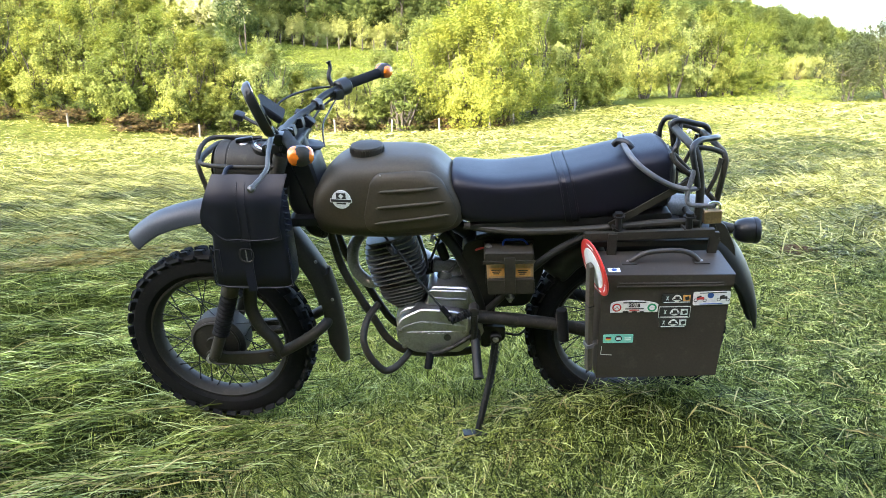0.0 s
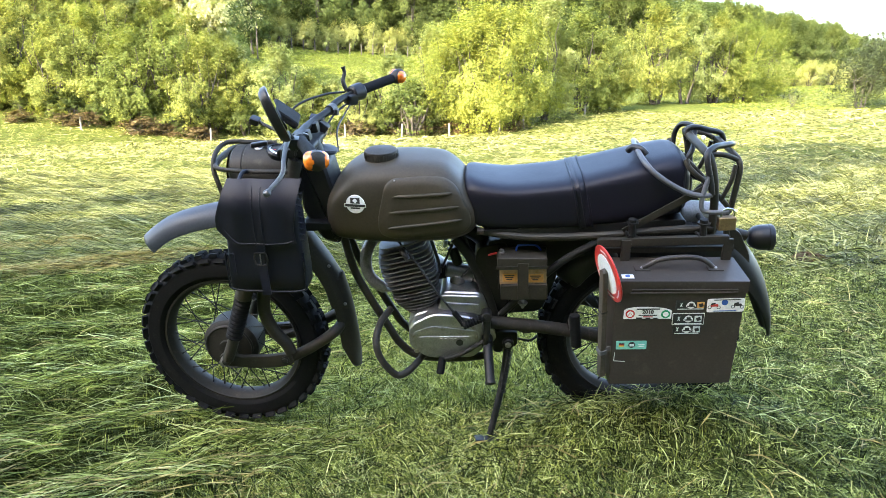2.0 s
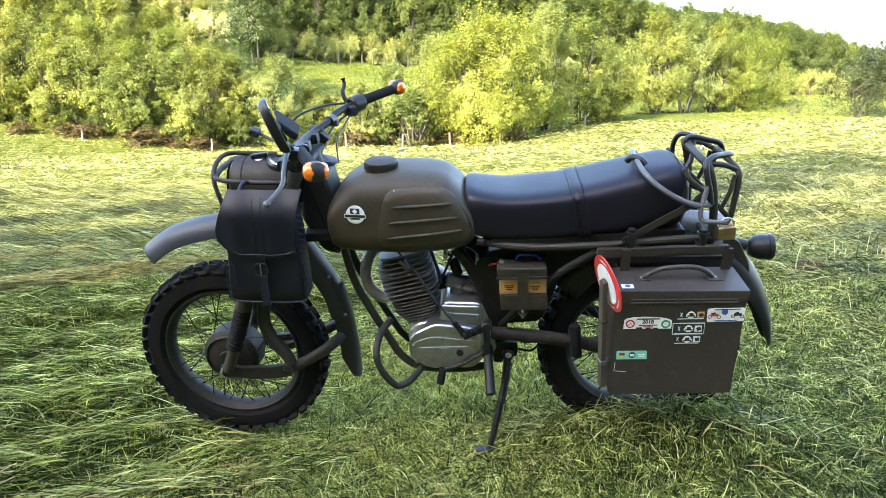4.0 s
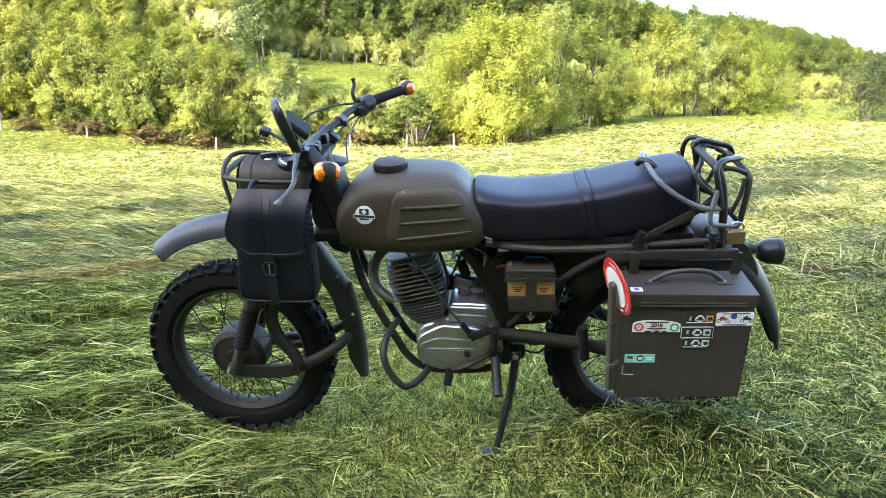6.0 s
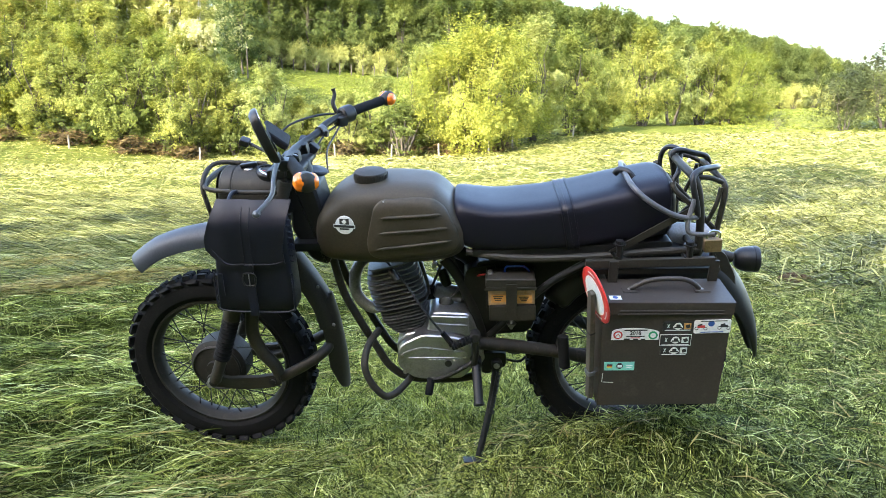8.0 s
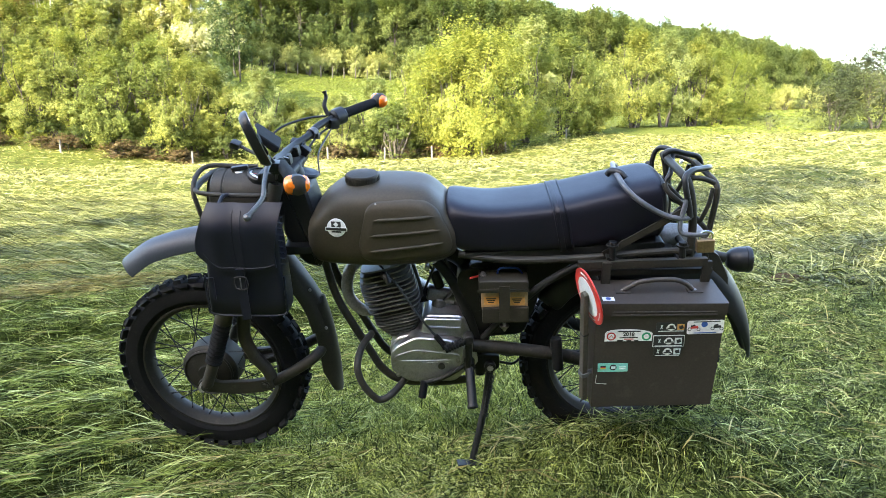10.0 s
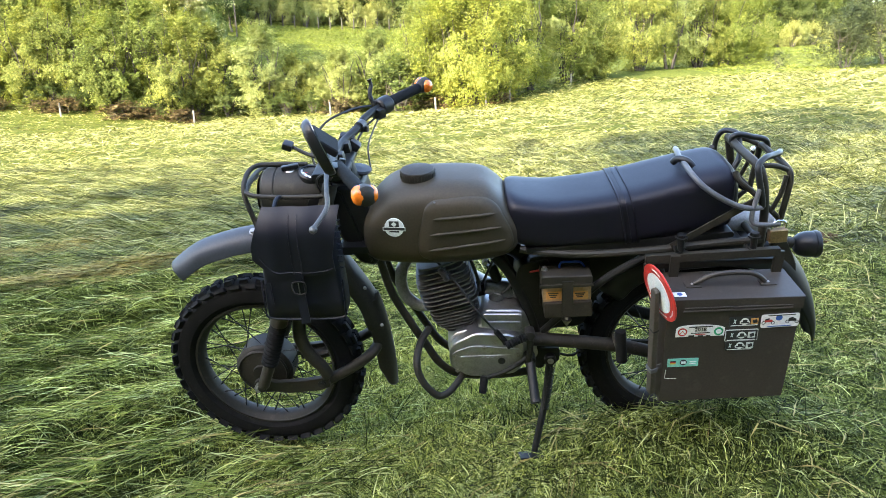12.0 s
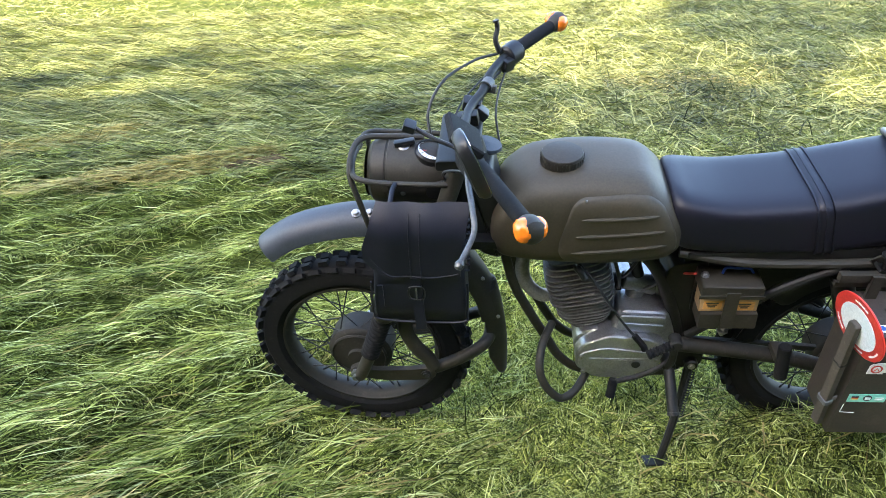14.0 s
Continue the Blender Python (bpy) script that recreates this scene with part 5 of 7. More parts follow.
def motor():
    eng = holder("engine", bike, "air-cooled single-cylinder two-stroke engine with dull aluminium cases")
    base, ax = V(-0.108, 0, 0.492), V(-0.25, 0, 0.968)
    ang = math.degrees(math.atan2(ax.x, ax.z))
    def fin(at, wx, wy, thick, r):
        rings = []
        for h, s in ((-thick / 2, 0.975), (-thick * 0.3, 1.0), (thick * 0.3, 1.0), (thick / 2, 0.975)):
            rings.append([V(x * s, y * s, h) for x, y in round_outline([(-wx / 2, -wy / 2), (wx / 2, -wy / 2), (wx / 2, wy / 2), (-wx / 2, wy / 2)], r, 5)])
        b_ = loft(rings)
        bmesh.ops.transform(b_, matrix=pose(*at, 0, ang, 0), verts=b_.verts)
        return b_
    for k in range(8):
        part("cylinder_fin", fin(base + ax * (0.004 + 0.0112 * k), 0.155 - 0.010 * max(0, 4 - k) ** 1.25, 0.150 - 0.003 * max(0, 4 - k), 0.0046, 0.045), FIN, eng)
    part("cylinder_barrel", rod(base - ax * 0.01, base + ax * 0.17, 0.060, 28), FIN, eng)
    for k in range(10):
        part("head_fin", fin(base + ax * (0.100 + 0.0150 * k), 0.174 - 0.0035 * max(0, k - 5) ** 1.6, 0.166 - 0.008 * max(0, k - 6), 0.0062, 0.045), FIN, eng, "grey cylinder-head fin")
    part("head_block", block((0.115, 0.12, 0.085), base + ax * 0.132, (0, ang, 0), 0.03, 3), FIN, eng)
    part("spark_plug_cap", tube([base + ax * 0.215 + V(0, -0.06, 0), base + ax * 0.225 + V(0.01, -0.085, 0.0), base + ax * 0.205 + V(0.02, -0.095, 0.0)], 0.010, 10), BLACK_PLASTIC, eng)
    cover = round_outline([(-0.143, 0.452), (-0.140, 0.394), (-0.086, 0.356), (-0.012, 0.352), (0.060, 0.388), (0.088, 0.440), (0.086, 0.488), (0.044, 0.510), (-0.063, 0.517), (-0.126, 0.482)], 0.018)
    part("clutch_cover", plate(cover, -0.122, -0.058, 0.009, 3), ALU, eng, "dull aluminium engine side cover")
    step_ = round_outline([(-0.135, 0.448), (-0.132, 0.398), (-0.088, 0.361), (0.010, 0.361), (0.056, 0.386), (0.078, 0.432), (0.076, 0.460), (-0.07, 0.475)], 0.02)
    part("cover_face", plate(step_, -0.1265, -0.118, 0.003, 2), ALU, eng)
    case = round_outline([(-0.15, 0.46), (-0.13, 0.36), (-0.07, 0.335), (0.06, 0.335), (0.115, 0.40), (0.115, 0.50), (0.085, 0.575), (-0.035, 0.578), (-0.05, 0.51), (-0.12, 0.50)], 0.02)
    part("crank_case", plate(case, -0.088, 0.115, 0.01, 3), ALU, eng, "aluminium crankcase")
    top = round_outline([(-0.046, 0.520), (0.082, 0.505), (0.080, 0.570), (-0.040, 0.572)], 0.012)
    part("upper_case_cover", plate(top, -0.100, -0.07, 0.006, 3), ALU, eng)
    part("case_ridge", tube([(-0.03, -0.101, 0.545), (0.075, -0.101, 0.540)], 0.003, 8), ALU, eng)
    b = lathe([(0.0115, 0), (0.0115, 0.002), (0.009, 0.001), (0.002, 0.001)], (0.018, -0.129, 0.420), (0, -1, 0), 20)
    part("oil_plug", b, INK, eng, "black round plug in the side cover")
    for k, (x, w_) in enumerate([(-0.040, 0.009), (-0.026, 0.010), (-0.010, 0.009), (0.004, 0.007), (0.036, 0.008)]):
        part("raised_mark", block((w_, 0.0016, 0.010), (x, -0.1272, 0.428), (0, 0, 0), 0.001, 1), ALU, eng)
    part("raised_line", block((0.155, 0.0014, 0.0022), (-0.03, -0.1272, 0.439), (0, -2, 0), 0.001, 1), ALU, eng)
    for x, z in ((-0.128, 0.440), (-0.035, 0.468), (0.068, 0.440), (-0.030, 0.359), (-0.118, 0.385), (0.062, 0.475)):
        part("case_screw", bolt((x, -0.128, z), (0, -1, 0), 0.0052, 0.004), STEEL, eng)
    part("sprocket_cover", plate(round_outline([(0.085, 0.475), (0.125, 0.455), (0.135, 0.42), (0.11, 0.385), (0.085, 0.40)], 0.012), -0.10, -0.04, 0.008, 2), ALU, eng)
    gear = tube([(0.098, -0.128, 0.432), (0.07, -0.138, 0.415), (0.02, -0.142, 0.385), (-0.03, -0.145, 0.368)], 0.0075, 10)
    part("gear_lever", gear, SPOKE_STEEL, eng, "dark gear lever with rubber tip")
    part("gear_lever_rubber", rod((-0.035, -0.140, 0.372), (-0.043, -0.165, 0.325), 0.0125, 12), RUBBER, eng)
    part("starter_arm", tube([(0.100, -0.135, 0.425), (0.102, -0.150, 0.47), (0.100, -0.150, 0.525)], 0.0105, 10), SPOKE_STEEL, eng, "dark steel kick starter")
    part("starter_hinge", rod((0.100, -0.165, 0.532), (0.100, -0.128, 0.532), 0.016, 14), SPOKE_STEEL, eng)
    prof = []
    a, b = V(0.092, -0.155, 0.528), V(0.030, -0.175, 0.508)
    L = (b - a).length
    for k in range(8):
        prof += [(0.0105, L * k / 8), (0.0135, L * (k + 0.4) / 8)]
    prof.append((0.012, L))
    part("starter_rubber", lathe(prof, a, b - a, 14), RUBBER, eng, "", 60)
    part("clutch_cable", tube([(-0.175, -0.055, 0.735), (-0.12, -0.09, 0.685), (-0.06, -0.11, 0.60), (-0.015, -0.125, 0.545), (0.005, -0.13, 0.525)], 0.0035, 8), BLACK_PLASTIC, eng, "black clutch cable")
    part("cable_boot", tube([(0.0, -0.130, 0.530), (0.025, -0.136, 0.500), (0.030, -0.138, 0.488)], 0.009, 10), RUBBER, eng)
    ex = tube([(-0.175, 0.01, 0.560), (-0.235, 0.00, 0.545), (-0.285, 0.015, 0.590), (-0.285, 0.045, 0.660), (-0.235, 0.085, 0.700), (-0.16, 0.12, 0.66), (-0.05, 0.15, 0.55), (0.10, 0.16, 0.47), (0.35, 0.175, 0.47), (0.62, 0.185, 0.50)], lambda t: 0.019 + 0.016 * max(0, min(1, (t - 0.55) * 4)), 14)
    part("exhaust_pipe", ex, EXHAUST, eng, "weathered grey exhaust pipe")
    carb = holder("carburettor", bike, "dull metal carburettor with black hoses")
    part("carburettor_body", rod((-0.03, -0.01, 0.620), (0.06, -0.01, 0.600), 0.026, 18), FIN, carb)
    part("float_bowl", rod((0.012, -0.015, 0.605), (0.004, -0.015, 0.562), 0.024, 16), FIN, carb)
    part("slide_top", rod((0.010, -0.01, 0.635), (-0.010, -0.01, 0.695), 0.016, 14), BLACK, carb)
    part("intake_stub", rod((-0.065, 0, 0.600), (-0.03, -0.01, 0.612), 0.024, 16), RUBBER, carb)
    part("intake_hose", tube([(0.055, -0.01, 0.602), (0.09, 0.0, 0.625), (0.14, 0.0, 0.66)], 0.027, 14), RUBBER, carb)
    for i, pts in enumerate([[(-0.01, -0.02, 0.70), (-0.03, -0.03, 0.73), (-0.06, -0.02, 0.76)], [(0.02, -0.03, 0.60), (0.05, -0.05, 0.65), (0.04, -0.05, 0.72), (0.02, -0.04, 0.76)], [(-0.05, 0.02, 0.59), (-0.03, -0.04, 0.66), (0.0, -0.05, 0.74)], [(-0.045, -0.05, 0.625), (-0.05, -0.06, 0.67), (-0.075, -0.05, 0.745)]]):
        part("hose", tube(pts, 0.0042 + 0.001 * (i % 2), 8), BLACK_PLASTIC, carb)
    part("tap", block((0.014, 0.03, 0.014), (-0.028, -0.045, 0.722), (0, 20, 0), 0.004), ALU, carb)
    part("clip", lathe([(0.0265, -0.004), (0.0285, -0.004), (0.0285, 0.004), (0.0265, 0.004)], (0.062, -0.01, 0.604), (0.9, 0, 0.2), 18, caps=False), STEEL, carb)
    part("tail_pipe_stub", rod((0.055, 0.0, 0.575), (0.10, -0.02, 0.578), 0.011, 12), STEEL, carb)


motor()


def stand_and_pegs():
    leg = tube([(0.170, -0.095, 0.40), (0.160, -0.125, 0.31), (0.142, -0.168, 0.23), (0.116, -0.215, 0.125)], lambda t: 0.0125 - 0.002 * t, 10)
    side = part("side_stand", leg, BLACK, bike, "black steel side stand")
    part("stand_foot", block((0.075, 0.04, 0.006), (0.106, -0.219, 0.120), (-12, 5, 10), 0.002), BLACK, side)
    part("stand_pivot", rod((0.170, -0.06, 0.405), (0.170, -0.115, 0.405), 0.018, 14), BLACK, side)
    part("stand_bolt", bolt((0.170, -0.115, 0.405), (0, -1, 0), 0.007, 0.006), STEEL, side)
    coil = [(0.178 - 0.024 * t + 0.0075 * math.cos(t * 110), -0.112 - 0.058 * t + 0.0075 * math.sin(t * 110), 0.385 - 0.125 * t) for t in [k / 150 for k in range(151)]]
    part("stand_spring", tube(coil, 0.0016, 5, 1), SPOKE_STEEL, side)
    part("stand_bracket", plate(round_outline([(0.11, 0.44), (0.20, 0.44), (0.20, 0.39), (0.15, 0.375), (0.105, 0.40)], 0.012), -0.095, -0.06, 0.004), BLACK, side)
    part("foot_peg", rod((0.105, -0.13, 0.418), (0.115, -0.225, 0.338), 0.0145, 14), BLACK, bike, "black footrest peg")
    part("foot_peg_end", lathe([(0.0125, -0.001), (0.0165, 0.0), (0.0165, 0.008), (0.011, 0.008), (0.011, 0.002)], (0.115, -0.221, 0.341), (0.1, -0.76, -0.64), 16), SPOKE_STEEL, bike)
    part("peg_mount", rod((0.10, 0.10, 0.425), (0.105, -0.14, 0.42), 0.018, 14), BLACK, bike)
    for i, pts in enumerate([[(0.185, -0.05, 0.43), (0.23, -0.06, 0.42), (0.27, -0.05, 0.43), (0.30, -0.03, 0.45)], [(0.20, -0.09, 0.415), (0.24, -0.085, 0.405), (0.265, -0.07, 0.415)]]):
        part("brake_rod", tube(pts, 0.004, 8), SPOKE_STEEL, bike)
    part("drive_chain", block((0.42, 0.012, 0.018), (0.35, -0.04, 0.425), (0, 3, 0), 0.003), SPOKE_STEEL, bike)


stand_and_pegs()


def handlebar():
    hb = holder("handlebar", bike, "black handlebar with levers, grips and amber bar-end indicators")
    bar = tube([(-0.325, -0.400, 1.110), (-0.385, -0.240, 1.092), (-0.425, -0.150, 1.080), (-0.440, -0.075, 1.072), (-0.441, 0, 1.070), (-0.432, 0.075, 1.072), (-0.405, 0.14, 1.082), (-0.385, 0.21, 1.098), (-0.345, 0.29, 1.108), (-0.245, 0.420, 1.126)], 0.0115, 12)
    part("bar", bar, BLACK, hb, "black steel bar")
    for s, a, b in ((-1, V(-0.412, -0.175, 1.083), V(-0.313, -0.425, 1.113)), (1, V(-0.325, 0.318, 1.112), V(-0.232, 0.432, 1.128))):
        L = (b - a).length
        part("grip", lathe([(0.0155, 0), (0.0185, 0.004), (0.0185, 0.012), (0.0165, 0.016), (0.0165, L - 0.006), (0.014, L)], a, b - a, 18), RUBBER, hb, "black rubber grip")
        d = (b - a).normalized()
        body = lathe([(0.013, -0.004), (0.018, 0.004), (0.0235, 0.014), (0.0255, 0.028), (0.0235, 0.041), (0.015, 0.048), (0.002, 0.050)], b, d, 24)
        ind = part("indicator", body, OLIVE_MATT, hb, "bar-end turn indicator")
        for e, k_ in ((-1, 0.98), (1, 0.90)):
            axis = V(e, 0, 0)
            axis = (axis - d * axis.dot(d)).normalized()
            c = b + d * 0.026 + axis * 0.009
            part("indicator_lens", lathe([(0.0235 * k_, -0.003), (0.0238 * k_, 0.006), (0.0215 * k_, 0.014 * k_), (0.015 * k_, 0.0205 * k_), (0.001, 0.0235 * k_)], c, axis, 22), AMBER, ind, "amber lens")
    part("bar_clamp", block((0.05, 0.035, 0.03), (-0.440, -0.045, 1.058), (0, -10, 0), 0.006), BLACK, hb)
    part("bar_clamp", block((0.05, 0.035, 0.03), (-0.436, 0.045, 1.058), (0, -10, 0), 0.006), BLACK, hb)
    part("clutch_lever", tube([(-0.425, -0.235, 1.108), (-0.418, -0.30, 1.098), (-0.408, -0.36, 1.086), (-0.405, -0.400, 1.062), (-0.428, -0.455, 1.037)], lambda t: 0.0065 - 0.001 * t, 10), LEVER, hb, "dull metal clutch lever")
    part("lever_ball", lathe([(0.001, -0.010), (0.007, -0.0075), (0.0100, 0), (0.007, 0.0075), (0.001, 0.010)], (-0.428, -0.457, 1.036), (0.3, 0.6, 0.3), 12), LEVER, hb)
    part("lever_perch", block((0.045, 0.05, 0.028), (-0.415, -0.215, 1.090), (0, 10, 22), 0.008), BLACK_PLASTIC, hb)
    part("brake_lever", tube([(-0.365, 0.285, 1.115), (-0.378, 0.295, 1.145), (-0.374, 0.310, 1.17), (-0.379, 0.313, 1.190)], lambda t: 0.0075 - 0.002 * t + (0.003 if t > 0.93 else 0), 10), BLACK, hb, "black brake lever")
    part("throttle_housing", lathe([(0.020, -0.025), (0.027, -0.02), (0.029, 0), (0.028, 0.018), (0.022, 0.024)], (-0.335, 0.300, 1.109), (0.62, 0.76, 0.12), 20), BLACK_PLASTIC, hb)
    part("switch_block", block((0.035, 0.04, 0.035), (-0.350, 0.270, 1.094), (0, 10, -38), 0.008), BLACK_PLASTIC, hb)
    part("switch_block", block((0.04, 0.035, 0.035), (-0.432, -0.150, 1.068), (0, 0, 20), 0.008), BLACK_PLASTIC, hb)
    part("switch_key", block((0.016, 0.018, 0.012), (-0.40, -0.165, 1.095), (0, 20, 20), 0.004), BLACK_PLASTIC, hb)
    part("steel_clamp", lathe([(0.0115, -0.012), (0.0165, -0.012), (0.0165, 0.012), (0.0115, 0.012)], (-0.395, 0.165, 1.086), (0.35, 0.9, 0.1), 16, caps=False), LEVER, hb)
    part("steel_clamp_lug", block((0.022, 0.014, 0.02), (-0.382, 0.160, 1.078), (0, 0, -20), 0.004), LEVER, hb)
    part("cable_block", block((0.045, 0.03, 0.03), (-0.43, 0.105, 1.065), (15, 10, 0), 0.006), BLACK_PLASTIC, hb)
    part("cable_block", block((0.035, 0.035, 0.028), (-0.408, 0.090, 1.050), (0, 40, 0), 0.006), BLACK_PLASTIC, hb)
    cables = [
        [(-0.372, 0.285, 1.113), (-0.43, 0.24, 1.115), (-0.50, 0.16, 1.100), (-0.535, 0.10, 1.05), (-0.525, 0.06, 1.00), (-0.49, 0.03, 0.965), (-0.46, 0.01, 0.92)],
        [(-0.360, 0.275, 1.098), (-0.42, 0.19, 1.075), (-0.465, 0.11, 1.045), (-0.475, 0.04, 1.00), (-0.45, 0.02, 0.93)],
        [(-0.355, 0.265, 1.085), (-0.395, 0.20, 1.06), (-0.42, 0.12, 1.01), (-0.41, 0.05, 0.95)],
        [(-0.42, -0.225, 1.085), (-0.465, -0.175, 1.055), (-0.485, -0.11, 1.00), (-0.46, -0.07, 0.93), (-0.40, -0.06, 0.85)],
        [(-0.43, -0.14, 1.06), (-0.45, -0.10, 1.01), (-0.44, -0.06, 0.95)],
        [(-0.345, 0.27, 1.09), (-0.365, 0.20, 1.055), (-0.372, 0.12, 1.03), (-0.36, 0.06, 0.98)],
    ]
    for i, c in enumerate(cables):
        part("cable", tube(c, 0.0036 if i % 2 == 0 else 0.0028, 8, 6), BLACK_PLASTIC, hb, "black control cable")
    stem = tube([(-0.415, -0.215, 1.095), (-0.420, -0.26, 1.13), (-0.405, -0.33, 1.165), (-0.400, -0.375, 1.19)], 0.0055, 8)
    mirror = part("mirror_stem", stem, BLACK, hb)
    nrm, c = V(0.891, 0.293, 0.348).normalized(), V(-0.408, -0.390, 1.208)
    up = (V(0, 0, 1) - nrm * nrm.z).normalized()
    sd = up.cross(nrm)
    bm_ = bmesh.new()
    rings = []
    for off, k in ((-0.016, 0.55), (-0.013, 0.86), (-0.004, 0.98), (0.006, 1.0), (0.009, 0.97)):
        rings.append([c + nrm * off + up * (0.070 * k * math.copysign(abs(math.sin(a)) ** 0.8, math.sin(a))) + sd * (0.046 * k * math.copysign(abs(math.cos(a)) ** 0.8, math.cos(a))) for a in [2 * math.pi * q / 32 for q in range(32)]])
    part("mirror_housing", loft(rings, bm_), BLACK_PLASTIC, hb, "black plastic rear-view mirror")
    gl = [c + nrm * 0.0095 + up * (0.064 * math.copysign(abs(math.sin(a)) ** 0.8, math.sin(a))) + sd * (0.041 * math.copysign(abs(math.cos(a)) ** 0.8, math.cos(a))) for a in [2 * math.pi * q / 32 for q in range(32)]]
    g2 = [p + nrm * 0.001 for p in gl]
    part("mirror_glass", loft([gl, g2]), GLASS_DARK, hb)
    # tilted flat mirror-like plate beside the mirror
    part("brake_reservoir", block((0.080, 0.10, 0.020), (-0.430, -0.225, 1.170), (0, 38, 10), 0.009, 3), RUBBER, hb)
    part("lamp_switch", block((0.028, 0.03, 0.02), (-0.555, -0.10, 1.118), (10, 20, 0), 0.006), BLACK_PLASTIC, hb)
    part("switch_stalk", tube([(-0.545, -0.10, 1.115), (-0.50, -0.12, 1.10), (-0.45, -0.14, 1.09)], 0.005, 8), BLACK_PLASTIC, hb)
    part("steering_damper_knob", lathe([(0.012, 0), (0.030, 0.004), (0.036, 0.012), (0.034, 0.018), (0.002, 0.021)], (-0.392, 0.03, 0.985), (0.2, 0, 1), 20), OLIVE_SKY_TINT, hb)


handlebar()


def headlight():
    hl = holder("headlight", bike, "dark olive headlamp housing with speedometer and tube guard")
    c, ax = V(-0.672, 0.012, 0.938), V(1, -0.05, 0.02)
    prof = [(0.045, 0), (0.066, 0.004), (0.077, 0.014), (0.080, 0.03), (0.0805, 0.046), (0.078, 0.048), (0.078, 0.051), (0.0805, 0.053), (0.079, 0.10), (0.075, 0.15), (0.066, 0.19), (0.045, 0.215), (0.02, 0.225)]
    part("lamp_housing", lathe(prof, c, ax, 44), OLIVE_MATT, hl, "dark olive headlamp housing")
    part("lamp_glass", lathe([(0.066, -0.002), (0.05, -0.010), (0.02, -0.014), (0.001, -0.015)], c, ax, 36), GLASS_DARK, hl)
    for s in (-1, 1):
        part("housing_slot", block((0.085, 0.006, 0.012), (-0.565, 0.012 + 0.0765 * s, 0.927), (4 * s, 3, 0), 0.003), OLIVE_MATT, hl)
        part("housing_bolt", bolt((-0.585, 0.012 + 0.0775 * s, 0.926), (0, s, 0), 0.0065, 0.006), STEEL, hl)
        part("lamp_bracket", plate(round_outline([(-0.53, 0.95), (-0.44, 0.98), (-0.44, 0.90), (-0.53, 0.915)], 0.015), 0.01 + 0.075 * s, 0.01 + 0.083 * s, 0.002), BLACK, hl)
    sp = V(-0.520, -0.012, 1.002)
    sa = V(0.25, -0.12, 0.96)
    part("speedometer", lathe([(0.040, -0.02), (0.041, 0.006), (0.037, 0.012), (0.034, 0.010)], sp, sa, 36, caps=False), BLACK_PLASTIC, hl, "round white-faced speedometer")
    part("speedometer_face", lathe([(0.035, 0.006), (0.001, 0.0065)], sp, sa, 36), WHITE, hl)
    for k in range(9):
        a = math.radians(-130 + 32 * k)
        q = sa.normalized().to_track_quat("Z", "Y").to_matrix()
        b = block((0.002, 0.007, 0.0006), (0, 0, 0), (0, 0, math.degrees(a)), 0, 1)
        bmesh.ops.transform(b, matrix=Matrix.Translation(sp + q @ V(-0.027 * math.sin(a), 0.027 * math.cos(a), 0.0075)) @ q.to_4x4(), verts=b.verts)
        part("dial_mark", b, INK, hl)
    b = block((0.0018, 0.028, 0.0008), (0, 0, 0), (0, 0, 40), 0, 1)
    q = sa.normalized().to_track_quat("Z", "Y").to_matrix()
    bmesh.ops.transform(b, matrix=Matrix.Translation(sp + q @ V(-0.006, 0.006, 0.008)) @ q.to_4x4(), verts=b.verts)
    part("dial_needle", b, RED, hl)
    part("ignition_base", lathe([(0.016, -0.01), (0.016, 0.004), (0.013, 0.007)], (-0.585, -0.005, 1.012), (0, -0.1, 1), 18), STEEL, hl)
    part("ignition_knob", block((0.05, 0.018, 0.014), (-0.583, -0.006, 1.026), (0, -6, 12), 0.005), BLACK_PLASTIC, hl, "black ignition switch handle")
    g_ = tube([(-0.475, -0.100, 0.972), (-0.560, -0.101, 0.972), (-0.64, -0.099, 0.974), (-0.688, -0.088, 0.978), (-0.704, -0.055, 0.982), (-0.708, 0.012, 0.985), (-0.704, 0.080, 0.985), (-0.688, 0.113, 0.984), (-0.64, 0.124, 0.980), (-0.48, 0.124, 0.975)], 0.0068, 10, 6)
    part("guard_rail", g_, OLIVE_MATT, hl, "olive tube guard round the headlamp")
    part("guard_loop", tube([(-0.665, -0.090, 0.815), (-0.690, -0.088, 0.92), (-0.705, -0.076, 0.972), (-0.707, -0.048, 1.003), (-0.699, -0.008, 1.021), (-0.675, 0.014, 1.027), (-0.62, 0.024, 1.024), (-0.54, 0.03, 1.02)], 0.0072, 10, 6), OLIVE_MATT, hl)
    for s, y in ((1, 0.112),):
        part("guard_stay", tube([(-0.655, y, 0.800), (-0.672, y, 0.86), (-0.690, y, 0.93), (-0.696, y, 0.975)], 0.0068, 10, 6), OLIVE_MATT, hl)
    part("guard_cross", tube([(-0.704, -0.05, 0.974), (-0.712, 0.012, 0.974), (-0.704, 0.07, 0.974)], 0.006, 8, 4), OLIVE_MATT, hl)
    part("guard_clip", block((0.012, 0.008, 0.028), (-0.622, -0.100, 0.966), (0, 0, 0), 0.002), OLIVE_MATT, hl)

    hl.location.z -= 0.004


headlight()


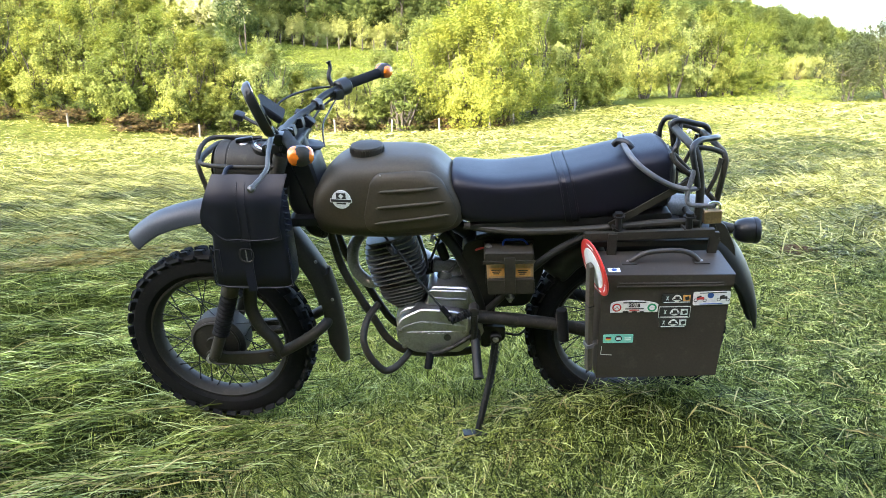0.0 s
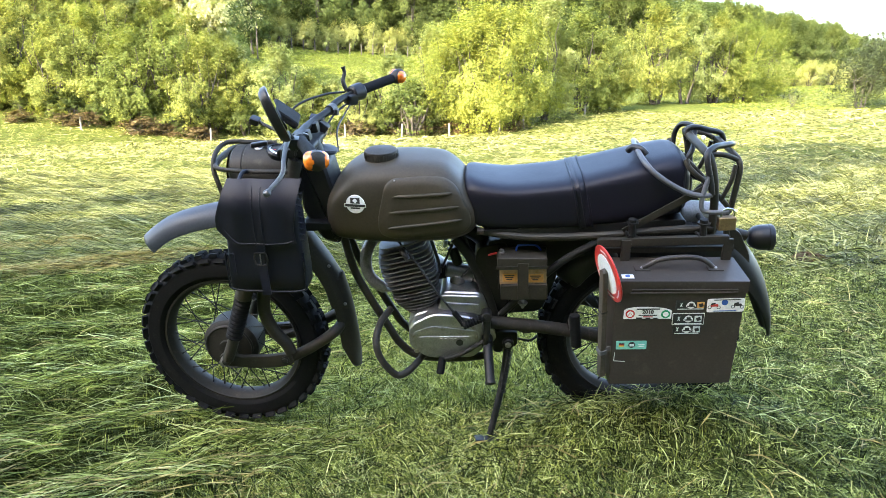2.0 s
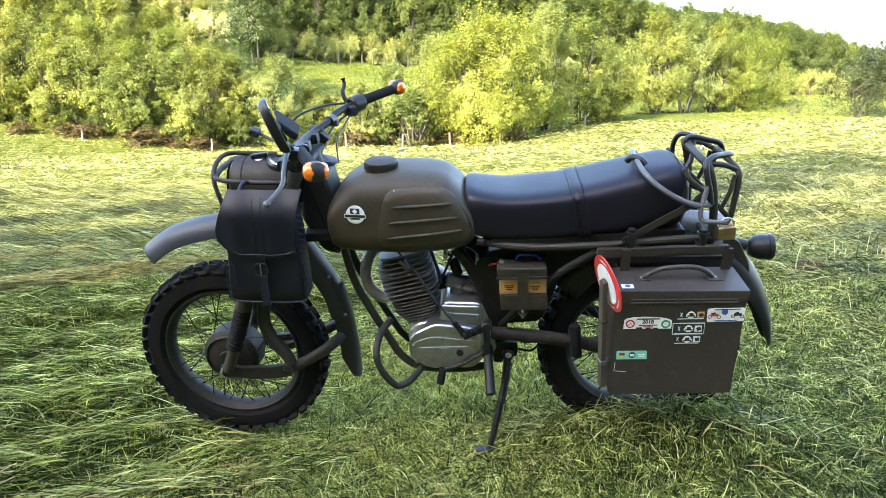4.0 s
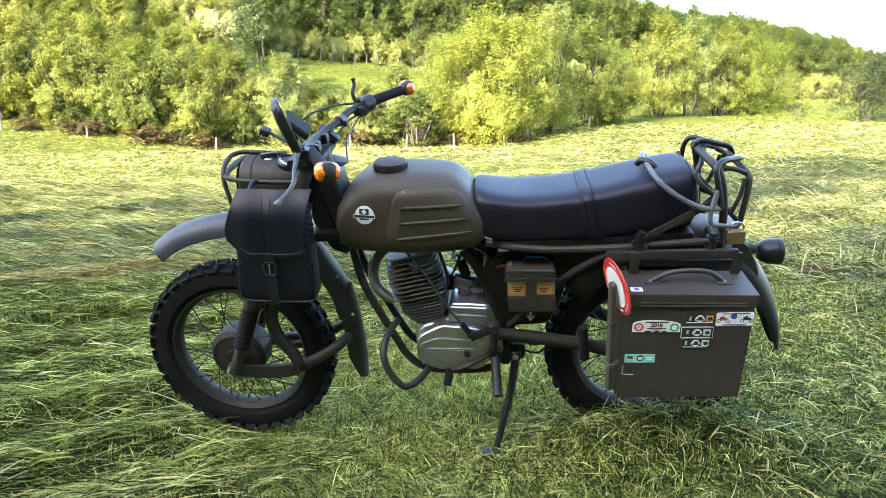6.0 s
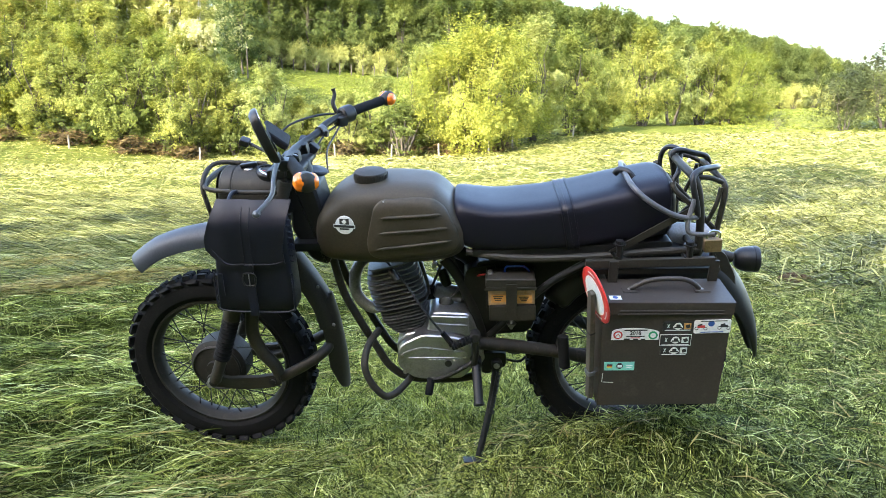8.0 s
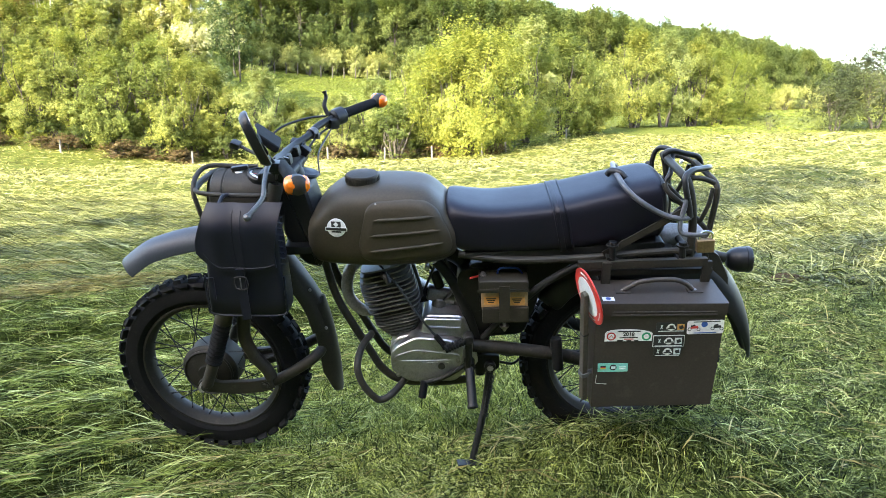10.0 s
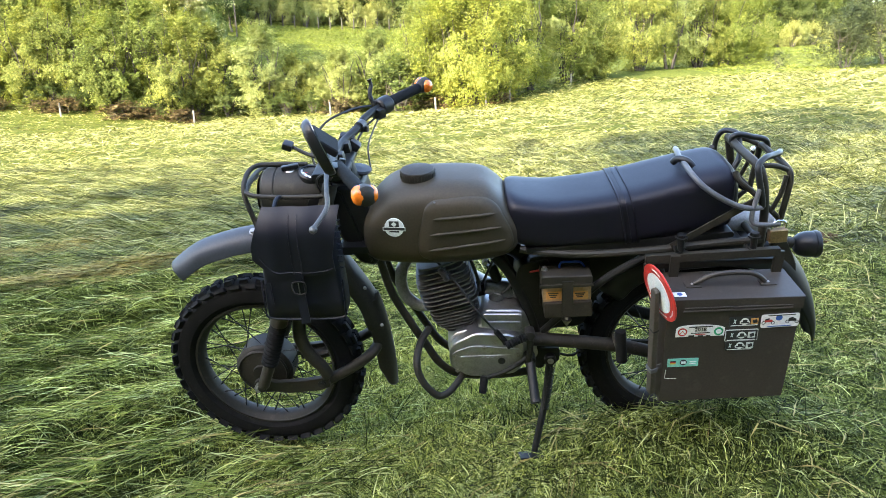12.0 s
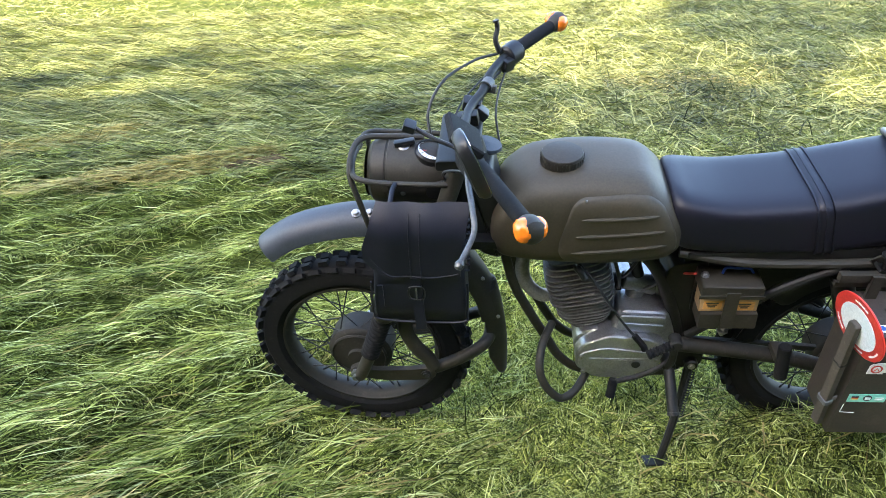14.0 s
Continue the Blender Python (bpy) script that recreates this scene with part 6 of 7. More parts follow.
def rear_end():
    mudguard("rear_mudguard", [(0.30, 0.62), (0.36, 0.70), (0.47, 0.765), (0.60, 0.785), (0.72, 0.785), (0.82, 0.762), (0.90, 0.70), (0.955, 0.61), (0.990, 0.51), (1.010, 0.405)], 0.070, 0.085, 0.004, BLACK_PLASTIC, "black rear mudguard with pointed flap", 1.2, 0.9)
    part("lamp_arm", plate(round_outline([(0.80, 0.80), (0.845, 0.775), (0.885, 0.70), (0.90, 0.62), (0.875, 0.615), (0.85, 0.68), (0.80, 0.75)], 0.012), -0.055, -0.035, 0.006), OLIVE_MATT, bike, "olive bracket of the tail lamp")
    lamp = lathe([(0.013, -0.026), (0.023, -0.022), (0.032, -0.012), (0.0375, 0.004), (0.039, 0.018), (0.0385, 0.030), (0.0405, 0.032), (0.0405, 0.041), (0.0375, 0.046), (0.034, 0.046)], (0.912, -0.01, 0.740), (0.985, -0.1, 0.05), 32)
    tl = part("tail_lamp", lamp, BLACK_PLASTIC, bike, "round black tail lamp housing")
    part("tail_lamp_lens", lathe([(0.034, 0.044), (0.030, 0.0465), (0.012, 0.048), (0.001, 0.048)], (0.912, -0.01, 0.740), (0.985, -0.1, 0.05), 28), RED, tl, "red lens")
    part("lamp_neck", tube([(0.84, -0.01, 0.755), (0.88, -0.01, 0.745)], 0.016, 12), OLIVE_MATT, tl)
    can = lathe([(0.01, -0.01), (0.036, -0.008), (0.040, 0.0), (0.040, 0.13), (0.034, 0.138), (0.01, 0.14)], (0.69, 0.035, 0.80), (1, 0, -0.05), 28)
    part("tool_canister", can, CAN_GREY, bike, "pale metal canister behind the seat")
    rack = holder("luggage_rack", bike, "olive tube luggage rack behind the seat")
    hoop = tube([(0.733, -0.132, 0.80), (0.728, -0.134, 0.90), (0.715, -0.134, 0.977), (0.700, -0.125, 1.025), (0.690, -0.095, 1.039), (0.686, 0, 1.041), (0.690, 0.095, 1.039), (0.700, 0.125, 1.025), (0.715, 0.134, 0.977), (0.728, 0.134, 0.90), (0.733, 0.132, 0.80)], 0.0115, 12)
    part("front_hoop", hoop, OLIVE_MATT, rack, "olive tube hoop")
    hoop = tube([(0.782, -0.115, 0.870), (0.786, -0.116, 0.926), (0.790, -0.114, 0.986), (0.786, -0.104, 1.012), (0.782, -0.07, 1.020), (0.780, 0, 1.021), (0.782, 0.07, 1.020), (0.786, 0.104, 1.012), (0.790, 0.114, 0.986), (0.786, 0.116, 0.926), (0.782, 0.115, 0.870)], 0.0085, 10)
    part("rear_hoop", hoop, OLIVE_MATT, rack)
    for s in (-1, 1):
        part("rack_strut", tube([(0.70, 0.118 * s, 1.033), (0.745, 0.112 * s, 1.029), (0.786, 0.104 * s, 1.012)], 0.0072, 10), OLIVE_MATT, rack)
        part("rack_stay", tube([(0.782, 0.115 * s, 0.872), (0.745, 0.12 * s, 0.909), (0.70, 0.12 * s, 0.952), (0.655, 0.11 * s, 0.990), (0.645, 0.10 * s, 1.012)], 0.0075, 10), OLIVE_MATT, rack)
        part("rack_brace", block((0.265, 0.006, 0.020), (0.595, 0.148 * s, 0.884), (0, -32.5, 0), 0.002), OLIVE_MATT, rack, "flat olive brace of the rack")
        part("rack_foot", tube([(0.733, 0.132 * s, 0.80), (0.760, 0.125 * s, 0.845), (0.782, 0.115 * s, 0.872)], 0.0075, 10), OLIVE_MATT, rack)
        part("side_loop", tube([(0.748, 0.124 * s, 0.90), (0.768, 0.122 * s, 0.956), (0.776, 0.116 * s, 1.003)], 0.0062, 10), OLIVE_MATT, rack)
        part("pannier_rail", block((0.36, 0.018, 0.024), (0.588, 0.178 * s, 0.800), (0, -2.5, 0), 0.003), OLIVE_MATT, rack, "olive rail that carries the box")
        part("pannier_rail_lower", block((0.38, 0.012, 0.016), (0.60, 0.165 * s, 0.768), (0, -2.0, 0), 0.003), OLIVE_MATT, rack)
        for x in (0.505, 0.70):
            part("clamp_bolt", rod((x, 0.172 * s, 0.79), (x - 0.004, 0.172 * s, 0.852), 0.0095, 10), BLACK, rack)
            part("clamp_nut", bolt((x - 0.004, 0.172 * s, 0.85), (0, 0, 1), 0.012, 0.014), BLACK, rack)
            part("clamp_plate", block((0.05, 0.035, 0.008), (x + 0.005, 0.165 * s, 0.805), (0, 25, 0), 0.002), BLACK, rack)
        part("hanger", block((0.026, 0.010, 0.075), (0.487, 0.188 * s, 0.768), (0, 0, 0), 0.002), OLIVE_MATT, rack)
        part("hanger", block((0.026, 0.010, 0.070), (0.768, 0.180 * s, 0.775), (0, 0, 0), 0.002), OLIVE_MATT, rack)
    part("rack_bridge", rod((0.735, -0.13, 0.805), (0.735, 0.13, 0.805), 0.010, 12), OLIVE_MATT, rack)
    part("rack_bridge", rod((0.52, -0.15, 0.80), (0.52, 0.15, 0.80), 0.010, 12), OLIVE_MATT, rack)


rear_end()


# ------------------------------------------------------------------ what hangs on the machine
def battery():
    b = thing("battery_box", "olive battery box with clear front showing amber cells", "battery", (0.205, -0.11, 0.58))
    part("case", plate(round_outline([(0.142, 0.585), (0.282, 0.590), (0.278, 0.640), (0.140, 0.634)], 0.006), -0.150, -0.075, 0.004), OLIVE_MATT, b, "olive lower tray")
    part("rear_wall", block((0.146, 0.012, 0.14), (0.206, -0.080, 0.660), (0, -2, 0), 0.003), BLACK, b)
    part("lid", plate(round_outline([(0.128, 0.694), (0.276, 0.700), (0.274, 0.728), (0.130, 0.726)], 0.008), -0.152, -0.072, 0.006, 3), OLIVE_MATT, b, "worn olive lid")
    part("lid_flange", block((0.152, 0.004, 0.010), (0.202, -0.153, 0.696), (0, -2, 0), 0.001), OLIVE_MATT, b)
    for x in (0.168, 0.245):
        cell = part("cell", block((0.062, 0.05, 0.066), (x, -0.112, 0.664), (0, -2, 0), 0.004), CELL, b, "amber battery cell seen through clear plastic")
        part("cell_label", block((0.044, 0.002, 0.026), (x, -0.138, 0.656), (0, -2, 0), 0.0005), ORANGE_PRINT, b)
        for k in range(3):
            part("label_bar", block((0.030 - 0.006 * k, 0.001, 0.003), (x - 0.002, -0.1395, 0.663 - 0.006 * k), (0, -2, 0), 0), INK, b)
    part("strap", block((0.032, 0.005, 0.118), (0.206, -0.153, 0.652), (0, -2, 0), 0.0015), OLIVE_MATT, b, "olive steel strap")
    part("strap_screw", rod((0.208, -0.140, 0.588), (0.209, -0.140, 0.555), 0.005, 10), STEEL, b)
    part("wing_nut", bolt((0.2085, -0.140, 0.575), (0, 0, -1), 0.010, 0.012), STEEL, b)
    part("blue_wire", tube([(0.185, -0.10, 0.722), (0.190, -0.10, 0.743), (0.215, -0.105, 0.748), (0.245, -0.10, 0.744), (0.262, -0.095, 0.722)], 0.0032, 8), BLUE, b, "blue wire loop")
    part("red_wire", tube([(0.140, -0.09, 0.715), (0.115, -0.08, 0.705), (0.100, -0.06, 0.69)], 0.0032, 8), WIRE_RED, b)
    part("terminal", bolt((0.142, -0.110, 0.726), (0, 0, 1), 0.007, 0.010), STEEL, b)


# amber paled so the colour includes the clear front's reflection
CELL = surface("amber_cell", (0.32, 0.19, 0.09), (0.48, 0.30, 0.17), 0.3, 30, coat=0.5)
battery()


def saddlebag():
    b = thing("saddlebag", "black leather saddlebag with buckled flap hanging at the headlamp", "bag", (-0.55, -0.15, 0.65))
    secs = []
    for z, x0, x1, y0, y1 in ((0.640, -0.638, -0.440, -0.195, -0.118), (0.650, -0.655, -0.428, -0.206, -0.112), (0.70, -0.655, -0.428, -0.206, -0.112), (0.78, -0.650, -0.432, -0.205, -0.112), (0.88, -0.648, -0.434, -0.198, -0.124), (0.93, -0.645, -0.438, -0.188, -0.145), (0.950, -0.630, -0.450, -0.180, -0.158)):
        secs.append([V(px_, py_, z) for px_, py_ in round_outline([(x0, y0), (x1, y0), (x1, y1), (x0, y1)], 0.016, 3)])
    part("bag_body", loft(secs), BAG_LEATHER, b, "black leather bag body", 60)

    def flap_y(x, z):
        u = (x + 0.548) / 0.115
        return -0.2195 + 0.006 * u * u - 0.004 * math.sin((z - 0.78) * 9) + 0.034 * max(0, (z - 0.90) / 0.07) ** 2 - 0.0025 * math.sin(x * 70)
    cols, rows_ = 18, 14
    bm = bmesh.new()
    grids = []
    for off in (0.0, 0.005):
        g_ = []
        for j in range(rows_ + 1):
            t = j / rows_
            for i in range(cols + 1):
                u = i / cols
                x = -0.666 + 0.048 * max(0, t - 0.25) + (0.224 - 0.014 * t) * u
                low = 0.792 + 0.010 * (2 * abs(u - 0.5)) ** 8 + (0.040 * max(0, 1 - u / 0.26) ** 1.2)
                z = low + (0.982 - low) * t
                g_.append(bm.verts.new(V(x, flap_y(x, z) + off, z - off * (1 if t > 0.95 else 0))))
        grids.append(g_)
    n = cols + 1
    for g_ in grids:
        for j in range(rows_):
            for i in range(cols):
                bm.faces.new((g_[j * n + i], g_[j * n + i + 1], g_[(j + 1) * n + i + 1], g_[(j + 1) * n + i]))
    rim = [i for i in range(n)] + [j * n + cols for j in range(1, rows_ + 1)] + [rows_ * n + i for i in range(cols - 1, -1, -1)] + [j * n for j in range(rows_ - 1, 0, -1)]
    for a, c in zip(rim, rim[1:] + rim[:1]):
        bm.faces.new((grids[0][a], grids[0][c], grids[1][c], grids[1][a]))
    part("flap", bm, BAG_LEATHER, b, "curved leather flap with stitched hem", 60)
    for x in (-0.556, -0.532):
        part("seam", tube([(x, flap_y(x, 0.965 - 0.183 * k / 8) - 0.0015, 0.965 - 0.183 * k / 8) for k in range(9)], 0.0018, 6, 2), BAG_LEATHER, b)
    for z in (0.785,):
        part("hem", tube([(-0.648 + 0.20 * k / 12, flap_y(-0.648 + 0.20 * k / 12, 0.79) - 0.001, 0.802 + 0.01 * (abs(k - 6) / 6) ** 8 + 0.034 * max(0, 1 - k / 2.5)) for k in range(13)], 0.0016, 6, 2), BAG_LEATHER, b)
    bm = bmesh.new()
    sweep(bm, spline([(-0.546, -0.223, 0.80), (-0.545, -0.2235, 0.765), (-0.543, -0.2255, 0.73), (-0.541, -0.2285, 0.69), (-0.538, -0.232, 0.645)], 5), [(-0.0015, -0.0125), (0.0015, -0.0125), (0.0015, 0.0125), (-0.0015, 0.0125)], up=V(1, 0, 0))
    part("strap", bm, BAG_LEATHER, b, "leather closing strap")
    bk = tube([(-0.561, -0.2285, 0.775), (-0.530, -0.2285, 0.775), (-0.529, -0.2285, 0.742), (-0.560, -0.2285, 0.742)], 0.0025, 8, 3, True)
    part("buckle", bk, SPOKE_STEEL, b, "dark steel buckle")
    part("buckle_pin", rod((-0.545, -0.231, 0.776), (-0.545, -0.230, 0.742), 0.0018, 6), STEEL, b)
    part("side_tab", block((0.012, 0.004, 0.07), (-0.632, -0.2165, 0.735), (0, 0, 0), 0.001), BAG_LEATHER, b)
    part("piping", tube([(-0.655, -0.205, 0.77), (-0.656, -0.206, 0.68), (-0.645, -0.205, 0.648), (-0.55, -0.206, 0.642), (-0.44, -0.205, 0.646), (-0.428, -0.206, 0.68), (-0.428, -0.206, 0.77)], 0.003, 6, 4), BAG_LEATHER, b)
    for k in range(9):
        z = 0.95 - 0.018 * k
        part("lacing", tube([(-0.434, -0.195, z), (-0.425, -0.19, z - 0.006), (-0.424, -0.175, z - 0.010)], 0.0022, 6, 2), BAG_LEATHER, b)
    part("hanging_strap", tube([(-0.60, -0.178, 0.968), (-0.598, -0.14, 0.985), (-0.596, -0.105, 0.980)], 0.006, 8), BAG_LEATHER, b)

    b.location.z -= 0.008


saddlebag()


def side_box():
    b = thing("metal_side_box", "brown-olive metal side box with stickers and a carrying handle", "luggage box", (0.61, -0.235, 0.41))
    x0, x1, z0, z1 = 0.444, 0.790, 0.404, 0.742
    part("box_body", plate([(x0 + 0.008, z0), (x1, z0 + 0.016), (x1, z1 - 0.028), (x0, z1 - 0.036)], -0.312, -0.168, 0.005, 2), BOX_PAINT, b, "painted sheet-metal body")
    part("box_lid", plate([(x0 - 0.004, z1 - 0.040), (x1 + 0.003, z1 - 0.032), (x1 + 0.003, z1 + 0.005), (x0 - 0.004, z1 - 0.001)], -0.315, -0.165, 0.004, 2), BOX_PAINT, b, "overlapping lid")
    part("lid_bead", tube([(0.485, -0.3155, 0.706), (0.765, -0.3155, 0.714)], 0.0028, 8), BOX_PAINT, b)
    part("lid_bead", tube([(0.488, -0.3155, 0.716), (0.765, -0.3155, 0.722)], 0.0022, 8), BOX_PAINT, b)
    part("handle", tube([(0.527, -0.24, 0.745), (0.545, -0.24, 0.757), (0.572, -0.24, 0.772), (0.62, -0.24, 0.779), (0.67, -0.24, 0.778), (0.70, -0.24, 0.765), (0.715, -0.24, 0.750)], 0.0072, 12), BOX_PAINT, b, "bent carrying handle")
    for x, z in ((0.525, 0.7425), (0.722, 0.7465)):
        part("handle_foot", block((0.042, 0.030, 0.006), (x, -0.24, z), (0, -1.0, 0), 0.002), BOX_PAINT, b)
        part("handle_rivet", lathe([(0.006, 0), (0.005, 0.003), (0.001, 0.005)], (x, -0.24, z + 0.002), (0, 0, 1), 10), STEEL, b)
    face = -0.3135

    def sticker(pts, mat_, lift=0.0, r=0.005, nm="sticker", label="", parent=b):
        return part(nm, plate(round_outline(pts, r, 3) if r else pts, face - 0.0012 - lift, face - lift, 0), mat_, parent, label)

    def rect(cx, cz, w_, h_, tilt=2.0):
        t = math.radians(tilt)
        return [(cx + a * w_ / 2 * math.cos(t) - c * h_ / 2 * math.sin(t), cz + a * w_ / 2 * math.sin(t) + c * h_ / 2 * math.cos(t)) for a, c in ((-1, -1), (1, -1), (1, 1), (-1, 1))]

    def dot(cx, cz, r, mat_, lift, nm="print_mark", parent=b):
        part(nm, lathe([(r, 0), (r, 0.0009), (0.0001, 0.0009)], (cx, face - lift, cz), (0, -1, 0), 22), mat_, parent)

    # rally sticker with a year
    cx, cz = 0.5365, 0.641
    arc = [(cx - 0.064, cz - 0.016), (cx + 0.064, cz - 0.012), (cx + 0.064, cz + 0.012)] + [(cx + 0.064 * math.cos(a) * 0.97, cz + 0.012 + 0.011 * math.sin(a)) for a in [math.pi * k / 10 for k in range(1, 10)]] + [(cx - 0.064, cz + 0.010)]
    st = sticker(arc, WHITE, 0, 0, "sticker", "white rally sticker reading 2018")
    dot(cx - 0.047, cz + 0.0005, 0.0125, RED, 0.0012, parent=st)
    dot(cx - 0.047, cz + 0.0005, 0.0085, WHITE, 0.0018, parent=st)
    part("print_mark", tube([(cx - 0.053, face - 0.003, cz - 0.004), (cx - 0.047, face - 0.003, cz + 0.005), (cx - 0.041, face - 0.003, cz - 0.004)], 0.0012, 6, 1), RED, st)
    dot(cx + 0.048, cz + 0.002, 0.0125, GREEN_PRINT, 0.0012, parent=st)
    dot(cx + 0.048, cz + 0.002, 0.0075, WHITE, 0.0018, parent=st)
    for k, (dx, w_) in enumerate(((-0.022, 0.016), (0.002, 0.013), (0.022, 0.012))):
        sticker(rect(cx + dx, cz - 0.0125, w_, 0.005), INK, 0.0012, 0.0015, "print_mark", "", st)
    sticker(rect(cx, cz + 0.0168, 0.062, 0.0032), INK, 0.0012, 0, "print_bar", "", st)
    sticker(rect(cx + 0.001, cz - 0.0025, 0.050, 0.0026), INK, 0.0012, 0, "print_bar", "", st)
    sticker(rect(cx + 0.001, cz - 0.0070, 0.026, 0.0022), RED, 0.0012, 0, "print_bar", "", st)
    cu = bpy.data.curves.new("year_2018", "FONT")
    cu.body, cu.size, cu.align_x, cu.extrude = "2018", 0.0155, "CENTER", 0.0004
    cu.offset = 0.0004
    year = new("year_2018", cu)
    year.parent = st
    year.matrix_basis = Matrix.Translation(V(cx, face - 0.0022, cz + 0.0032) - ORG[b]) @ pose(0, 0, 0, 90, 0, 0)
    cu.materials.append(INK)
    # three small black stickers
    for cz2, wide, edge in ((0.672, 0.077, False), (0.629, 0.082, True), (0.5955, 0.072, False)):
        cx2 = 0.648 if cz2 > 0.64 else 0.6465
        h2 = 0.026 if not edge else 0.032
        st = sticker(rect(cx2, cz2, wide + 0.003, h2 + 0.004), WHITE if edge else INK, 0, 0.002, "sticker", "small black sticker with white emblem fields")
        sticker(rect(cx2, cz2, wide, h2), INK, 0.0012, 0.001, "print_field", "", st)
        dot(cx2, cz2 + 0.001, 0.0108, WHITE, 0.002, parent=st)
        sticker(rect(cx2, cz2 - 0.001, 0.025, 0.0075), WHITE, 0.0024, 0.002, "print_field", "", st)
        sticker(rect(cx2, cz2 + 0.003, 0.011, 0.009), INK, 0.0040, 0.002, "print_mark", "", st)
        sticker(rect(cx2, cz2 - 0.0012, 0.021, 0.0035), INK, 0.0040, 0, "print_bar", "", st)
        sticker(rect(cx2 + 0.0255, cz2 + 0.002, 0.019, 0.0185), ORANGE_PRINT if cz2 > 0.66 else PALE, 0.002, 0, "print_field", "", st)
        sticker(rect(cx2 + 0.0265, cz2 + 0.002, 0.011, 0.010, 20), INK, 0.0032, 0, "print_mark", "", st)
        for sgn in (-1, 1):
            sticker(rect(cx2 - 0.0255, cz2 + 0.001, 0.0018, 0.013, 24 * sgn), PALE, 0.002, 0, "print_mark", "", st)
        sticker(rect(cx2, cz2 - h2 / 2 + 0.002, wide * 0.9, 0.002), WHITE, 0.002, 0, "print_bar", "", st)
    # wide sticker with two machines drawn on it
    cx, cz = 0.7400, 0.6735
    st = sticker(rect(cx, cz, 0.098, 0.041, 3), WHITE, 0, 0.006, "sticker", "white sticker with two small motorcycle drawings")
    for dx, m_ in ((-0.030, RED), (0.031, INK)):
        for w2 in (-0.012, 0.012):
            part("print_mark", lathe([(0.0052, 0), (0.0052, 0.0009), (0.0036, 0.0009), (0.0036, 0)], (cx + dx + w2, face - 0.0012, cz - 0.005 + dx * 0.05), (0, -1, 0), 16, caps=False), INK, st)
        sticker(rect(cx + dx, cz + 0.001 + dx * 0.05, 0.020, 0.007, 4), m_, 0.0014, 0.002, "print_mark", "", st)
        sticker(rect(cx + dx - 0.004, cz + 0.006 + dx * 0.05, 0.012, 0.004, 20), INK, 0.0016, 0.001, "print_mark", "", st)
    dot(cx - 0.004, cz + 0.009, 0.0085, BLUE_PRINT, 0.0012, parent=st)
    sticker(rect(cx + 0.002, cz + 0.0175, 0.07, 0.0022, 3), INK, 0.0014, 0, "print_bar", "", st)
    sticker(rect(cx, cz - 0.0165, 0.06, 0.0022, 3), BLUE_PRINT, 0.0014, 0, "print_bar", "", st)
    # teal sticker
    cx, cz = 0.5025, 0.5415
    st = sticker(rect(cx, cz, 0.083, 0.027, 2), TEAL, 0, 0.002, "sticker", "teal sticker with a dark round emblem and small flag")
    dot(cx + 0.001, cz + 0.001, 0.0095, INK, 0.0012, parent=st)
    sticker(rect(cx + 0.001, cz + 0.001, 0.012, 0.007), PALE, 0.0024, 0, "print_mark", "", st)
    for k, m_ in enumerate((INK, RED, YELLOW_PRINT)):
        sticker(rect(cx - 0.027, cz + 0.004 - 0.0035 * k, 0.015, 0.0035, 2), m_, 0.0012, 0, "print_mark", "", st)
    for k in range(2):
        sticker(rect(cx + 0.027, cz + 0.003 - 0.006 * k, 0.018, 0.0025, 2), PALE, 0.0012, 0, "print_bar", "", st)
    # little sticker lying on the lid
    st = part("sticker", block((0.032, 0.022, 0.001), (0.478, -0.288, 0.7425), (0, -1, 0), 0), WHITE, b, "small white sticker on the lid")
    part("print_mark", lathe([(0.007, 0), (0.007, 0.0008), (0.0001, 0.0008)], (0.478, -0.288, 0.7432), (0, 0, 1), 18), BLUE_PRINT, st)
    part("scratch", block((0.030, 0.0008, 0.0016), (0.476, face - 0.0002, 0.487), (0, 2, 0), 0), PALE, b)
    part("scratch", block((0.0016, 0.0008, 0.028), (0.459, face - 0.0002, 0.502), (0, 2, 0), 0), PALE, b)


BOX_PAINT = surface("brown_olive_paint", (0.029, 0.0235, 0.019), (0.040, 0.0325, 0.026), 0.50, 9, bump_s=0.12, dirt=(0.06, 0.051, 0.042), spec=0.4)
BLUE_PRINT = surface("blue_print", (0.02, 0.08, 0.30), (0.03, 0.10, 0.36), 0.4, 30)
side_box()


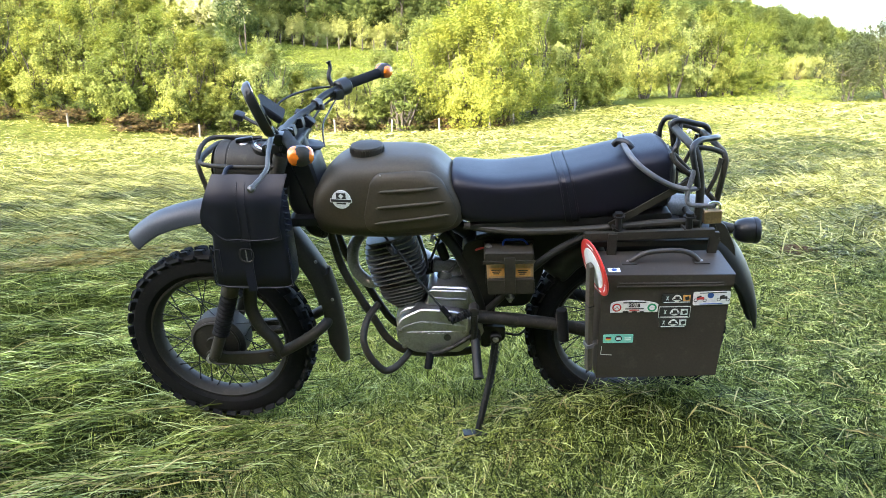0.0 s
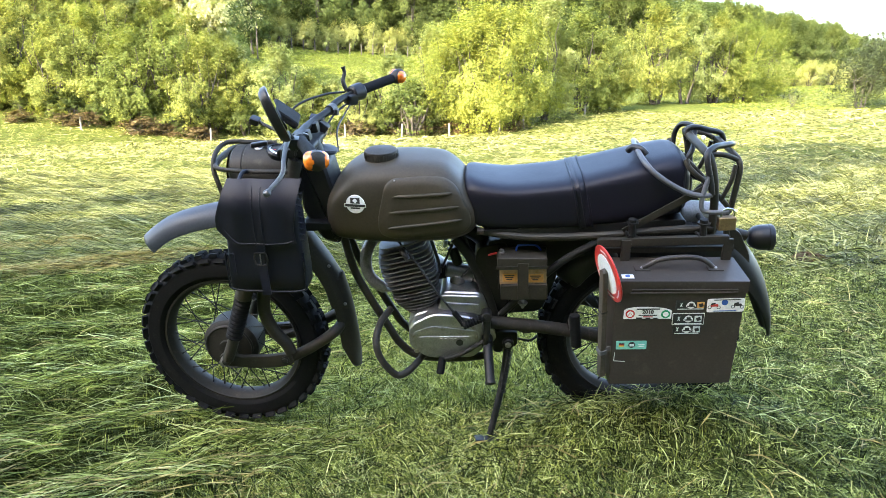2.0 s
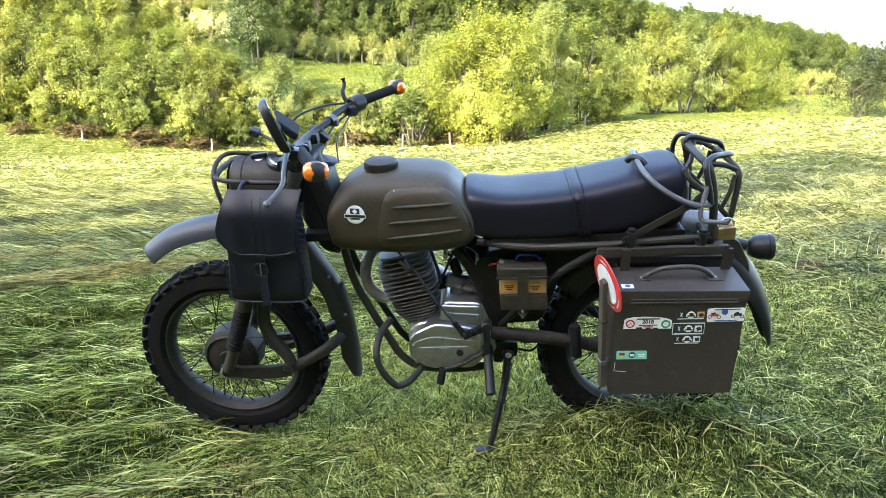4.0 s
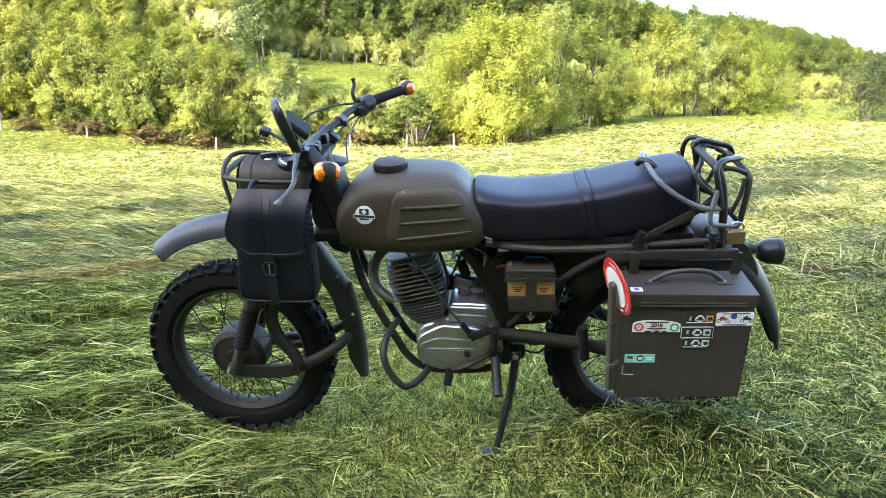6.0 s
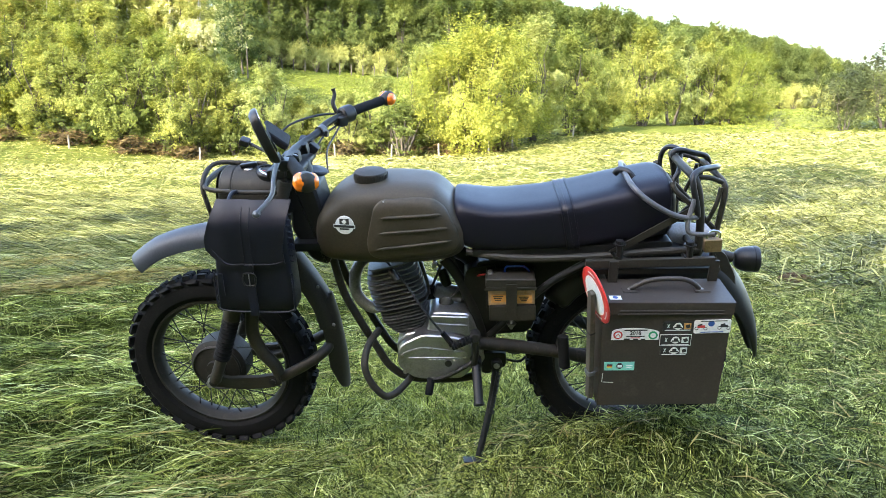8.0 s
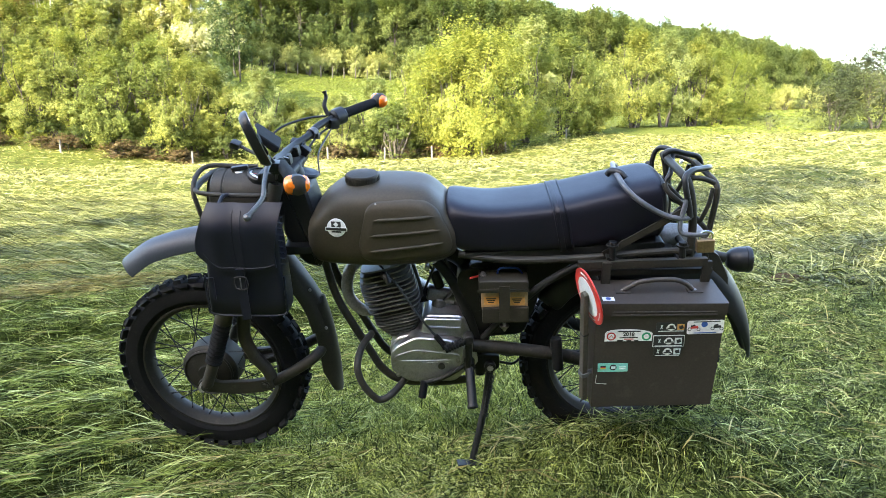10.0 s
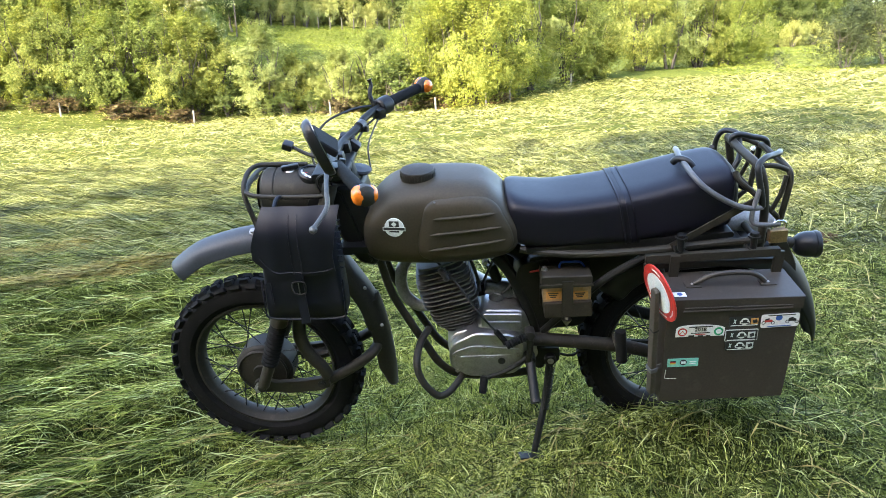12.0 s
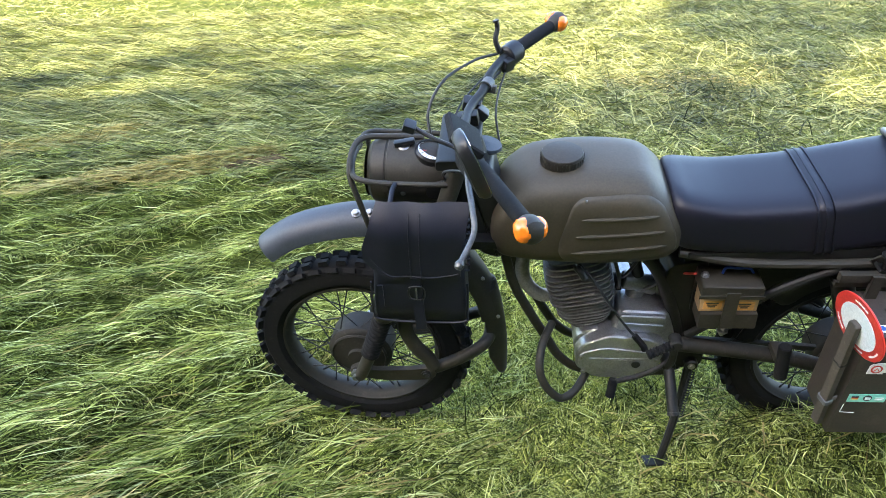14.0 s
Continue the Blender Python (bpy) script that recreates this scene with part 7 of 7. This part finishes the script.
def signal_disc():
    s = thing("signal_paddle", "red-rimmed white traffic paddle on a stained stick strapped to the box", "traffic paddle", (0.43, -0.28, 0.42))
    nrm, c = V(-0.93, -0.25, -0.25).normalized(), V(0.424, -0.292, 0.752)
    part("disc", lathe([(0.079, -0.003), (0.0815, -0.0015), (0.0815, 0.0015), (0.079, 0.003)], c, nrm, 48), RED, s, "red-rimmed disc")
    part("disc_face", lathe([(0.057, 0.0025), (0.057, 0.0040), (0.001, 0.0042)], c, nrm, 48), PALE, s, "scuffed white centre")
    q = nrm.to_track_quat("Z", "Y").to_matrix()
    up = (V(0, 0, 1) - nrm * nrm.z).normalized()
    sd = up.cross(nrm).normalized()
    for base_a in (-100, -45, 75, 200):
        for k in range(4):
            a = math.radians(base_a + 9 * k)
            p = c + nrm * 0.0034 + (up * math.sin(a) + sd * math.cos(a)) * 0.069
            b = block((0.009, 0.004, 0.0008), (0, 0, 0), (0, 0, 0), 0)
            m = Matrix((sd * -math.sin(a) + up * math.cos(a), sd * math.cos(a) + up * math.sin(a), nrm)).transposed().to_4x4()
            bmesh.ops.transform(b, matrix=Matrix.Translation(p) @ m, verts=b.verts)
            part("print_bar", b, PALE, s)
    top, low = c + nrm * 0.013 + V(0, 0, 0.012), V(0.432, -0.290, 0.425)
    d = (low - top).normalized()
    bm = bmesh.new()
    sec = [(a, e) for a, e in round_outline([(-0.013, -0.008), (0.013, -0.008), (0.013, 0.008), (-0.013, 0.008)], 0.004, 2)]
    path = [top - d * 0.004, top, top.lerp(low, 0.5), low]
    rings = []
    for i, p in enumerate(path):
        k = 0.6 if i == 0 else 1
        rings.append([p + sd * a * k + nrm * e * k for a, e in sec])
    part("stick", loft(rings, bm), STICK_WOOD, s, "olive-stained wooden stick")
    for t in (0.36,):
        p = top.lerp(low, t)
        part("collar", loft([[p + d * o + sd * a * 1.12 + nrm * e * 1.12 for a, e in sec] for o in (0, 0.004)]), SPOKE_STEEL, s)
    p = top.lerp(low, 0.735)
    tie = loft([[p + d * o + sd * a * 1.25 + nrm * e * 1.4 for a, e in sec] for o in (0, 0.012)])
    part("tie", tie, SLEEVE, s, "pale tape tie")
    part("tie_tail", block((0.030, 0.004, 0.014), p + V(0.022, -0.004, 0.004), (0, -10, 20), 0.001), SLEEVE, s)


signal_disc()


def cable_lock():
    s = thing("cable_lock", "grey sleeved cable lock looped over the seat and rack", "bicycle lock", (0.62, -0.1, 0.946))
    path = [(0.705, 0.125, 0.954), (0.64, 0.150, 0.967), (0.575, 0.145, 0.976), (0.545, 0.115, 1.002), (0.530, 0.06, 1.019), (0.522, 0.0, 1.021), (0.522, -0.06, 1.020), (0.530, -0.115, 1.008), (0.555, -0.142, 0.985), (0.60, -0.152, 0.956), (0.645, -0.156, 0.935), (0.685, -0.158, 0.927), (0.712, -0.152, 0.929)]
    part("cable", tube(path, 0.0076, 12, 6), SLEEVE, s, "grey sleeved steel cable")
    part("cable_collar", tube([(0.500, -0.02, 1.012), (0.510, -0.03, 1.026), (0.530, -0.05, 1.026), (0.545, -0.06, 1.012)], 0.010, 12, 5), BLACK_PLASTIC, s, "black plastic sleeve on the cable")
    part("cable_wrap", tube([(0.712, -0.152, 0.929), (0.705, -0.150, 0.963), (0.690, -0.147, 1.015), (0.690, -0.135, 1.042), (0.715, -0.110, 1.052), (0.745, -0.08, 1.047), (0.775, -0.05, 1.042), (0.795, -0.01, 1.032)], 0.0085, 12, 6), BLACK_PLASTIC, s, "black cable wound round the rack")
    part("cable_wrap", tube([(0.690, 0.05, 1.027), (0.680, 0.05, 1.056), (0.705, 0.055, 1.062), (0.745, 0.065, 1.051), (0.785, 0.075, 1.039), (0.800, 0.08, 1.015)], 0.0085, 12, 6), BLACK_PLASTIC, s)
    part("cable_wrap", tube([(0.672, 0.138, 0.946), (0.668, 0.138, 1.015), (0.680, 0.12, 1.053), (0.705, 0.08, 1.058), (0.70, 0.04, 1.040), (0.685, -0.01, 1.015), (0.665, -0.03, 0.980), (0.68, -0.06, 0.954), (0.71, -0.08, 0.946)], 0.0078, 12, 6), BLACK_PLASTIC, s)
    part("cable_loop", tube([(0.700, -0.150, 0.989), (0.690, -0.155, 0.946), (0.684, -0.162, 0.91), (0.690, -0.166, 0.888), (0.715, -0.170, 0.884), (0.745, -0.171, 0.885), (0.758, -0.171, 0.887)], 0.0068, 12, 6), SLEEVE, s, "grey end loop of the cable")
    k = thing("padlock", "worn brass padlock closing the cable on the rack", "padlock", (0.757, -0.171, 0.835))
    part("lock_body", block((0.048, 0.022, 0.038), (0.757, -0.171, 0.853), (0, -4, 0), 0.004, 3), BRASS, k, "brass body")
    part("shackle", tube([(0.740, -0.171, 0.868), (0.740, -0.171, 0.884), (0.748, -0.171, 0.893), (0.764, -0.171, 0.894), (0.773, -0.171, 0.886), (0.773, -0.171, 0.868)], 0.0038, 10, 5), CHROME, k, "chromed shackle")
    part("cable_tie", block((0.008, 0.012, 0.010), (0.688, -0.085, 1.070), (10, 20, 0), 0.002), WHITE, s)


cable_lock()


# ------------------------------------------------------------------ bare earth in the meadow
EARTH = surface("dry_earth", (0.055, 0.034, 0.017), (0.115, 0.076, 0.044), 0.95, 18, fine=120, bump_s=0.8, bump_d=0.01, spec=0.05, dirt=(0.13, 0.10, 0.06))


def earth_patch(x, y, wide, deep, high, turn, seed, label):
    """A low mound of crumbled earth with loose clods."""
    r = random.Random(seed)
    ob = thing("earth_mound", label, "earth", (0, 0, 0), "bare earth in the meadow")
    ob.parent = None
    bm = bmesh.new()
    n = 14
    rows_ = []
    for k, s_ in enumerate((1.0, 0.72, 0.42, 0.0)):
        ring = []
        for i in range(n if s_ else 1):
            a = 2 * math.pi * i / n
            q = s_ * (1 + r.uniform(-0.22, 0.22))
            ring.append(bm.verts.new((wide * q * math.cos(a), deep * q * math.sin(a), high * (1 - s_ ** 1.5) + (r.uniform(-0.3, 0.3) * high if 0 < s_ < 1 else -0.02 * s_))))
        rows_.append(ring)
    for r0, r1 in zip(rows_, rows_[1:]):
        for i in range(n):
            if len(r1) == 1:
                bm.faces.new((r0[i], r0[(i + 1) % n], r1[0]))
            else:
                bm.faces.new((r0[i], r0[(i + 1) % n], r1[(i + 1) % n], r1[i]))
    part("mound", bm, EARTH, ob, "", 60)
    for k in range(40):
        a, q = r.uniform(0, 6.28), r.uniform(0, 1) ** 0.5
        b = bmesh.new()
        bmesh.ops.create_icosphere(b, subdivisions=2, radius=r.uniform(0.004, 0.011))
        for v in b.verts:
            v.co *= r.uniform(0.75, 1.2)
        bmesh.ops.translate(b, vec=(wide * q * math.cos(a), deep * q * math.sin(a), high * (1 - q ** 1.5) + 0.004), verts=b.verts)
        part("clod", b, EARTH, ob, "", 60)
    ob.matrix_basis = pose(x, y, float(land(x, y) + 0.6 * swath(x, y)) + 0.012, 0, 0, turn)


earth_patch(2.33, 4.65, 0.16, 0.09, 0.045, 10, 3, "small dark mound of earth in the mown grass")
earth_patch(-1.88, 4.66, 0.30, 0.10, 0.03, 25, 4, "bare brown earth at the end of the dry strip")
earth_patch(-1.66, 1.82, 0.22, 0.07, 0.03, 18, 5, "brown crumbled earth showing through the grass")
